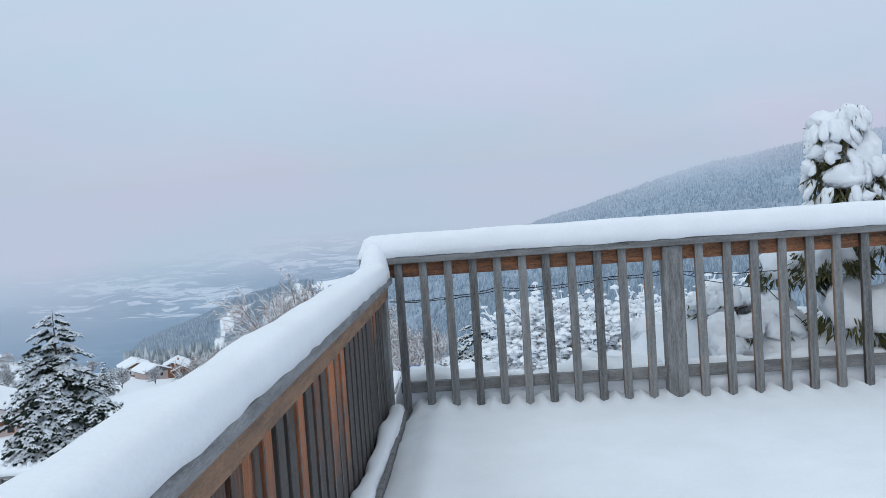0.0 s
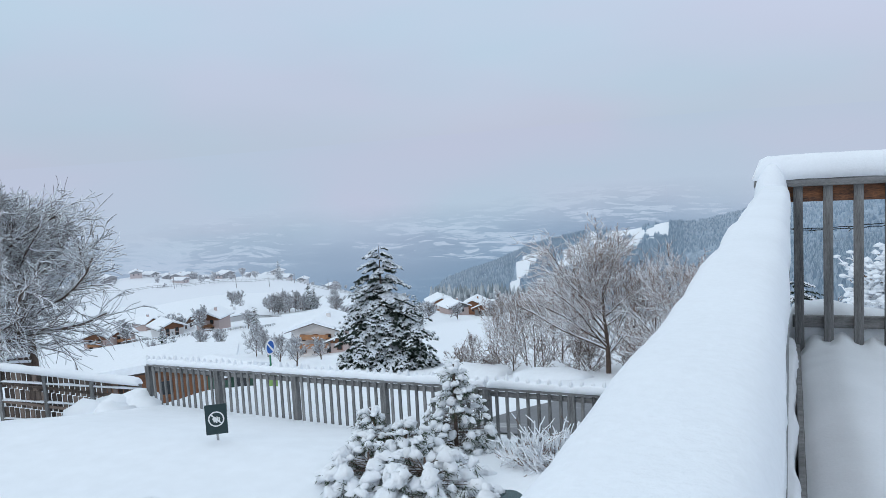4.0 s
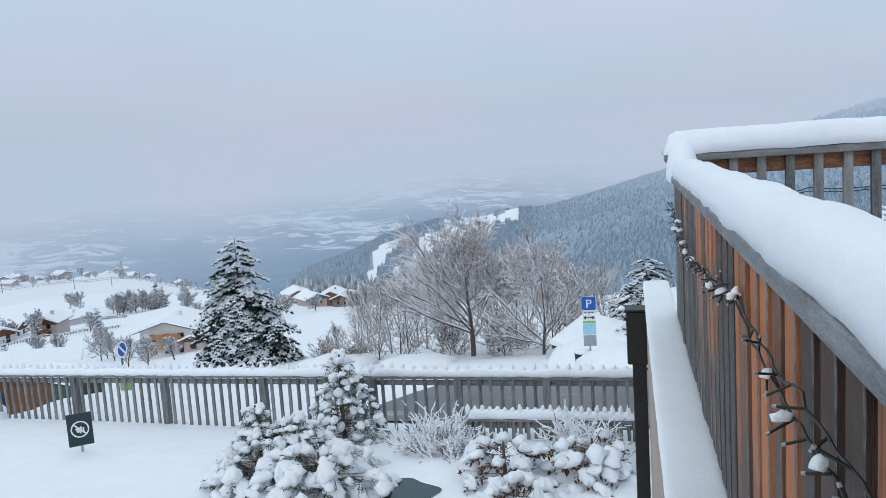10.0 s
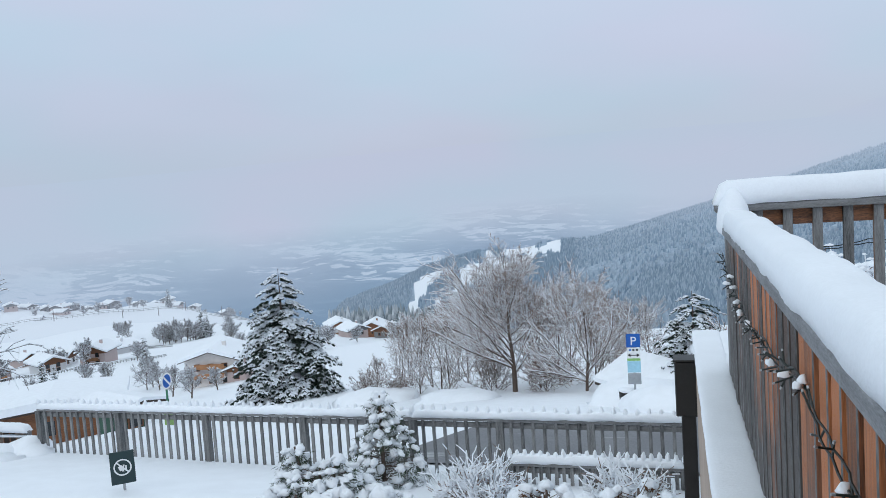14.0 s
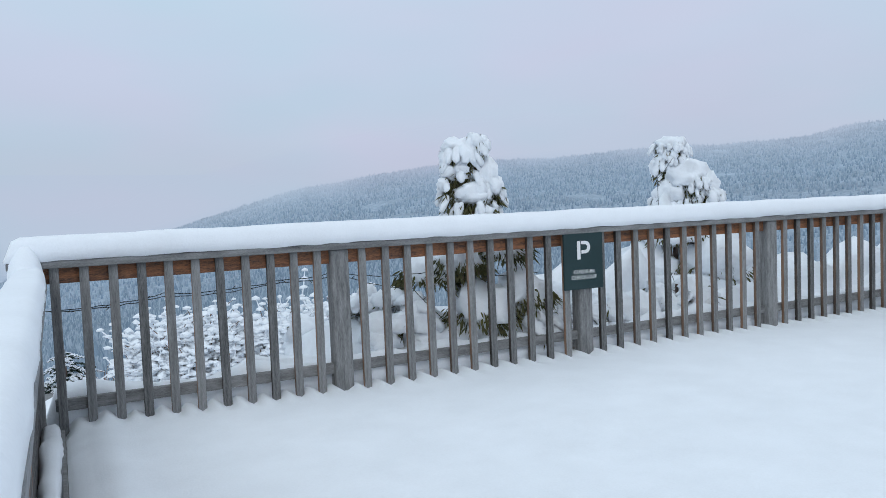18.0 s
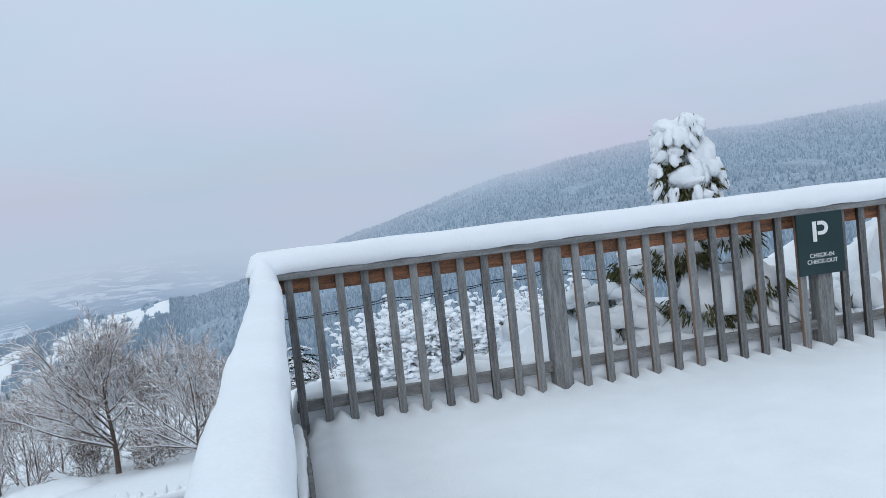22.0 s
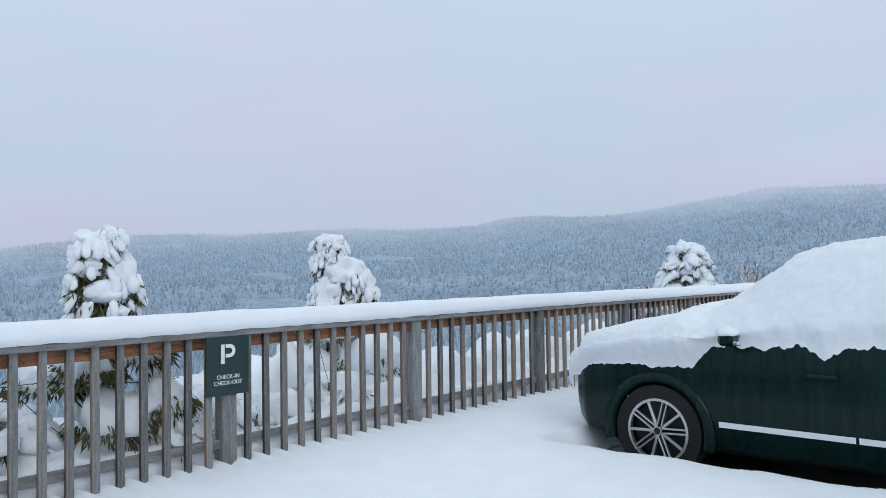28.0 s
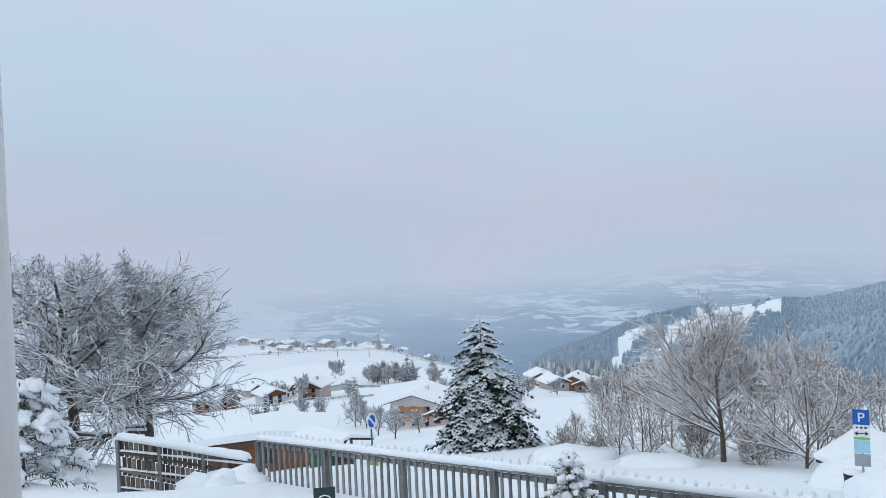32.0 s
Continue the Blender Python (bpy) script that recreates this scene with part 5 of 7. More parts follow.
# heap of snow where the two fences meet
heap = Geo()
for i, (dx, dy, s) in enumerate([(0, 0, 0.45), (0.35, -0.25, 0.35), (-0.3, -0.35, 0.4), (0.1, -0.7, 0.4), (-0.55, -0.75, 0.4)]):
    add_pad(heap, (-11.05 + dx, 5.75 + dy, ground_z(-11, 5.6) + 0.02), s, s * 0.9, s * 0.75, i, 2, 0.4)
tagged(heap.part("snow_heap", M_SNOW, None, "", True), "heap of snow between the fences", "snow", kind="stuff")


def road():
    """The wet road below the garden, on the slope behind the fence."""
    v, f = [], []
    n = 60
    for i in range(n + 1):
        x = -5.0 + 15 * i / n
        near = 5.75 + 0.02 * max(0.0, -x - 4) ** 2
        far = near + 0.25 + 5.6 * smooth((x + 5.2) / 3.6)
        for k in range(7):
            y = near + (far - near) * k / 6
            v.append((x, y, ground_z(x, y) + 0.03 + 0.02 * noise.noise(Vector((x, y, 0)))))
    for i in range(n):
        for k in range(6):
            a = i * 7 + k
            f.append((a, a + 7, a + 8, a + 1))
    tagged(mesh_part("road", v, f, M_ROAD, None, "", True), "dark wet road with thin streaks of slush", "road", kind="structure")


M_ROAD = material("slushy_asphalt", (0.06, 0.06, 0.065), 0.35, 0.4, 0.8, 0.3, 30.0, second=(0.14, 0.14, 0.145))
r_nt = M_ROAD.node_tree
slush_noise = node(r_nt, "ShaderNodeTexNoise", Scale=1.1, Detail=6.0, Roughness=0.65)
slush_co = r_nt.nodes.new("ShaderNodeTexCoord")
slush_map = r_nt.nodes.new("ShaderNodeMapping")
slush_map.inputs["Scale"].default_value = (0.35, 1.6, 1)
r_nt.links.new(slush_co.outputs["Object"], slush_map.inputs[0])
r_nt.links.new(slush_map.outputs[0], slush_noise.inputs["Vector"])
slush_fac = ramp_node(r_nt, [(0.60, (0, 0, 0, 1)), (0.68, (0.8, 0.8, 0.8, 1))])
r_nt.links.new(slush_noise.outputs[0], slush_fac.inputs[0])
slush_mix = r_nt.nodes.new("ShaderNodeMixRGB")
r_nt.links.new(slush_fac.outputs[0], slush_mix.inputs[0])
base_in = r_nt.nodes["Principled BSDF"].inputs["Base Color"]
r_nt.links.new(base_in.links[0].from_socket, slush_mix.inputs[1])
slush_mix.inputs[2].default_value = (0.5, 0.5, 0.5, 1)
r_nt.links.new(slush_mix.outputs[0], base_in)
road()


def text_part(body, size, mat, parent, m, label=""):
    """Flat lettering as a mesh."""
    cu = bpy.data.curves.new("lettering", "FONT")
    cu.body, cu.size, cu.extrude, cu.align_x, cu.align_y = body, size, 0.0015, "CENTER", "CENTER"
    tmp = bpy.data.objects.new("lettering_curve", cu)
    scene.collection.objects.link(tmp)
    bpy.context.view_layer.update()
    me = bpy.data.meshes.new_from_object(tmp.evaluated_get(bpy.context.evaluated_depsgraph_get()))
    bpy.data.objects.remove(tmp)
    me.materials.clear()
    me.materials.append(mat)
    ob = new("lettering", me)
    ob.parent = parent
    ob.matrix_basis = m
    if label:
        ob["label"] = label
    return ob


def disc(r, y0, y1, sides=40, inner=0.0):
    """A disc or ring facing -y."""
    bm = bmesh.new()
    rings = []
    for y, rr in ((y0, r), (y1, r)) + (((y1, inner), (y0, inner)) if inner else ()):
        rings.append([bm.verts.new((rr * math.cos(2 * math.pi * k / sides), y, rr * math.sin(2 * math.pi * k / sides))) for k in range(sides)])
    for a, b in zip(rings, rings[1:] + (rings[:1] if inner else [])):
        for k in range(sides):
            bm.faces.new((a[k], a[(k + 1) % sides], b[(k + 1) % sides], b[k]))
    if not inner:
        bm.faces.new(rings[0])
        bm.faces.new(rings[1][::-1])
    bmesh.ops.recalc_face_normals(bm, faces=bm.faces)
    return bm


def checkin_sign():
    s = empty("parking_sign", 3.495, -0.045, 0.692)
    tagged(s, "dark green parking sign with white letters on the railing post", "sign")
    part("panel", box((-0.174, -0.012, -0.212), (0.174, 0.006, 0.212), 0.003), M_GREENSIGN, s)
    up = lambda x, z: pose(x, -0.0135, z, 90, 0, 0)  # noqa: E731
    bm = box((-0.058, -0.0155, 0.008), (-0.030, -0.0125, 0.142))
    part("lettering", bm, M_WHITE, s, "stem of the white letter P")
    bm = bmesh.new()
    outer, inner = [], []
    path = [(-0.022, 0.142)] + [(0.012 + 0.046 * math.cos(a), 0.096 + 0.046 * math.sin(a)) for a in np.linspace(math.pi / 2, -math.pi / 2, 13)] + [(-0.022, 0.05)]
    path_in = [(-0.022, 0.117)] + [(0.010 + 0.021 * math.cos(a), 0.096 + 0.021 * math.sin(a)) for a in np.linspace(math.pi / 2, -math.pi / 2, 13)] + [(-0.022, 0.075)]
    for y in (-0.0155, -0.0125):
        outer.append([bm.verts.new((x, y, z)) for x, z in path])
        inner.append([bm.verts.new((x, y, z)) for x, z in path_in])
    for k in range(len(path) - 1):
        bm.faces.new((outer[0][k], outer[0][k + 1], inner[0][k + 1], inner[0][k]))
        bm.faces.new((outer[0][k], outer[1][k], outer[1][k + 1], outer[0][k + 1]))
    part("lettering", bm, M_WHITE, s, "bowl of the white letter P")
    text_part("CHECK-IN", 0.04, M_WHITE, s, up(0, -0.085))
    text_part("CHECK-OUT", 0.04, M_WHITE, s, up(0, -0.126))


checkin_sign()


def no_dogs_sign():
    x, y = -7.08, 3.28
    g = ground_z(x, y) - 0.10
    s = empty("garden_sign", x, y, g, 38)
    tagged(s, "small dark green sign with a crossed-out symbol in the snow", "sign")
    part("stake", box((-0.016, -0.01, -0.25), (0.016, 0.01, 0.2), 0.003), M_STEEL, s)
    part("panel", box((-0.142, -0.025, 0.19), (0.142, -0.011, 0.60), 0.003), M_GREENSIGN, s)
    ring = part("symbol_ring", disc(0.105, -0.029, -0.0255, 36, 0.088), M_WHITE, s)
    ring.location = (0, 0, 0.40)
    for k, (lo, hi, a) in enumerate([((-0.09, -0.031, -0.009), (0.09, -0.0285, 0.009), 45), ((-0.045, -0.032, -0.03), (0.005, -0.0285, 0.03), -20), ((0.0, -0.032, -0.05), (0.02, -0.0285, 0.035), 10), ((0.03, -0.032, -0.04), (0.048, -0.0285, 0.02), 0)]):
        o = part("symbol_bar", box(lo, hi), M_WHITE, s)
        o.matrix_basis = pose(0, 0, 0.40, 0, a, 0)


no_dogs_sign()


def lamp_bollard():
    x, y = -0.36, 1.36
    g = ground_z(x, y) - 0.2
    s = empty("bollard_lamp", x, y, g)
    tagged(s, "tall dark bronze square lamp post beside the terrace wall", "lamp post")
    part("shaft", box((-0.052, -0.052, 0), (0.052, 0.052, -0.69 - g), 0.006), M_DARK, s)
    part("lamp_head", box((-0.088, -0.088, -0.69 - g), (0.088, 0.088, -0.28 - g), 0.008), M_DARK, s)
    part("lid", box((-0.096, -0.096, -0.28 - g), (0.096, 0.096, -0.265 - g), 0.004), M_DARK, s)


lamp_bollard()


def road_sign():
    x, y, z = -1.687, 18.48, -3.82
    g = ground_z(x, y)
    s = empty("parking_direction_sign", x, y, z, 4)
    tagged(s, "blue parking sign above smaller plates on a steel post", "sign")
    part("post", tube([(0, 0.03, g - z - 0.3), (0, 0.03, 0.2)], [0.03, 0.03], 10), M_STEEL, s)
    part("panel", box((-0.2, -0.01, -0.2), (0.2, 0.01, 0.2), 0.006), M_BLUE, s)
    text_part("P", 0.36, M_WHITE, s, pose(0, -0.0125, -0.02, 90, 0, 0))
    part("plate", box((-0.19, -0.01, -0.33), (0.19, 0.01, -0.215), 0.004), M_WHITE, s, "white plate with illegible bars")
    for i in range(3):
        part("bar", box((-0.13 + 0.1 * i, -0.013, -0.30), (-0.07 + 0.1 * i, -0.0105, -0.25)), M_BLUE if i == 0 else M_DARK, s)
    part("plate", box((-0.19, -0.01, -0.52), (0.19, 0.01, -0.345), 0.004), M_WHITE, s, "white plate with a double arrow")
    part("arrow", box((-0.1, -0.013, -0.445), (0.1, -0.0105, -0.42)), M_DARK, s)
    for sx in (-1, 1):
        bm = bmesh.new()
        vs = [bm.verts.new(v) for v in ((sx * 0.17, -0.0125, -0.4325), (sx * 0.09, -0.0125, -0.375), (sx * 0.09, -0.0125, -0.49))]
        bm.faces.new(vs if sx > 0 else vs[::-1])
        part("arrow_head", bm, M_DARK, s)
    part("plate", box((-0.19, -0.01, -0.60), (0.19, 0.01, -0.53), 0.004), material("green_plate", (0.25, 0.5, 0.15), 0.5, 0.1), s)
    part("plate", box((-0.19, -0.01, -0.95), (0.19, 0.01, -0.61), 0.004), material("cyan_plate", (0.35, 0.62, 0.75), 0.5, 0.15), s)
    part("plate", box((-0.19, -0.01, -1.3), (0.19, 0.01, -0.97), 0.004), M_STEEL, s)
    b = empty("litter_bin", x - 0.25, y + 0.1, g)
    tagged(b, "dark litter bin with snow beside the sign post", "bin")
    part("body", tube([(0, 0, 0), (0, 0, 0.5)], [0.2, 0.24], 14), M_DARK, b)
    w = Geo()
    add_pad(w, (0, 0, 0.51), 0.26, 0.26, 0.1, 3, 2)
    w.part("snow_cap", M_SNOW, b, "", True)


road_sign()


def no_parking_sign():
    x, y, z = -21.8, 23.75, -6.59
    g = ground_z(x, y)
    s = empty("no_parking_sign", x, y, z, 92)
    tagged(s, "round blue no-parking sign on a green post", "sign")
    green = material("green_post_paint", (0.03, 0.17, 0.09), 0.5, 0.2)
    part("post", tube([(0, 0.03, g - z - 0.3), (0, 0.03, 0.3)], [0.045, 0.045], 10), green, s)
    part("rim", disc(0.36, -0.02, 0.0, 40, 0.29), M_WHITE, s)
    part("panel", disc(0.29, -0.015, 0.0, 40), M_BLUE, s)
    o = part("stroke", box((-0.28, -0.022, -0.045), (0.28, -0.016, 0.045)), M_WHITE, s)
    o.matrix_basis = pose(0, 0, 0, 0, 45, 0)
    part("box", box((-0.28, -0.1, -2.4), (0.28, 0.1, -1.3), 0.03), material("yellow_green_plastic", (0.22, 0.36, 0.10), 0.5, 0.2), s, "yellow-green box on the post")


no_parking_sign()


def pond_cover():
    bm = bmesh.new()
    rnd = random.Random(4)
    ring = [bm.verts.new((math.cos(a) * (0.27 + 0.09 * math.sin(3 * a)), math.sin(a) * (0.42 + 0.1 * math.cos(2 * a + 1)), 0)) for a in np.linspace(0, 2 * math.pi, 28, endpoint=False)]
    bm.faces.new(ring)
    o = part("pond", bm, material("pond_water", (0.012, 0.05, 0.055), 0.08, 0.3, 3.0, 0.15, 30.0))
    o.location = (-2.66, 2.45, ground_z(-2.66, 2.45) + 0.012)
    tagged(o, "small dark teal garden pond in the snow", "pond")


pond_cover()

# the railing that runs outwards from the side railing, close under the camera's way
def railing_c():
    rail = empty("cross_railing", 0, 0, 0)
    tagged(rail, "larch railing heaped with lumpy snow running off the terrace side", "railing")
    part("handrail", box((-2.6, -4.30, 0.69), (-0.19, -4.14, 0.73), 0.004), M_WOOD_H, rail)
    part("top_rail", box((-2.6, -4.23, 0.61), (-0.19, -4.19, 0.69), 0.003), M_WOOD_RED, rail)
    me = None
    for i in range(15):
        if me is None:
            b = part("baluster", box((-0.022, -4.255, -0.1), (0.022, -4.23, 0.69), 0.003), M_WOOD, rail)
            me = b.data
        else:
            b = new("baluster", me)
            b.parent = rail
        b.location = (-0.35 - 0.15 * i, 0, 0)
    verts, faces = [], []
    xs, ys = np.arange(-2.62, -0.185, 0.008), np.linspace(-1, 1, 27)
    for x in xs:
        crown = 0.034 - 0.022 * smooth((-x - 0.58) / 0.07) + 0.010 * noise.noise(Vector((x * 6, 1, 2)))
        crown += 0.031 * math.exp(-((x + 0.54) / 0.042) ** 2) + 0.028 * math.exp(-((x + 0.379) / 0.026) ** 2) + 0.015 * math.exp(-((x + 0.45) / 0.035) ** 2)
        crown = 0.006 + (crown - 0.006) * smooth((-x - 0.23) / 0.12)
        for v in ys:
            p = Vector((x, -4.222 + 0.096 * v, 0))
            g = 0.6 * noise.noise(p * 22) + 0.5 * noise.noise(p * 60) + 0.35 * noise.noise(p * 120)
            h = (crown + 0.016 * g) * max(0.0, 1 - abs(v) ** 3.2) ** 0.6
            verts.append((p.x + 0.006 * g, p.y + 0.010 * noise.noise(p * 30 + Vector((0, 0, 4))), 0.732 + h - 0.18 * max(0.0, abs(v) - 0.85)))
    n = len(ys)
    for i in range(len(xs) - 1):
        for k in range(n - 1):
            a = i * n + k
            faces.append((a, a + n, a + n + 1, a + 1))
    tagged(mesh_part("cross_railing_snow", verts, faces, M_SNOW_ROUGH, None, "", True), "lumpy broken snow piled on the cross railing", "snow", kind="stuff")


railing_c()
pillar = part("pillar", tube([(-2.03, -3.70, -3), (-2.03, -3.70, 4)], [0.09, 0.09], 24), M_WHITE)
tagged(pillar, "smooth white pillar at the corner of the building", "pillar", kind="structure")


# ---- strings of fairy lights ----
def fairy_lights(name, label, pts, step, length, seed, snow=0.15):
    """A sagging cable with small rod lights along it."""
    rnd = random.Random(seed)
    s = empty(name)
    tagged(s, label, "string lights")
    pts = [Vector(p) for p in pts]
    line = []
    for a, b in zip(pts, pts[1:]):
        n = max(3, int((b - a).length / 0.05))
        for i in range(n):
            f = i / n
            line.append(a.lerp(b, f) + Vector((0, 0, -0.12 * (b - a).length * f * (1 - f))) + rand_dir(rnd) * 0.004)
    line.append(pts[-1])
    part("cable", tube(line, [0.0026] * len(line), 5), M_CABLE, s)
    acc, k = 0.0, 0
    w = Geo()
    for a, b in zip(line, line[1:]):
        acc += (b - a).length
        if acc > step:
            acc = 0.0
            d = (rand_dir(rnd, 0.7) + Vector((0, 0, 0.35 * (-1) ** k))).normalized()
            if name == "fairy_lights" and d.x > 0:
                d.x = -d.x
            e = a + d * length * rnd.uniform(0.7, 1.1)
            lamp = part("lamp", tube([a, e], [0.0024, 0.0024], 5), M_CABLE, s)
            part("tip", tube([e, e + d * 0.006], [0.0032, 0.0026], 5), M_STEEL, lamp)
            if rnd.random() < snow:
                add_pad(w, (a + e) / 2 + Vector((0, 0, 0.012)), 0.02, 0.011, 0.013, k + seed, 2, 0.5, rnd.uniform(0, 3))
            k += 1
    if w.v:
        tagged(w.part("snow_clot", M_SNOW, s, "clots of snow caught on the cable", True), kind="stuff")


fairy_lights("fairy_lights", "dark cable of unlit rod lights hung outside the boards", [(-0.155, 0.02, 0.64), (-0.16, -0.6, 0.58), (-0.16, -1.1, 0.56), (-0.16, -2.0, 0.59), (-0.16, -2.68, 0.665), (-0.16, -3.05, 0.63), (-0.16, -3.45, 0.645), (-0.16, -3.77, 0.65), (-0.16, -4.1, 0.64)], 0.06, 0.042, 5, 0.22)
fairy_lights("fairy_lights", "second strand of unlit rod lights with snow clots", [(-0.16, 0.0, 0.63), (-0.157, -1.0, 0.545), (-0.16, -2.0, 0.575), (-0.16, -2.7, 0.65), (-0.16, -3.18, 0.60), (-0.16, -3.51, 0.60), (-0.16, -3.63, 0.60), (-0.16, -4.0, 0.62)], 0.08, 0.042, 6, 0.3)
fairy_lights("light_chain", "thin dark string of small lights behind the balusters", [(-0.05, 0.14, 0.63), (0.6, 0.14, 0.675), (1.3, 0.14, 0.70), (1.64, 0.16, 0.72), (2.4, 0.3, 0.66), (3.3, 0.25, 0.6)], 0.07, 0.025, 7, 0.0)
fairy_lights("light_chain", "second thin dark string of small lights", [(-0.05, 0.145, 0.625), (0.6, 0.145, 0.655), (1.3, 0.145, 0.685), (1.7, 0.2, 0.70), (2.3, 0.35, 0.55), (2.6, 0.35, 0.25)], 0.09, 0.025, 8, 0.0)
fairy_lights("light_chain", "dark string of lights reaching up to the thuja", [(5.0, 0.5, 0.1), (5.1, 0.9, 0.75), (5.25, 1.1, 1.3), (5.45, 1.1, 1.5)], 0.12, 0.025, 9, 0.0)


# ---- houses ----
FROSTED = material("hoar_frosted_twigs", (0.30, 0.30, 0.32), 0.9, 0.3, 1.0, 0.2, 20.0, second=(0.48, 0.48, 0.50))
M_PANE = material("window_glass", (0.03, 0.035, 0.04), 0.08, 0.2, 2.0, 0.0, 10.0)
M_ROOF = material("dark_roof", (0.05, 0.035, 0.03), 0.7, 0.3, 3.0, 0.3, 30.0)
M_CREAM = material("cream_render", (0.74, 0.70, 0.68), 0.9, 0.08, 1.0, 0.2, 30.0)
M_PINK = material("pale_pink_render", (0.52, 0.42, 0.40), 0.9, 0.08, 1.0, 0.2, 30.0)


def chalet(name, label, az, r, w, d, h, turn=0, wall=None, upper=None, pitch=22, balcony=0, windows=2, storeys=2, dz=0.0, chimney=True):
    """A house with a gabled, snow-covered roof; its gable looks along local -y."""
    x, y, z = on_ground(az, r)
    s = empty(name, x, y, z + dz, -az + turn)
    tagged(s, label, "house", "houses in the village")
    wall, upper = wall or M_WALL, upper or M_BROWN
    rise = w / 2 * math.tan(radians(pitch))
    part("wall", box((-w / 2, 0, -2.5), (w / 2, d, h * 0.8), 0.02), wall, s)
    bm = bmesh.new()
    prof = [(-w / 2, h * 0.8), (w / 2, h * 0.8), (w / 2, h), (0, h + rise), (-w / 2, h)]
    f0 = [bm.verts.new((px, 0.02, pz)) for px, pz in prof]
    f1 = [bm.verts.new((px, d - 0.02, pz)) for px, pz in prof]
    bm.faces.new(f0)
    bm.faces.new(f1[::-1])
    for i in range(5):
        bm.faces.new((f0[i], f1[i], f1[(i + 1) % 5], f0[(i + 1) % 5]))
    bmesh.ops.recalc_face_normals(bm, faces=bm.faces)
    part("gable", bm, upper, s)
    over, tn = 0.9, math.tan(radians(pitch))
    for sx in (-1, 1):
        for nm, z0, t, m, ov in (("roof", 0.02, 0.2, M_ROOF, over), ("roof_snow", 0.16, 0.06 * w + 0.1, M_SNOW, over + 0.04)):
            bm = bmesh.new()
            a = [(0, h + rise + z0), (sx * (w / 2 + ov), h - ov * tn + z0), (sx * (w / 2 + ov), h - ov * tn + z0 + t * 0.8), (0, h + rise + z0 + t)]
            f0 = [bm.verts.new((px, -ov, pz)) for px, pz in a]
            f1 = [bm.verts.new((px, d + ov, pz)) for px, pz in a]
            bm.faces.new(f0)
            bm.faces.new(f1[::-1])
            for i in range(4):
                bm.faces.new((f0[i], f1[i], f1[(i + 1) % 4], f0[(i + 1) % 4]))
            bmesh.ops.recalc_face_normals(bm, faces=bm.faces)
            part(nm, bm, m, s)
    for st in range(storeys):
        zc = h * (0.22 + 0.5 * st / max(1, storeys - 1)) if storeys > 1 else h * 0.5
        for k in range(windows):
            xc = w * ((k + 0.5) / windows - 0.5) * 0.8
            win = part("window", box((xc - 0.5, -0.06, zc - 0.6), (xc + 0.5, 0.03, zc + 0.6), 0.01), M_BROWN, s)
            part("pane", box((xc - 0.4, -0.07, zc - 0.5), (xc + 0.4, -0.055, zc + 0.5)), M_PANE, win)
    for k in range(balcony):
        zb = h * (0.36 + 0.36 * k)
        b = part("balcony", box((-w * 0.30, -1.1, zb - 0.12), (w * 0.30, 0, zb), 0.01), M_ORANGE, s)
        part("balustrade", box((-w * 0.30, -1.12, zb), (w * 0.30, -1.04, zb + 0.7), 0.01), M_ORANGE, b)
    if not chimney:
        return s
    ch = part("chimney", box((w * 0.12, d * 0.4, h), (w * 0.12 + 0.6, d * 0.4 + 0.6, h + rise + 1.0), 0.02), wall, s)
    part("snow_cap", box((w * 0.12 - 0.05, d * 0.4 - 0.05, h + rise + 1.0), (w * 0.12 + 0.65, d * 0.4 + 0.65, h + rise + 1.25), 0.1), M_SNOW, ch)
    return s


chalet("house", "white house with wooden balconies and a snow-covered roof", -33.7, 133, 8.6, 9.0, 4.3, -18, M_CREAM, M_CREAM, 17, 2, 3, 2)
chalet("house", "low annexe with a snow-laden roof beside the white house", -32.0, 131, 3.2, 5, 2.0, -18, M_PINK, M_BROWN, 20, 0, 1, 1)
chalet("house", "white chalet with a dark timber gable", -24.25, 330, 10.5, 12, 4.6, 8, M_WALL, M_BROWN, 22, 1, 3, 2)
chalet("barn", "dark timber barn with a white roof", -21.95, 335, 9.5, 12, 4.4, -10, M_BROWN, M_BROWN, 24, 0, 1, 1)
chalet("house", "brown timber house under snow below the chalets", -23.0, 285, 8, 9, 3.0, 25, M_PINK, M_WOOD, 22, 0, 2, 1)
chalet("house", "brown timber house under snow below the chalets", -21.2, 280, 7, 8, 2.8, -25, M_WOOD, M_BROWN, 22, 0, 2, 1)
for i, (az, r, w, h, t) in enumerate([(-43.6, 212, 9, 3.6, 20), (-41.2, 206, 9, 4.6, -25), (-42.5, 232, 10, 3.4, 60), (-46.8, 225, 9, 4.0, 10), (-40.0, 236, 8, 3.0, -60), (-48.6, 215, 8, 4.2, -15), (-38.9, 250, 9, 3.0, 70), (-44.9, 250, 7, 3.0, 40)]):
    chalet("house", "pink-walled village house with a snowy roof" if i % 2 else "timber and white village house with a snowy roof", az, r, w * 0.68, w * 0.8, h * 0.72, t, M_PINK if i % 2 else M_WALL, M_BROWN, 22, i % 2, 2, 2 if h > 3.5 else 1)
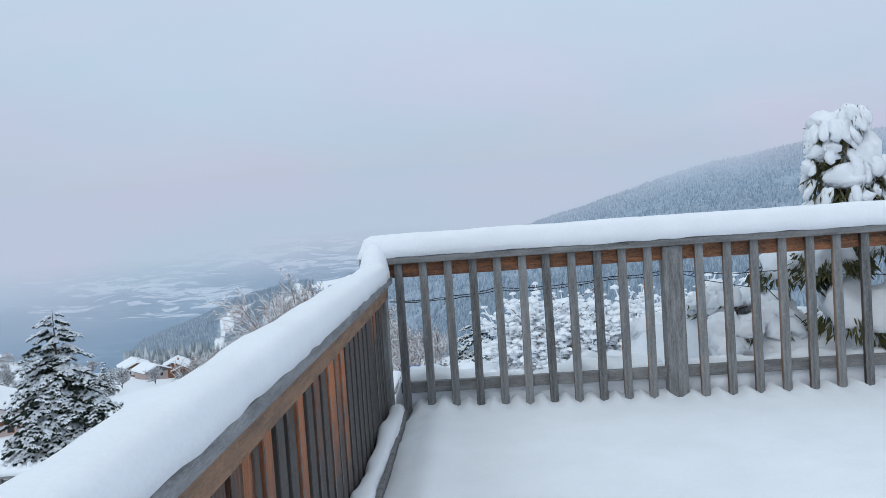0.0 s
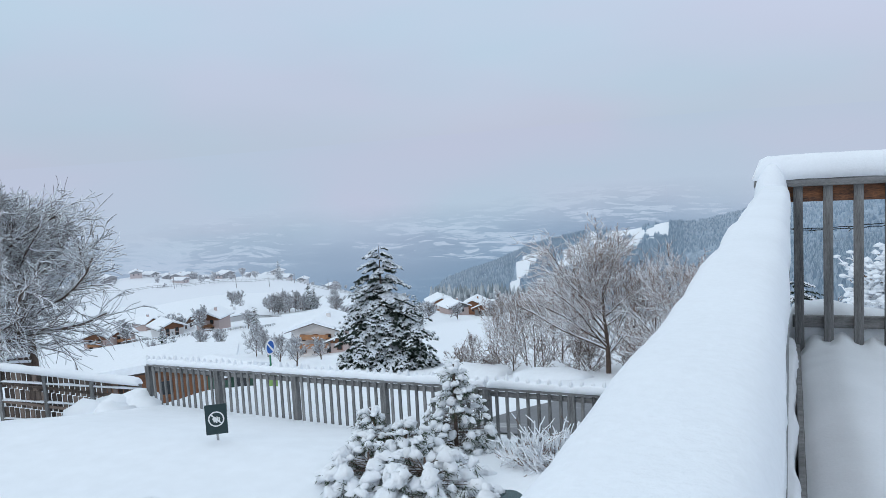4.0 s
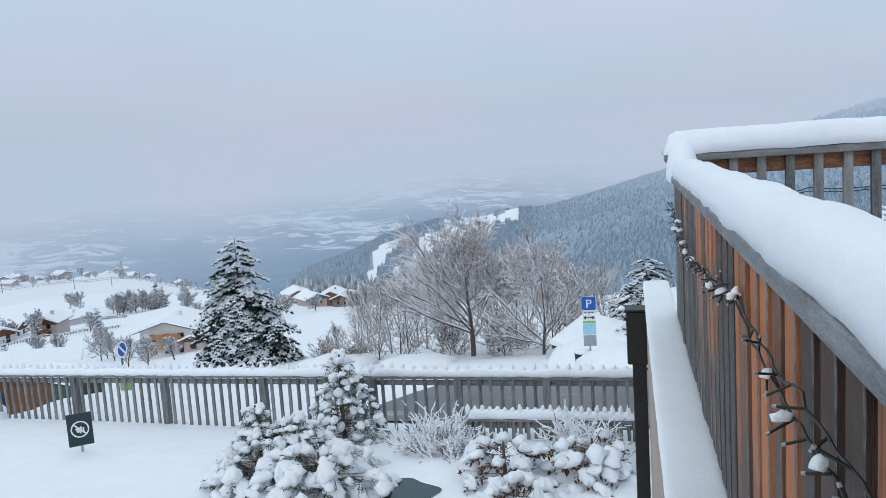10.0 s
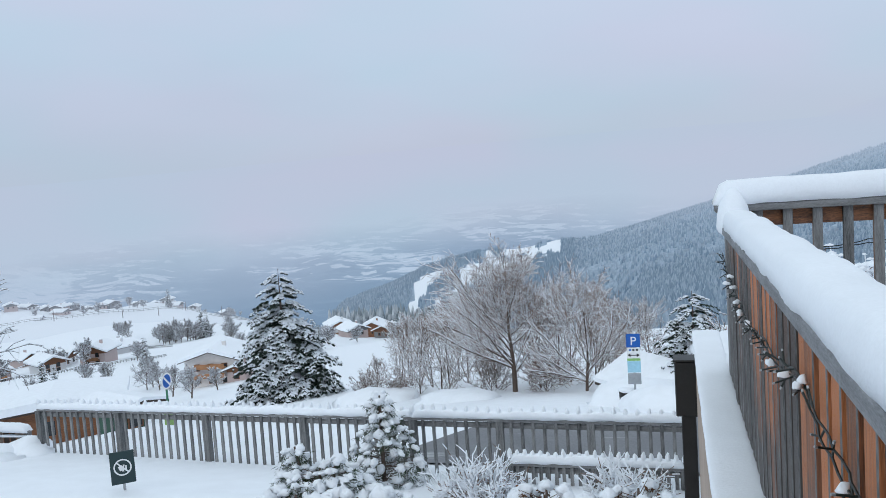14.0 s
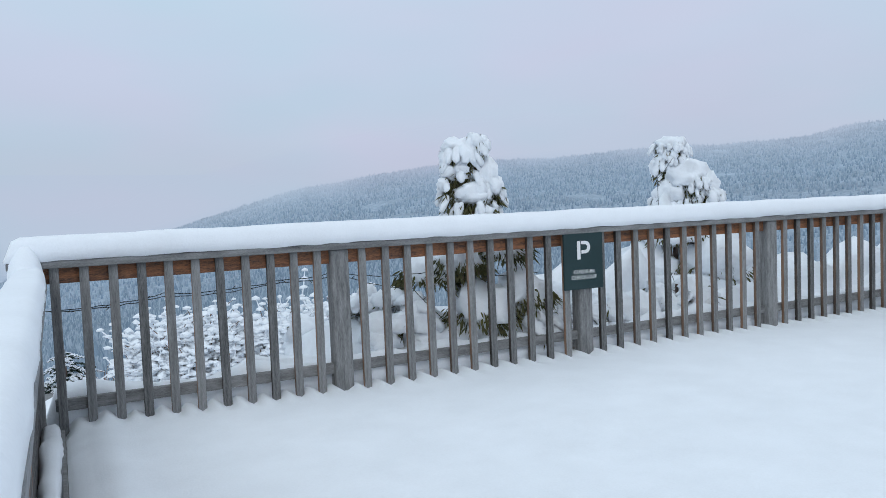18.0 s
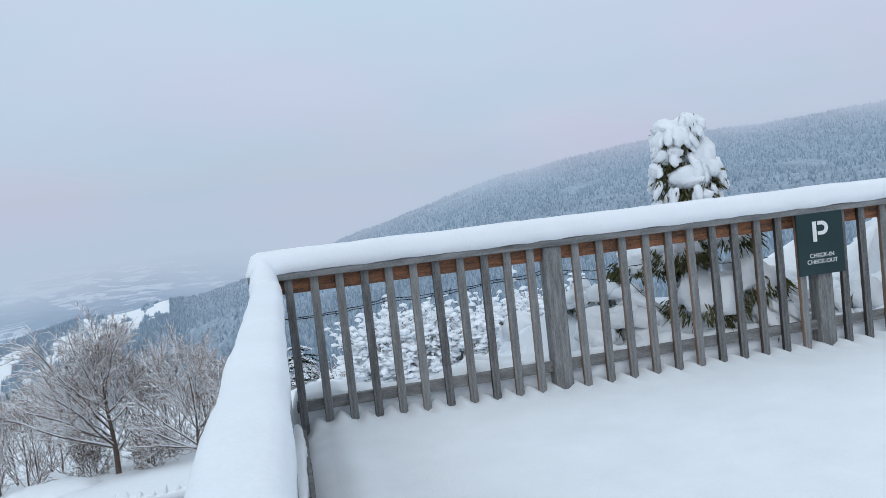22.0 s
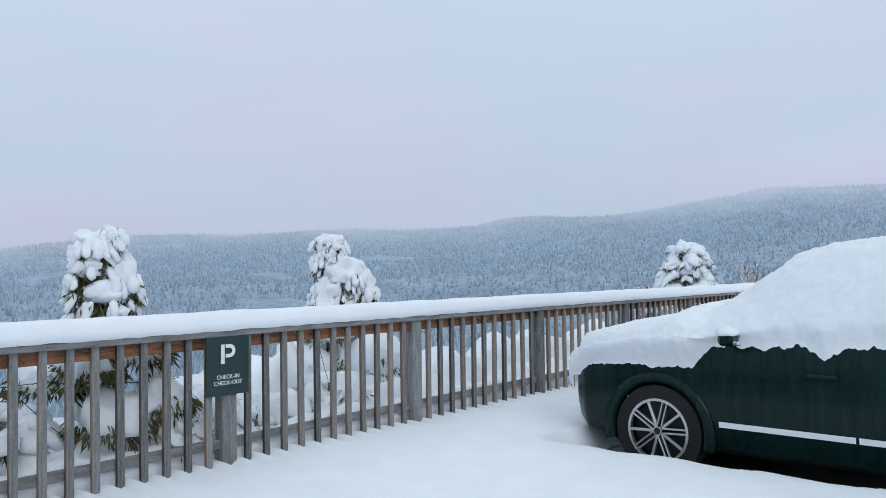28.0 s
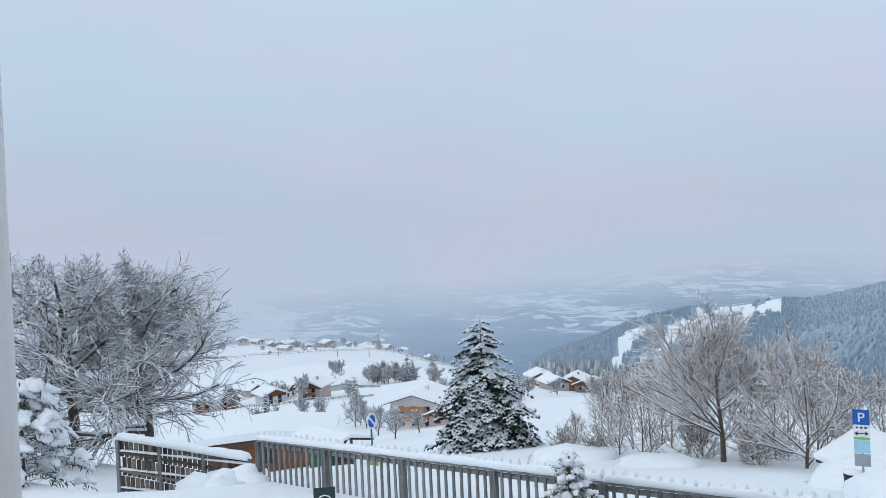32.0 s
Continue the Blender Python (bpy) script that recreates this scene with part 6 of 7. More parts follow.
for i, (az, r, w, h, t) in enumerate([(-44.4, 590, 15, 5, 40), (-43.0, 585, 16, 6, -30), (-41.9, 600, 14, 6, 20), (-43.9, 540, 18, 4, 75), (-45.6, 580, 15, 5, 0), (-39.4, 600, 16, 5, 30), (-36.2, 590, 14, 6, -20), (-35.2, 585, 17, 5, 65), (-32.2, 560, 12, 5, 10), (-41.0, 610, 13, 4, 10), (-37.6, 600, 13, 4, 50), (-47.2, 575, 15, 5, 20), (-49.5, 590, 16, 5, -20), (-42.4, 572, 14, 5, 50), (-43.5, 606, 14, 5, 10), (-44.8, 606, 13, 5, -40), (-40.2, 592, 12, 4, 15), (-36.8, 604, 13, 5, 5), (-34.4, 596, 13, 4, -15)]):
    chalet("farmhouse", "farmhouse with a white roof on the meadow's crest", az, r, w * 0.52, w * 0.62, h * 0.5, t, M_WALL if i % 3 == 0 else M_PINK if i % 3 == 1 else M_WOOD, M_WOOD, 18, 0, 2, 1)
chalet("barn", "long barn under a flat sheet of snow below the fence", -44.4, 60, 8.4, 5.0, 2.3, -8, M_BROWN, M_BROWN, 3.5, 0, 1, 1, 0.0, False)
chalet("shed", "small shed with green boards and a snowy roof", -39.2, 47, 1.6, 2.4, 1.5, 35, material("green_boards", (0.03, 0.09, 0.06), 0.6, 0.3), M_BROWN, 12, 0, 1, 1, 0.2, False)
chalet("hut", "timber hut with a thick snow roof below the road", -0.9, 29, 1.8, 1.8, 0.9, 40, M_BROWN, M_BROWN, 24, 0, 1, 1, -0.3, False)
chalet("hut", "orange timber hut with a snowy roof below the terrace", 40.0, 13.8, 1.2, 1.6, 0.8, 30, M_ORANGE, M_ORANGE, 26, 0, 1, 1, -1.6 - on_ground(40.0, 13.8)[2], False)
for i, (az, el) in enumerate([(-39.0, 0), (-43.2, 0), (-36.7, 0), (-34.9, 0), (-32.5, 0)]):
    p = on_ground(az, 480 + 12 * i)
    o = empty("utility_pole", *p)
    tagged(o, "wooden pole standing in the snowy meadow", "pole", "poles in the meadow")
    part("pole", tube([(0, 0, -1), (0, 0, 7)], [0.22, 0.16], 6), M_BARK, o)
for i, (az, r, h) in enumerate([(-38.9, 330, 10), (-39.4, 335, 9), (-36.6, 300, 10), (-35.8, 305, 11), (-35.0, 300, 10), (-34.6, 310, 9), (-32.1, 320, 9), (-41.8, 170, 6), (-40.6, 160, 7), (-38.0, 150, 8), (-37.2, 145, 6.5), (-36.4, 120, 6), (-35.2, 100, 5), (-40.5, 520, 9), (-38.5, 530, 9), (-45, 160, 5), (-31.5, 170, 7), (-37.6, 152, 5), (-33.4, 110, 4), (-42.6, 150, 4), (-36.2, 302, 9), (-35.4, 296, 8), (-41.4, 540, 8), (-31.9, 530, 8)]):
    village_tree = fan_tree("bare_tree", "frosted bare tree standing among the village meadows", on_ground(az, r), h * 0.8, h * 0.62, 300 + i, 16, 9, 6, 0.00014 * r + 0.008, 0.9, 0.12, 0.75, 0.1, FROSTED)
for i, (az, r, h) in enumerate([(-37.9, 175, 8), (-43.6, 160, 6), (-44.3, 165, 7), (-34.0, 300, 11), (-33.6, 305, 9), (-36.0, 570, 14), (-26.3, 200, 9), (-18.3, 190, 8), (-17.7, 200, 9), (-25.9, 205, 7)]):
    spruce("spruce_tree", "frosted spruce between the village houses", on_ground(az, r), h, h * 0.42, 330 + i, 11, 0.9, 3)
tree_rnd = random.Random(77)
for az0, az1, r0, r1, count in ((-52, -26, 545, 650, 46), (-37.6, -33.6, 295, 330, 18), (-47, -37, 175, 235, 6), (-24, -14, 250, 330, 14), (-33, -25, 180, 300, 8)):
    for _ in range(count):
        p = on_ground(tree_rnd.uniform(az0, az1), tree_rnd.uniform(r0, r1), -0.2)
        k = tree_rnd.uniform(0.45, 0.85) if r0 > 500 else tree_rnd.uniform(0.6, 1.05)
        copy_thing(village_tree, pose(*p, 0, 0, tree_rnd.uniform(0, 360)) @ Matrix.Diagonal((k * 1.1, k * 1.1, k, 1)))


def meadow_fence(az0, az1, r, height, seed):
    """Posts and rails of a field fence with a line of snow, far off."""
    w, white = Geo(), Geo()
    pts = [Vector(on_ground(az0 + (az1 - az0) * i / 60, r + 6 * noise.noise(Vector((i * 0.08, seed, 0))))) for i in range(61)]
    for a, b in zip(pts, pts[1:]):
        up = Vector((0, 0, height))
        w.prism(a, a + up, 0.07, 0.07, 4)
        for f in (0.45, 0.9):
            w.prism(a + up * f, b + up * f, 0.00012 * r + 0.03, 0.00012 * r + 0.03, 4)
        white.prism(a + up * 1.05, b + up * 1.05, 0.08, 0.08, 4)
    f = empty("field_fence")
    tagged(f, "wooden field fence crossing the snowy meadow", "fence", "field fences")
    tagged(w.part("railwork", M_WOOD, f), kind="stuff")
    tagged(white.part("rail_snow", M_SNOW, f), kind="stuff")


for i, (az0, az1, r, h) in enumerate([(-50, -31, 520, 2.0), (-47, -36.5, 196, 0.6), (-48, -37, 120, 0.4), (-40, -36, 252, 1.0), (-24, -14, 345, 1.4), (-33, -30, 540, 1.8)]):
    meadow_fence(az0, az1, r, h, i)


def garden_shed():
    """A low shed whose snowy roof shows past the foot of the terrace railing."""
    x, y = 0.5, 4.1
    g = ground_z(x, y)
    b = empty("garden_shed", x, y, g)
    tagged(b, "low timber shed under a thick sheet of snow", "shed")
    top = -0.86 - g
    part("wall", box((-0.6, -0.8, -0.3), (0.6, 0.8, top), 0.01), M_WOOD, b)
    part("roof", box((-0.72, -0.95, top), (0.72, 0.95, top + 0.04), 0.005), M_WOOD_H, b)
    white = Geo()
    add_pad(white, (0, 0, top + 0.03), 0.80, 1.02, 0.13, 4, 3, 0.12, 0, 0.1)
    white.part("roof_snow", M_SNOW, b, "", True)


garden_shed()

for i, (az, r, w, h) in enumerate([(-3.4, 25, 1.9, 0.8), (-1.6, 22, 1.5, 0.8), (-22.4, 38, 2.4, 0.7), (-16.5, 33, 2.0, 0.5)]):
    x, y, z = on_ground(az, r)
    bank = Geo()
    add_pad(bank, (0, 0, -0.1), w, w * 0.8, h, 40 + i, 3, 0.3)
    o = bank.part("snow_bank", M_SNOW, None, "", True)
    o.location = (x, y, z)
    tagged(o, "rounded bank of cleared snow beside the road", "snow bank", "snow banks by the road")


# ---- cars ----
M_PAINT = material("dark_green_car_paint", (0.002, 0.0125, 0.012), 0.2, 0.35, 5.0, 0.0, 40.0, stretch=(4, 4, 0.35), second=(0.004, 0.021, 0.02))
M_BLACK = material("black_car_paint", (0.004, 0.004, 0.005), 0.4, 0.15, 2.0, 0.0, 30.0)
for m in (M_PAINT, M_BLACK):
    m.node_tree.nodes["Principled BSDF"].inputs["Specular IOR Level"].default_value = 0.18
M_TRIM = material("black_plastic", (0.012, 0.013, 0.014), 0.6, 0.2, 20.0, 0.2, 120.0)
M_TYRE = material("tyre_rubber", (0.012, 0.012, 0.012), 0.85, 0.3, 30.0, 0.5, 120.0)
M_ALLOY = material("silver_alloy", (0.55, 0.56, 0.58), 0.3, 0.1, 8.0, 0.05, 60.0, metal=0.9)
M_CHROME = material("chrome_strip", (0.72, 0.74, 0.76), 0.15, 0.05, 8.0, 0.0, 60.0, metal=1.0)
M_GLASS = material("tinted_car_glass", (0.006, 0.042, 0.042), 0.08, 0.35, 2.0, 0.0, 10.0)
M_GLASS.node_tree.nodes["Principled BSDF"].inputs["Specular IOR Level"].default_value = 0.3
M_LAMP = material("red_lamp_glass", (0.50, 0.015, 0.012), 0.15, 0.25, 12.0, 0.1, 60.0, coat=0.6, second=(0.65, 0.05, 0.03))

TOP_X = [-2.22, -2.16, -2.05, -1.9, -1.7, -1.3, -0.8, -0.3, 0.1, 0.35, 0.95, 1.25, 1.6, 1.95, 2.12, 2.2]
TOP_Z = [0.88, 1.02, 1.22, 1.44, 1.58, 1.66, 1.70, 1.70, 1.66, 1.58, 1.14, 1.06, 1.02, 0.94, 0.82, 0.66]
LOW_X = [-2.22, -2.0, -1.5, -1.0, 1.0, 1.6, 2.0, 2.2]
LOW_Z = [0.46, 0.40, 0.30, 0.27, 0.27, 0.30, 0.28, 0.40]
WID_X = [-2.22, -2.1, -1.8, -1.2, 0.0, 1.2, 1.7, 2.0, 2.12, 2.2]
WID_Y = [0.66, 0.80, 0.885, 0.905, 0.905, 0.905, 0.88, 0.79, 0.70, 0.55]
WHEELS = (1.302, -1.302)


def car_point(x, v, grow_out=0.0):
    """A point of the left half of the body: v from 0 at the sill to 1 at the crown."""
    top, lo, w = (float(np.interp(x, a, b)) for a, b in ((TOP_X, TOP_Z), (LOW_X, LOW_Z), (WID_X, WID_Y)))
    belt = min(1.055 - 0.04 * x, top - 0.05)
    glass = min(1.0, max(0.0, (top - 1.06) / 0.4))
    edge = w * (0.90 - 0.13 * glass)
    zs = [lo, lo + 0.12, 0.62, 0.82 if belt > 0.9 else belt - 0.1, belt, top - 0.10 - 0.0 * glass, top - 0.025, top]
    ys = [w * 0.93, w * 0.985, w, w * 0.99, w * 0.965, edge, edge * 0.86, 0.0]
    zs[2] = min(zs[2], belt - 0.2)
    zs[5] = max(zs[5], belt + 0.01)
    vs = [0, 0.1, 0.24, 0.36, 0.46, 0.78, 0.87, 1.0]
    return Vector((x, float(np.interp(v, vs, ys)) + grow_out * (1 - max(0, v - 0.6) / 0.4), float(np.interp(v, vs, zs)) + grow_out * max(0.0, (v - 0.46) / 0.54)))


def car_shell():
    """The painted body, open at the wheels."""
    bm = bmesh.new()
    xs = sorted(set([round(x, 3) for x in np.linspace(-2.22, 2.2, 111)]))
    vs = [0, 0.05, 0.1, 0.16, 0.2, 0.24, 0.28, 0.32, 0.36, 0.41, 0.46, 0.54, 0.62, 0.70, 0.78, 0.825, 0.87, 0.93, 1.0]
    for sy in (1, -1):
        grid = []
        for x in xs:
            row = []
            for v in vs:
                p = car_point(x, v)
                for wx in WHEELS:
                    dx, dz = p.x - wx, p.z - 0.345
                    rr = math.hypot(dx, dz)
                    if 0.30 < rr < 0.40 and p.y > 0.4:
                        p.x, p.z = wx + dx / rr * 0.40, 0.345 + dz / rr * 0.40
                row.append(bm.verts.new((p.x, p.y * sy, p.z)))
            grid.append(row)
        for i in range(len(xs) - 1):
            for k in range(len(vs) - 1):
                q = [grid[i][k], grid[i + 1][k], grid[i + 1][k + 1], grid[i][k + 1]]
                c = sum((v.co for v in q), Vector()) / 4
                if any(math.hypot(c.x - wx, c.z - 0.345) < 0.392 for wx in WHEELS) and abs(c.y) > 0.4:
                    continue
                bm.faces.new(q if sy < 0 else q[::-1])
        for end in (0, -1):
            row = grid[end]
            try:
                bm.faces.new([v for v in row])
            except ValueError:
                pass
    bmesh.ops.remove_doubles(bm, verts=bm.verts, dist=0.002)
    bmesh.ops.recalc_face_normals(bm, faces=bm.faces)
    return bm


def side_strip(x0, x1, v0, v1, out, n=24):
    """A strip that follows the left flank between two heights."""
    bm = bmesh.new()
    rows = [[], [], [], []]
    for i in range(n + 1):
        x = x0 + (x1 - x0) * i / n
        a, b = car_point(x, v0), car_point(x, v1)
        for row, p, o in zip(rows, (a, a, b, b), (-0.01, out, out, -0.01)):
            row.append(bm.verts.new((p.x, p.y + o, p.z)))
    for r0, r1 in zip(rows, rows[1:] + rows[:1]):
        for i in range(n):
            bm.faces.new((r0[i], r0[i + 1], r1[i + 1], r1[i]))
    for i in (0, n):
        bm.faces.new([r[i] for r in rows])
    bmesh.ops.recalc_face_normals(bm, faces=bm.faces)
    return bm


def alloy_wheel(parent, x, y, mat_face):
    """A wheel in five pairs of spokes; the outer side looks along +y."""
    w = empty("wheel")
    w.parent = parent
    sy = 1 if y > 0 else -1
    w.matrix_basis = pose(x, y, 0.345, 0, 0, 0 if sy > 0 else 180)
    part("tyre", disc(0.345, -0.20, 0.0, 48, 0.245), M_TYRE, w)
    part("rim", disc(0.246, -0.03, 0.006, 48, 0.226), M_ALLOY, w)
    part("brake_disc", disc(0.225, -0.12, -0.08, 40), M_TRIM, w)
    for k in range(10):
        a = 2 * math.pi * k / 10 + 0.05
        bm = bmesh.new()
        if k % 2:
            for o in (-0.017, 0.017):
                add_box(bm, (0.03, -0.03, o - 0.0065), (0.23, 0.0, o + 0.0065), 0.003)
        else:
            add_box(bm, (0.03, -0.03, -0.011), (0.23, -0.004, 0.011), 0.003)
        o = part("spoke", bm, M_ALLOY, w)
        o.rotation_euler = (0, a, 0)
    part("hub_cap", disc(0.036, -0.02, 0.008, 24), M_TRIM, w)
    part("hub_ring", disc(0.036, 0.004, 0.0095, 24, 0.027), M_ALLOY, w)
    return w


def car(name, label, x, y, z, rz, paint, seed, detail=True):
    c = empty(name, x, y, z, rz)
    tagged(c, label, "car", "parked cars")
    body = part("body", car_shell(), paint, c, "", True)
    part("underbody", box((-1.8, -0.72, 0.20), (1.8, 0.72, 0.42), 0.03), M_TRIM, c)
    for wx in WHEELS:
        for sy in (1, -1):
            alloy_wheel(c, wx, 0.895 * sy, M_ALLOY)
            n, bm = 26, bmesh.new()
            rows = [[], [], [], []]
            for i in range(n + 1):
                a = radians(-14 + 208 * i / n)
                for row, (r, o) in zip(rows, ((0.375, 0.80), (0.375, 0.917), (0.445, 0.915), (0.445, 0.86))):
                    row.append(bm.verts.new((wx + r * math.cos(a), o * sy, 0.345 + r * math.sin(a))))
            for r0, r1 in zip(rows, rows[1:]):
                for i in range(n):
                    bm.faces.new((r0[i], r0[i + 1], r1[i + 1], r1[i]))
            bmesh.ops.recalc_face_normals(bm, faces=bm.faces)
            part("wheel_arch", bm, M_TRIM if paint is M_BLACK else paint, c, "", True)
            part("arch_liner", box((wx - 0.40, 0.55 * sy, 0.30), (wx + 0.40, 0.60 * sy, 0.80)), M_TRIM, c)
    if detail:
        part("sill", side_strip(-0.86, 0.86, 0.0, 0.13, 0.012), paint, c)
        for x0, x1 in ((-0.08, 0.82), (-0.80, -0.10)):
            part("chrome_strip", side_strip(x0, x1, 0.125, 0.15, 0.016), M_CHROME, c)
        for xx in (0.86, -0.09, -1.02):
            part("door_gap", side_strip(xx - 0.004, xx + 0.004, 0.06, 0.47, 0.0015, 2), M_TRIM, c, "thin dark gap between the doors")
        part("crease", side_strip(-1.75, 1.5, 0.345, 0.352, 0.004), paint, c)
        for xx in (0.12, -0.82):
            p = car_point(xx, 0.37)
            part("door_handle", box((xx - 0.10, p.y - 0.01, p.z - 0.015), (xx + 0.10, p.y + 0.03, p.z + 0.018), 0.008), paint, c)
        for x0, x1 in ((-1.02, -0.46), (-1.47, -1.07)):
            part("window", side_strip(x0, x1, 0.475, 0.76, 0.006, 10), M_GLASS, c)
        part("window_trim", side_strip(-1.50, -0.44, 0.462, 0.478, 0.012), M_CHROME, c)
        part("window_trim", side_strip(-1.44, -0.44, 0.758, 0.772, 0.012), M_CHROME, c)
        part("window_pillar", side_strip(-1.07, -1.02, 0.475, 0.765, 0.009, 3), M_TRIM, c)
        m = part("mirror", box((0.65, 0.92, 1.03), (0.76, 1.07, 1.12), 0.025), paint, c)
        cap = Geo()
        add_pad(cap, (0.705, 0.99, 1.115), 0.075, 0.10, 0.05, 4, 2, 0.4)
        cap.part("snow_cap", M_SNOW_ROUGH, m, "", True)
        part("mirror_repeater", box((0.60, 1.02, 1.04), (0.64, 1.09, 1.07), 0.006), M_CHROME, m)
        lamp = bmesh.new()
        bmesh.ops.create_icosphere(lamp, subdivisions=3, radius=1.0, matrix=Matrix.Translation((-1.925, 0.785, 1.01)) @ Matrix.Rotation(radians(-20), 4, "Z") @ Matrix.Diagonal((0.20, 0.10, 0.09, 1)))
        part("tail_lamp", lamp, M_LAMP, c, "red tail lamp dusted with snow", True)
        part("reflector", box((-2.17, 0.66, 0.52), (-2.12, 0.76, 0.55), 0.004), M_LAMP, c)
        part("bumper", side_strip(-2.16, -1.72, 0.0, 0.10, 0.012, 10), paint, c)
    # snow over bonnet, windscreen, roof and tail
    rnd = random.Random(seed)
    xs = list(np.linspace(-2.2, 2.2, 240 if detail else 90))
    vs = [0.40 + 0.6 * k / 42 for k in range(43)]
    def bare(x, z):
        """Above zero where snow lies, below where it has slid off the side windows."""
        e = 0.05 * noise.noise(Vector((x * 9, z * 9, seed))) + 0.02 * noise.noise(Vector((x * 27, z * 27, seed)))
        d = max(-1.47 + 0.4 * max(0, z - 1.25) + 0.5 * e - x, x - (-0.56 + e - 0.35 * (z - 1.2)), 1.02 - z, z - (1.585 - 0.5 * max(0, -1.1 - x) + 0.6 * e))
        patch = 0.15 + 0.6 * e - max(abs(x + 1.17) * 0.72, abs(z - 1.24) * 1.2) + 0.10 * noise.noise(Vector((x * 5.5, z * 7, 4.0))) + 0.05 * noise.noise(Vector((x * 19, z * 21, 6.0)))
        return max(d, patch)

    for sy in (1, -1):
        verts, faces, keep = [], [], []
        holed = detail and sy > 0
        for x in xs:
            bonnet = smooth((x - 0.85) / 0.2)
            for k, v in enumerate(vs):
                low = 0.455 + 0.02 * noise.noise(Vector((x * 3, seed, 0))) + 0.016 * noise.noise(Vector((x * 13, seed, 2))) + 0.01 * noise.noise(Vector((x * 34, seed, 3)))
                low -= 0.035 * math.exp(-((x - 0.1) / 0.09) ** 2)
                low -= 0.09 * bonnet
                if holed:
                    rag = noise.noise(Vector((x * 6, seed, 5))) * 0.6 + noise.noise(Vector((x * 19, seed, 6))) * 0.5 + noise.noise(Vector((x * 45, seed, 7))) * 0.2
                    low -= (0.15 + 0.08 * rag) * smooth((-1.40 - x + 0.05 * rag) / 0.12) * smooth((x + 1.92) / 0.16)
                low = max(low, 0.20)
                vv = low + (1 - low) * (v - vs[0]) / (1 - vs[0])
                thick = (0.11 + 0.05 * bonnet + 0.05 * math.exp(-((x - 1.08) / 0.22) ** 2)) * smooth((vv - low) / 0.09) + 0.006
                thick *= 0.75 if abs(x) > 2.0 else 1.0
                p = car_point(x, vv, 0.0)
                if holed:
                    b = bare(x, p.z)
                    keep.append(b)
                    thick = 0.004 + (thick - 0.004) * smooth(b / 0.07 + 0.25)
                else:
                    keep.append(1.0)
                up = Vector((0, 0, 1)) * thick * (0.35 + 0.65 * smooth((vv - 0.5) / 0.3))
                side = Vector((0, 1, 0)) * thick * (1 - smooth((vv - 0.62) / 0.3)) * 0.75
                q = p + up + side
                q += Vector((0.3, 0.6, 0.6)) * 0.016 * noise.noise(q * 6 + Vector((seed, 0, 0))) * min(1.0, thick / 0.05)
                g = noise.noise(q * 22 + Vector((0, seed, 0))) + 0.8 * noise.noise(q * 42 + Vector((0, seed, 3)))
                q += Vector((0, 0.6, 1)) * 0.009 * g * min(1.0, thick / 0.03)
                if x > 2.1:
                    q.x += 0.05
                verts.append((q.x, q.y * sy, q.z))
        n = len(vs)
        cut = {}

        def crossing(a, b):
            key = (min(a, b), max(a, b))
            if key not in cut:
                f = keep[a] / (keep[a] - keep[b])
                cut[key] = len(verts)
                verts.append(tuple(u + (w - u) * f for u, w in zip(verts[a], verts[b])))
            return cut[key]

        for i in range(len(xs) - 1):
            for k in range(n - 1):
                a = i * n + k
                quad = (a, a + 1, a + n + 1, a + n) if sy < 0 else (a, a + n, a + n + 1, a + 1)
                poly = []
                for u, w in zip(quad, quad[1:] + quad[:1]):
                    if keep[u] > 0:
                        poly.append(u)
                    if (keep[u] > 0) != (keep[w] > 0):
                        poly.append(crossing(u, w))
                if len(poly) > 2:
                    faces.append(tuple(poly))
        mesh_part("snow_cover", verts, faces, M_SNOW_ROUGH, c, "thick uneven snow over the car", True)
    if detail:
        # crumbs of snow thrown down behind the rear wheel and stuck to the doors
        w = Geo()
        for i in range(26):
            add_pad(w, (-1.62 - rnd.random() * 0.75, 0.72 + rnd.random() * 0.45, 0.03 + 0.02 * rnd.random()), *(3 * [rnd.uniform(0.02, 0.055)]), 60 + i, 2, 0.6)
        tagged(w.part("snow_crumb", M_SNOW_ROUGH, c, "crumbs of snow fallen behind the rear wheel", True), kind="stuff")
        w = Geo()
        for i in range(7):
            add_pad(w, (-2.13 + 0.015 * i, 0.62 + 0.03 * i, 0.66 - 0.035 * i), 0.05, 0.05, 0.05, i, 2, 0.5, 0, 1.0)
        w.part("snow_patch", M_SNOW_ROUGH, c, "snow caught on the bumper", True)
    return c


car("parked_car", "dark green estate car half buried under thick snow", *CAR, M_PAINT, 3)
car("parked_car", "black car behind it almost covered by snow", 9.55, -3.98, -0.2, 89.5, M_BLACK, 8, True)

# bare wet ground where the snow did not fall, under and behind the car
pv, pf = [], []
for i in range(25):
    for k in range(9):
        u, v = -3.2 + 5.3 * i / 24, -0.95 + 2.3 * k / 8
        e = 0.16 * noise.noise(Vector((u * 3, v * 3, 1)))
        q = pose(*CAR[:2], 0, 0, 0, CAR[3]) @ Vector((u + e, v + e, 0))
        pv.append((q.x, q.y, -0.185 + 0.01 * noise.noise(q * 5)))
for i in range(24):
    for k in range(8):
        a = i * 9 + k
        pf.append((a, a + 9, a + 10, a + 1))
tagged(mesh_part("bare_ground", pv, pf, M_ASPHALT, None, "", True), "dark bare asphalt sheltered under the car", "ground", kind="structure")


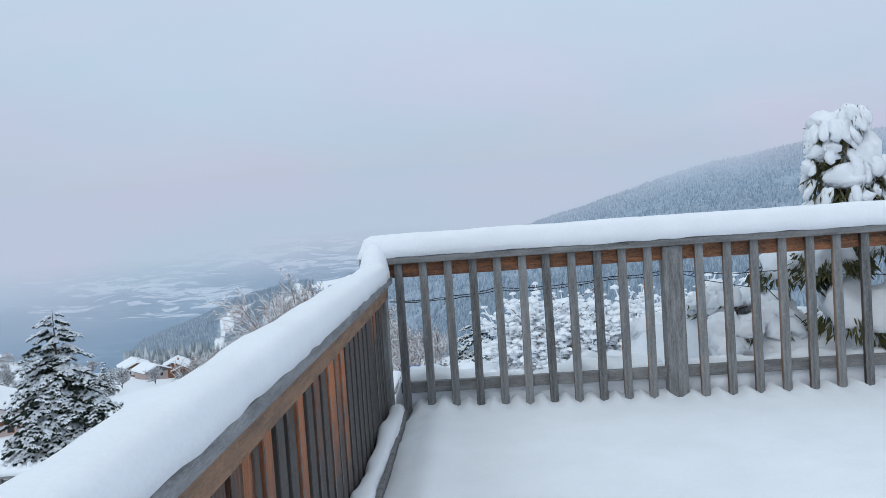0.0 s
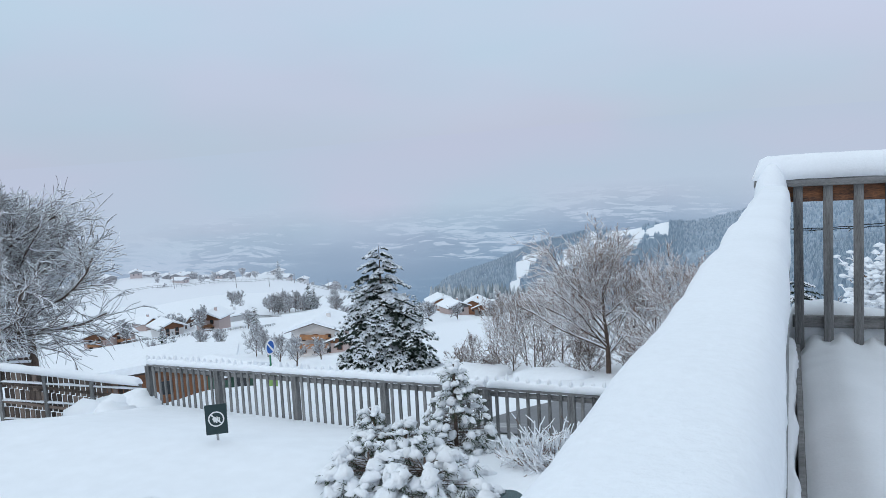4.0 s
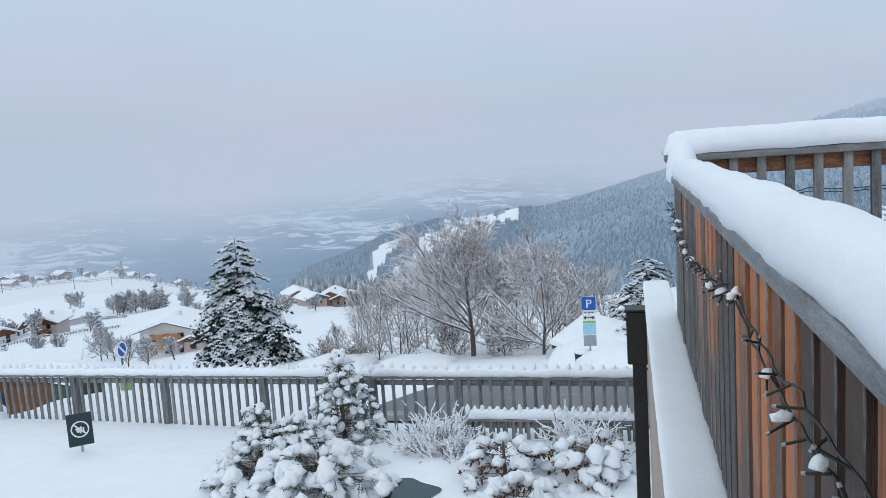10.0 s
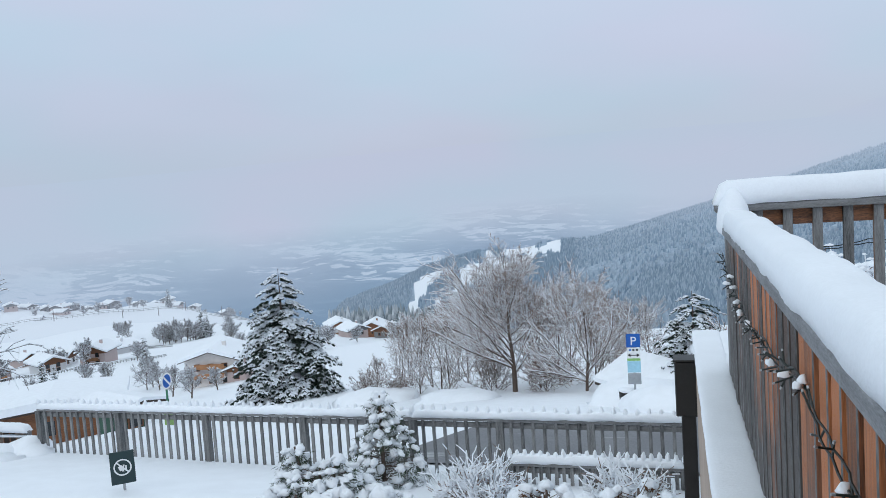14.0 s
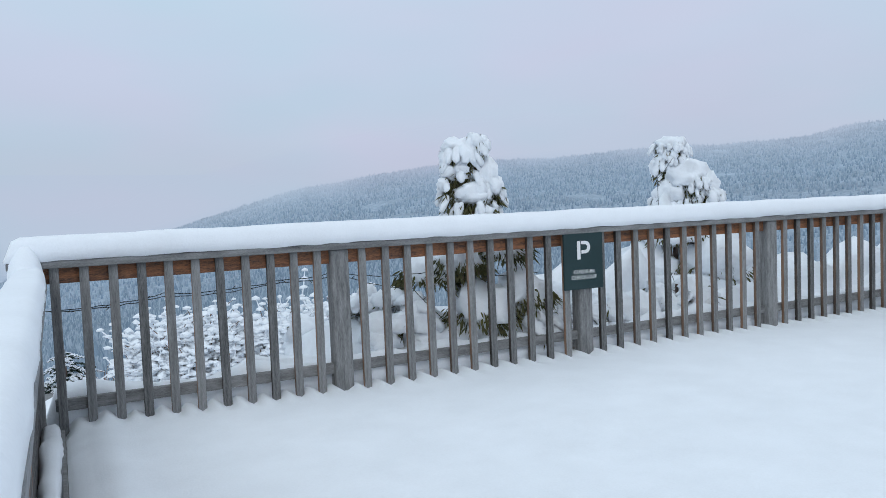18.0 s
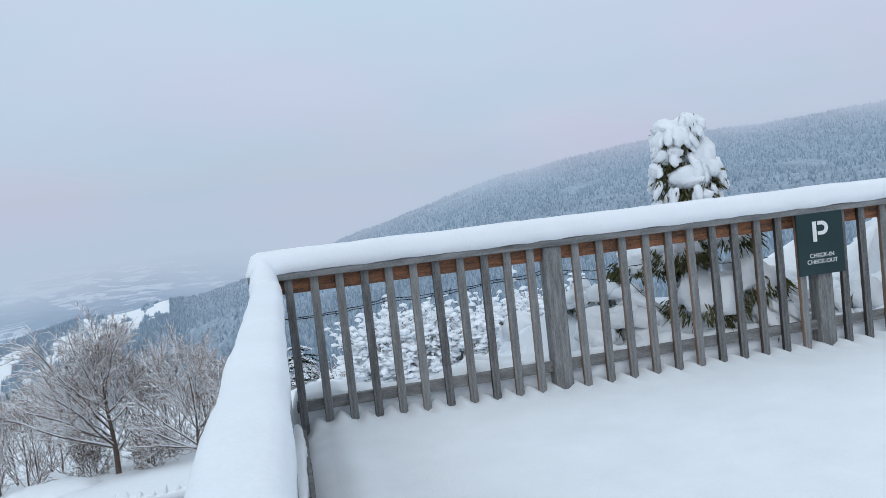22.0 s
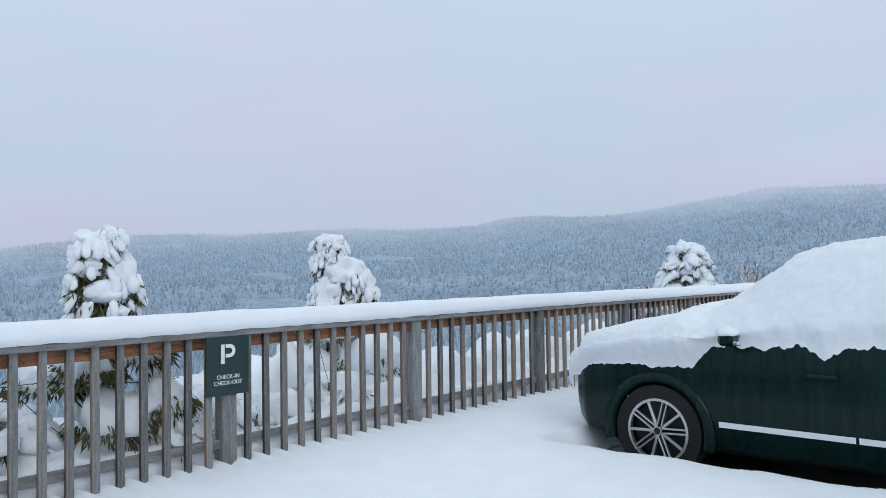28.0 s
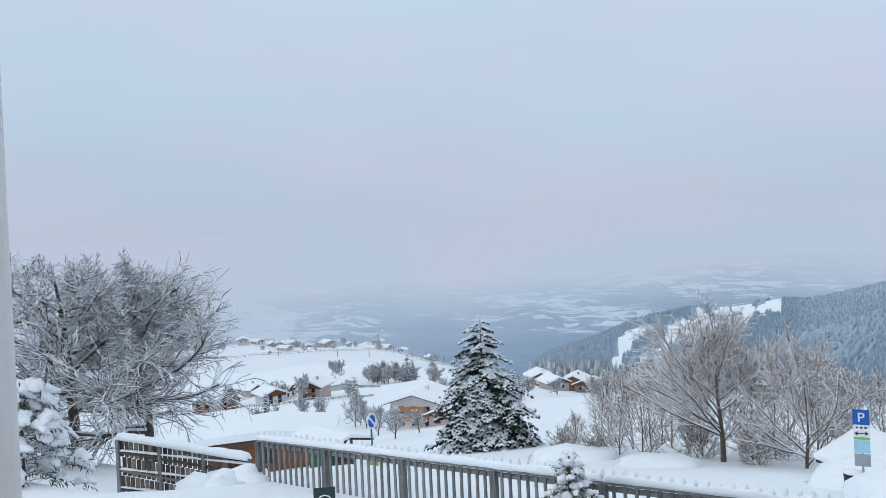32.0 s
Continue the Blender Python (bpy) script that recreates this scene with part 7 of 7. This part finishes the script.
# ---- the hotel across the car park ----
def hotel():
    h = empty("hotel_building", 41.8, -9.25, 0, -89.4)
    tagged(h, "white alpine hotel with brown timber balconies and gable", "building")
    W, D, Z = 20.0, 19.0, 9.0
    part("wall", box((0, 0, -1), (W, D, Z), 0.02), M_WALL, h)
    rise = lambda x: 11.3 + (x + 3.2) * 0.105  # noqa: E731
    bm = bmesh.new()
    prof = [(0.0, Z), (W, Z), (W, rise(0)), (W / 2, rise(W / 2)), (0.0, rise(0))]
    a = [bm.verts.new((px, 0.02, pz)) for px, pz in prof]
    b = [bm.verts.new((px, D - 0.02, pz)) for px, pz in prof]
    bm.faces.new(a)
    bm.faces.new(b[::-1])
    for i in range(5):
        bm.faces.new((a[i], b[i], b[(i + 1) % 5], a[(i + 1) % 5]))
    bmesh.ops.recalc_face_normals(bm, faces=bm.faces)
    part("gable", bm, M_BROWN, h)
    me = None
    for i in range(12):
        z = Z + 0.05 + i * 0.26
        if me is None:
            o = part("cladding_board", box((0.05, -0.05, 0), (W - 0.05, 0.018, 0.245), 0.008), M_BROWN, h)
            me = o.data
        else:
            o = new("cladding_board", me)
            o.parent = h
        o.location = (0, 0, z)
    for sx, x0, x1 in ((0, -3.2, W / 2), (1, W + 3.2, W / 2)):
        for nm, t0, t1, m, ov in (("roof", 0.0, 0.22, M_BROWN, 1.6), ("roof_edge", 0.22, 0.30, M_DARK, 1.7), ("roof_snow", 0.30, 0.42, M_SNOW, 1.3)):
            bm = bmesh.new()
            z0, z1 = rise(-3.2), rise(W / 2)
            q = [(x0, z0 + t0), (x1, z1 + t0), (x1, z1 + t1), (x0, z0 + t1)]
            a = [bm.verts.new((px, -ov, pz)) for px, pz in q]
            b = [bm.verts.new((px, D + ov, pz)) for px, pz in q]
            bm.faces.new(a)
            bm.faces.new(b[::-1])
            for i in range(4):
                bm.faces.new((a[i], b[i], b[(i + 1) % 4], a[(i + 1) % 4]))
            bmesh.ops.recalc_face_normals(bm, faces=bm.faces)
            part(nm, bm, m, h)
    for z in (9.3, 6.15, 2.95, -0.2):
        bal = part("balcony", box((-1.8, -0.5, z - 0.22), (0, D - 1, z), 0.02), M_BROWN, h)
        part("handrail", box((-1.82, -0.52, z + 1.0), (-1.72, D - 1, z + 1.08), 0.01), M_BROWN, bal)
        part("handrail", box((-1.82, -0.52, z + 1.0), (0, -0.44, z + 1.08), 0.01), M_BROWN, bal)
        part("rail", box((-1.80, -0.5, z + 0.12), (-1.75, D - 1, z + 0.2), 0.01), M_BROWN, bal)
        part("rail", box((-1.80, -0.5, z + 0.12), (0, -0.45, z + 0.2), 0.01), M_BROWN, bal)
        mesh = None
        for i in range(34):
            o = part("baluster", box((-1.79, -0.03, z + 0.05), (-1.75, 0.10, z + 1.0), 0.004), M_BROWN, bal) if mesh is None else new("baluster", mesh)
            mesh = o.data
            o.parent = bal
            o.location = (0, -0.35 + i * 0.53, 0)
        mesh = None
        for i in range(9):
            o = part("baluster", box((-0.06, -0.5, z + 0.05), (0.06, -0.46, z + 1.0), 0.004), M_BROWN, bal) if mesh is None else new("baluster", mesh)
            mesh = o.data
            o.parent = bal
            o.location = (-1.68 + i * 0.2, 0, 0)
        for i in range(5):
            y = 0.6 + i * 3.9
            post = part("post", box((-1.81, y - 0.09, z), (-1.63, y + 0.09, z + 2.7), 0.01), M_ORANGE, bal)
            for k in range(2):
                part("bracket", box((-1.2 + 0.5 * k, y - 0.08, z - 0.40 - 0.0 * k), (-0.1, y + 0.08, z - 0.22), 0.02) if k == 0 else box((-0.7, y - 0.08, z - 0.62), (-0.02, y + 0.08, z - 0.40), 0.02), M_ORANGE, bal)
            if z < 9.2:
                part("door", box((-0.05, y + 0.8, z + 0.02), (0.02, y + 1.9, z + 2.1), 0.01), M_ORANGE if i % 2 else M_PANE, bal)
    for i in range(6):
        y = 0.2 + i * 3.6
        part("rafter", box((-3.1, y - 0.1, 10.95), (0, y + 0.1, 11.25), 0.02), M_ORANGE, h)
    for k in range(4):
        x = 0.9 + k * 3.6
        part("purlin", box((x - 0.12, -1.5, rise(x) - 0.35), (x + 0.12, 0.0, rise(x) - 0.08), 0.02), M_ORANGE, h)
    part("brace", box((-0.08, -0.9, Z + 0.2), (0.12, -0.7, rise(0) - 0.2), 0.02), M_ORANGE, h)
    part("downpipe", tube([(0.12, -0.1, -1), (0.12, -0.1, 10.8)], [0.07, 0.07], 10), M_DARK, h)
    for z in (1.3, 4.25, 7.2):
        for k in range(4):
            x = 1.3 + k * 3.8
            win = part("window", box((x, -0.06, z), (x + 1.05, 0.04, z + 1.3), 0.01), M_ORANGE, h)
            part("pane", box((x + 0.09, -0.075, z + 0.09), (x + 0.48, -0.055, z + 1.2)), M_PANE, win)
            part("pane", box((x + 0.56, -0.075, z + 0.09), (x + 0.96, -0.055, z + 1.2)), M_PANE, win)
            part("sill", box((x - 0.06, -0.14, z - 0.06), (x + 1.11, 0.0, z), 0.01), M_STEEL, win)
    a = part("antenna", tube([(1.0, 4.0, rise(1) + 0.5), (1.0, 4.0, rise(1) + 3.4)], [0.04, 0.03], 8), M_STEEL, h, "grey weather mast on the roof")
    part("sensor", tube([(1.0, 4.0, rise(1) + 2.5), (1.0, 4.0, rise(1) + 2.9)], [0.3, 0.3], 12), M_WHITE, a)
    part("arm", tube([(1.0, 4.0, rise(1) + 1.3), (2.0, 4.0, rise(1) + 1.25)], [0.03, 0.02], 6), M_STEEL, a)


hotel()
for i, (az, r, h, w) in enumerate([(84.8, 46, 3.6, 1.5), (86.3, 45, 4.0, 1.8)]):
    x, y = EYE.x + r * math.sin(radians(az)), EYE.y + r * math.cos(radians(az))
    spruce("fir_tree", "small dark fir dusted with snow near the hotel", (x, y, 0.9), h, w, 410 + i, 12, 0.5, 3)
for i, (az, r, top) in enumerate([(89.1, 30, 3.6), (91.4, 29, 3.45), (93.6, 28.5, 3.35), (90.2, 31, 2.9)]):
    x, y = EYE.x + r * math.sin(radians(az)), EYE.y + r * math.cos(radians(az))
    spruce("young_pine", "slender young conifer carrying thick snow", (x, y, 0.0), top, 1.5, 420 + i, 13, 0.95, 5)
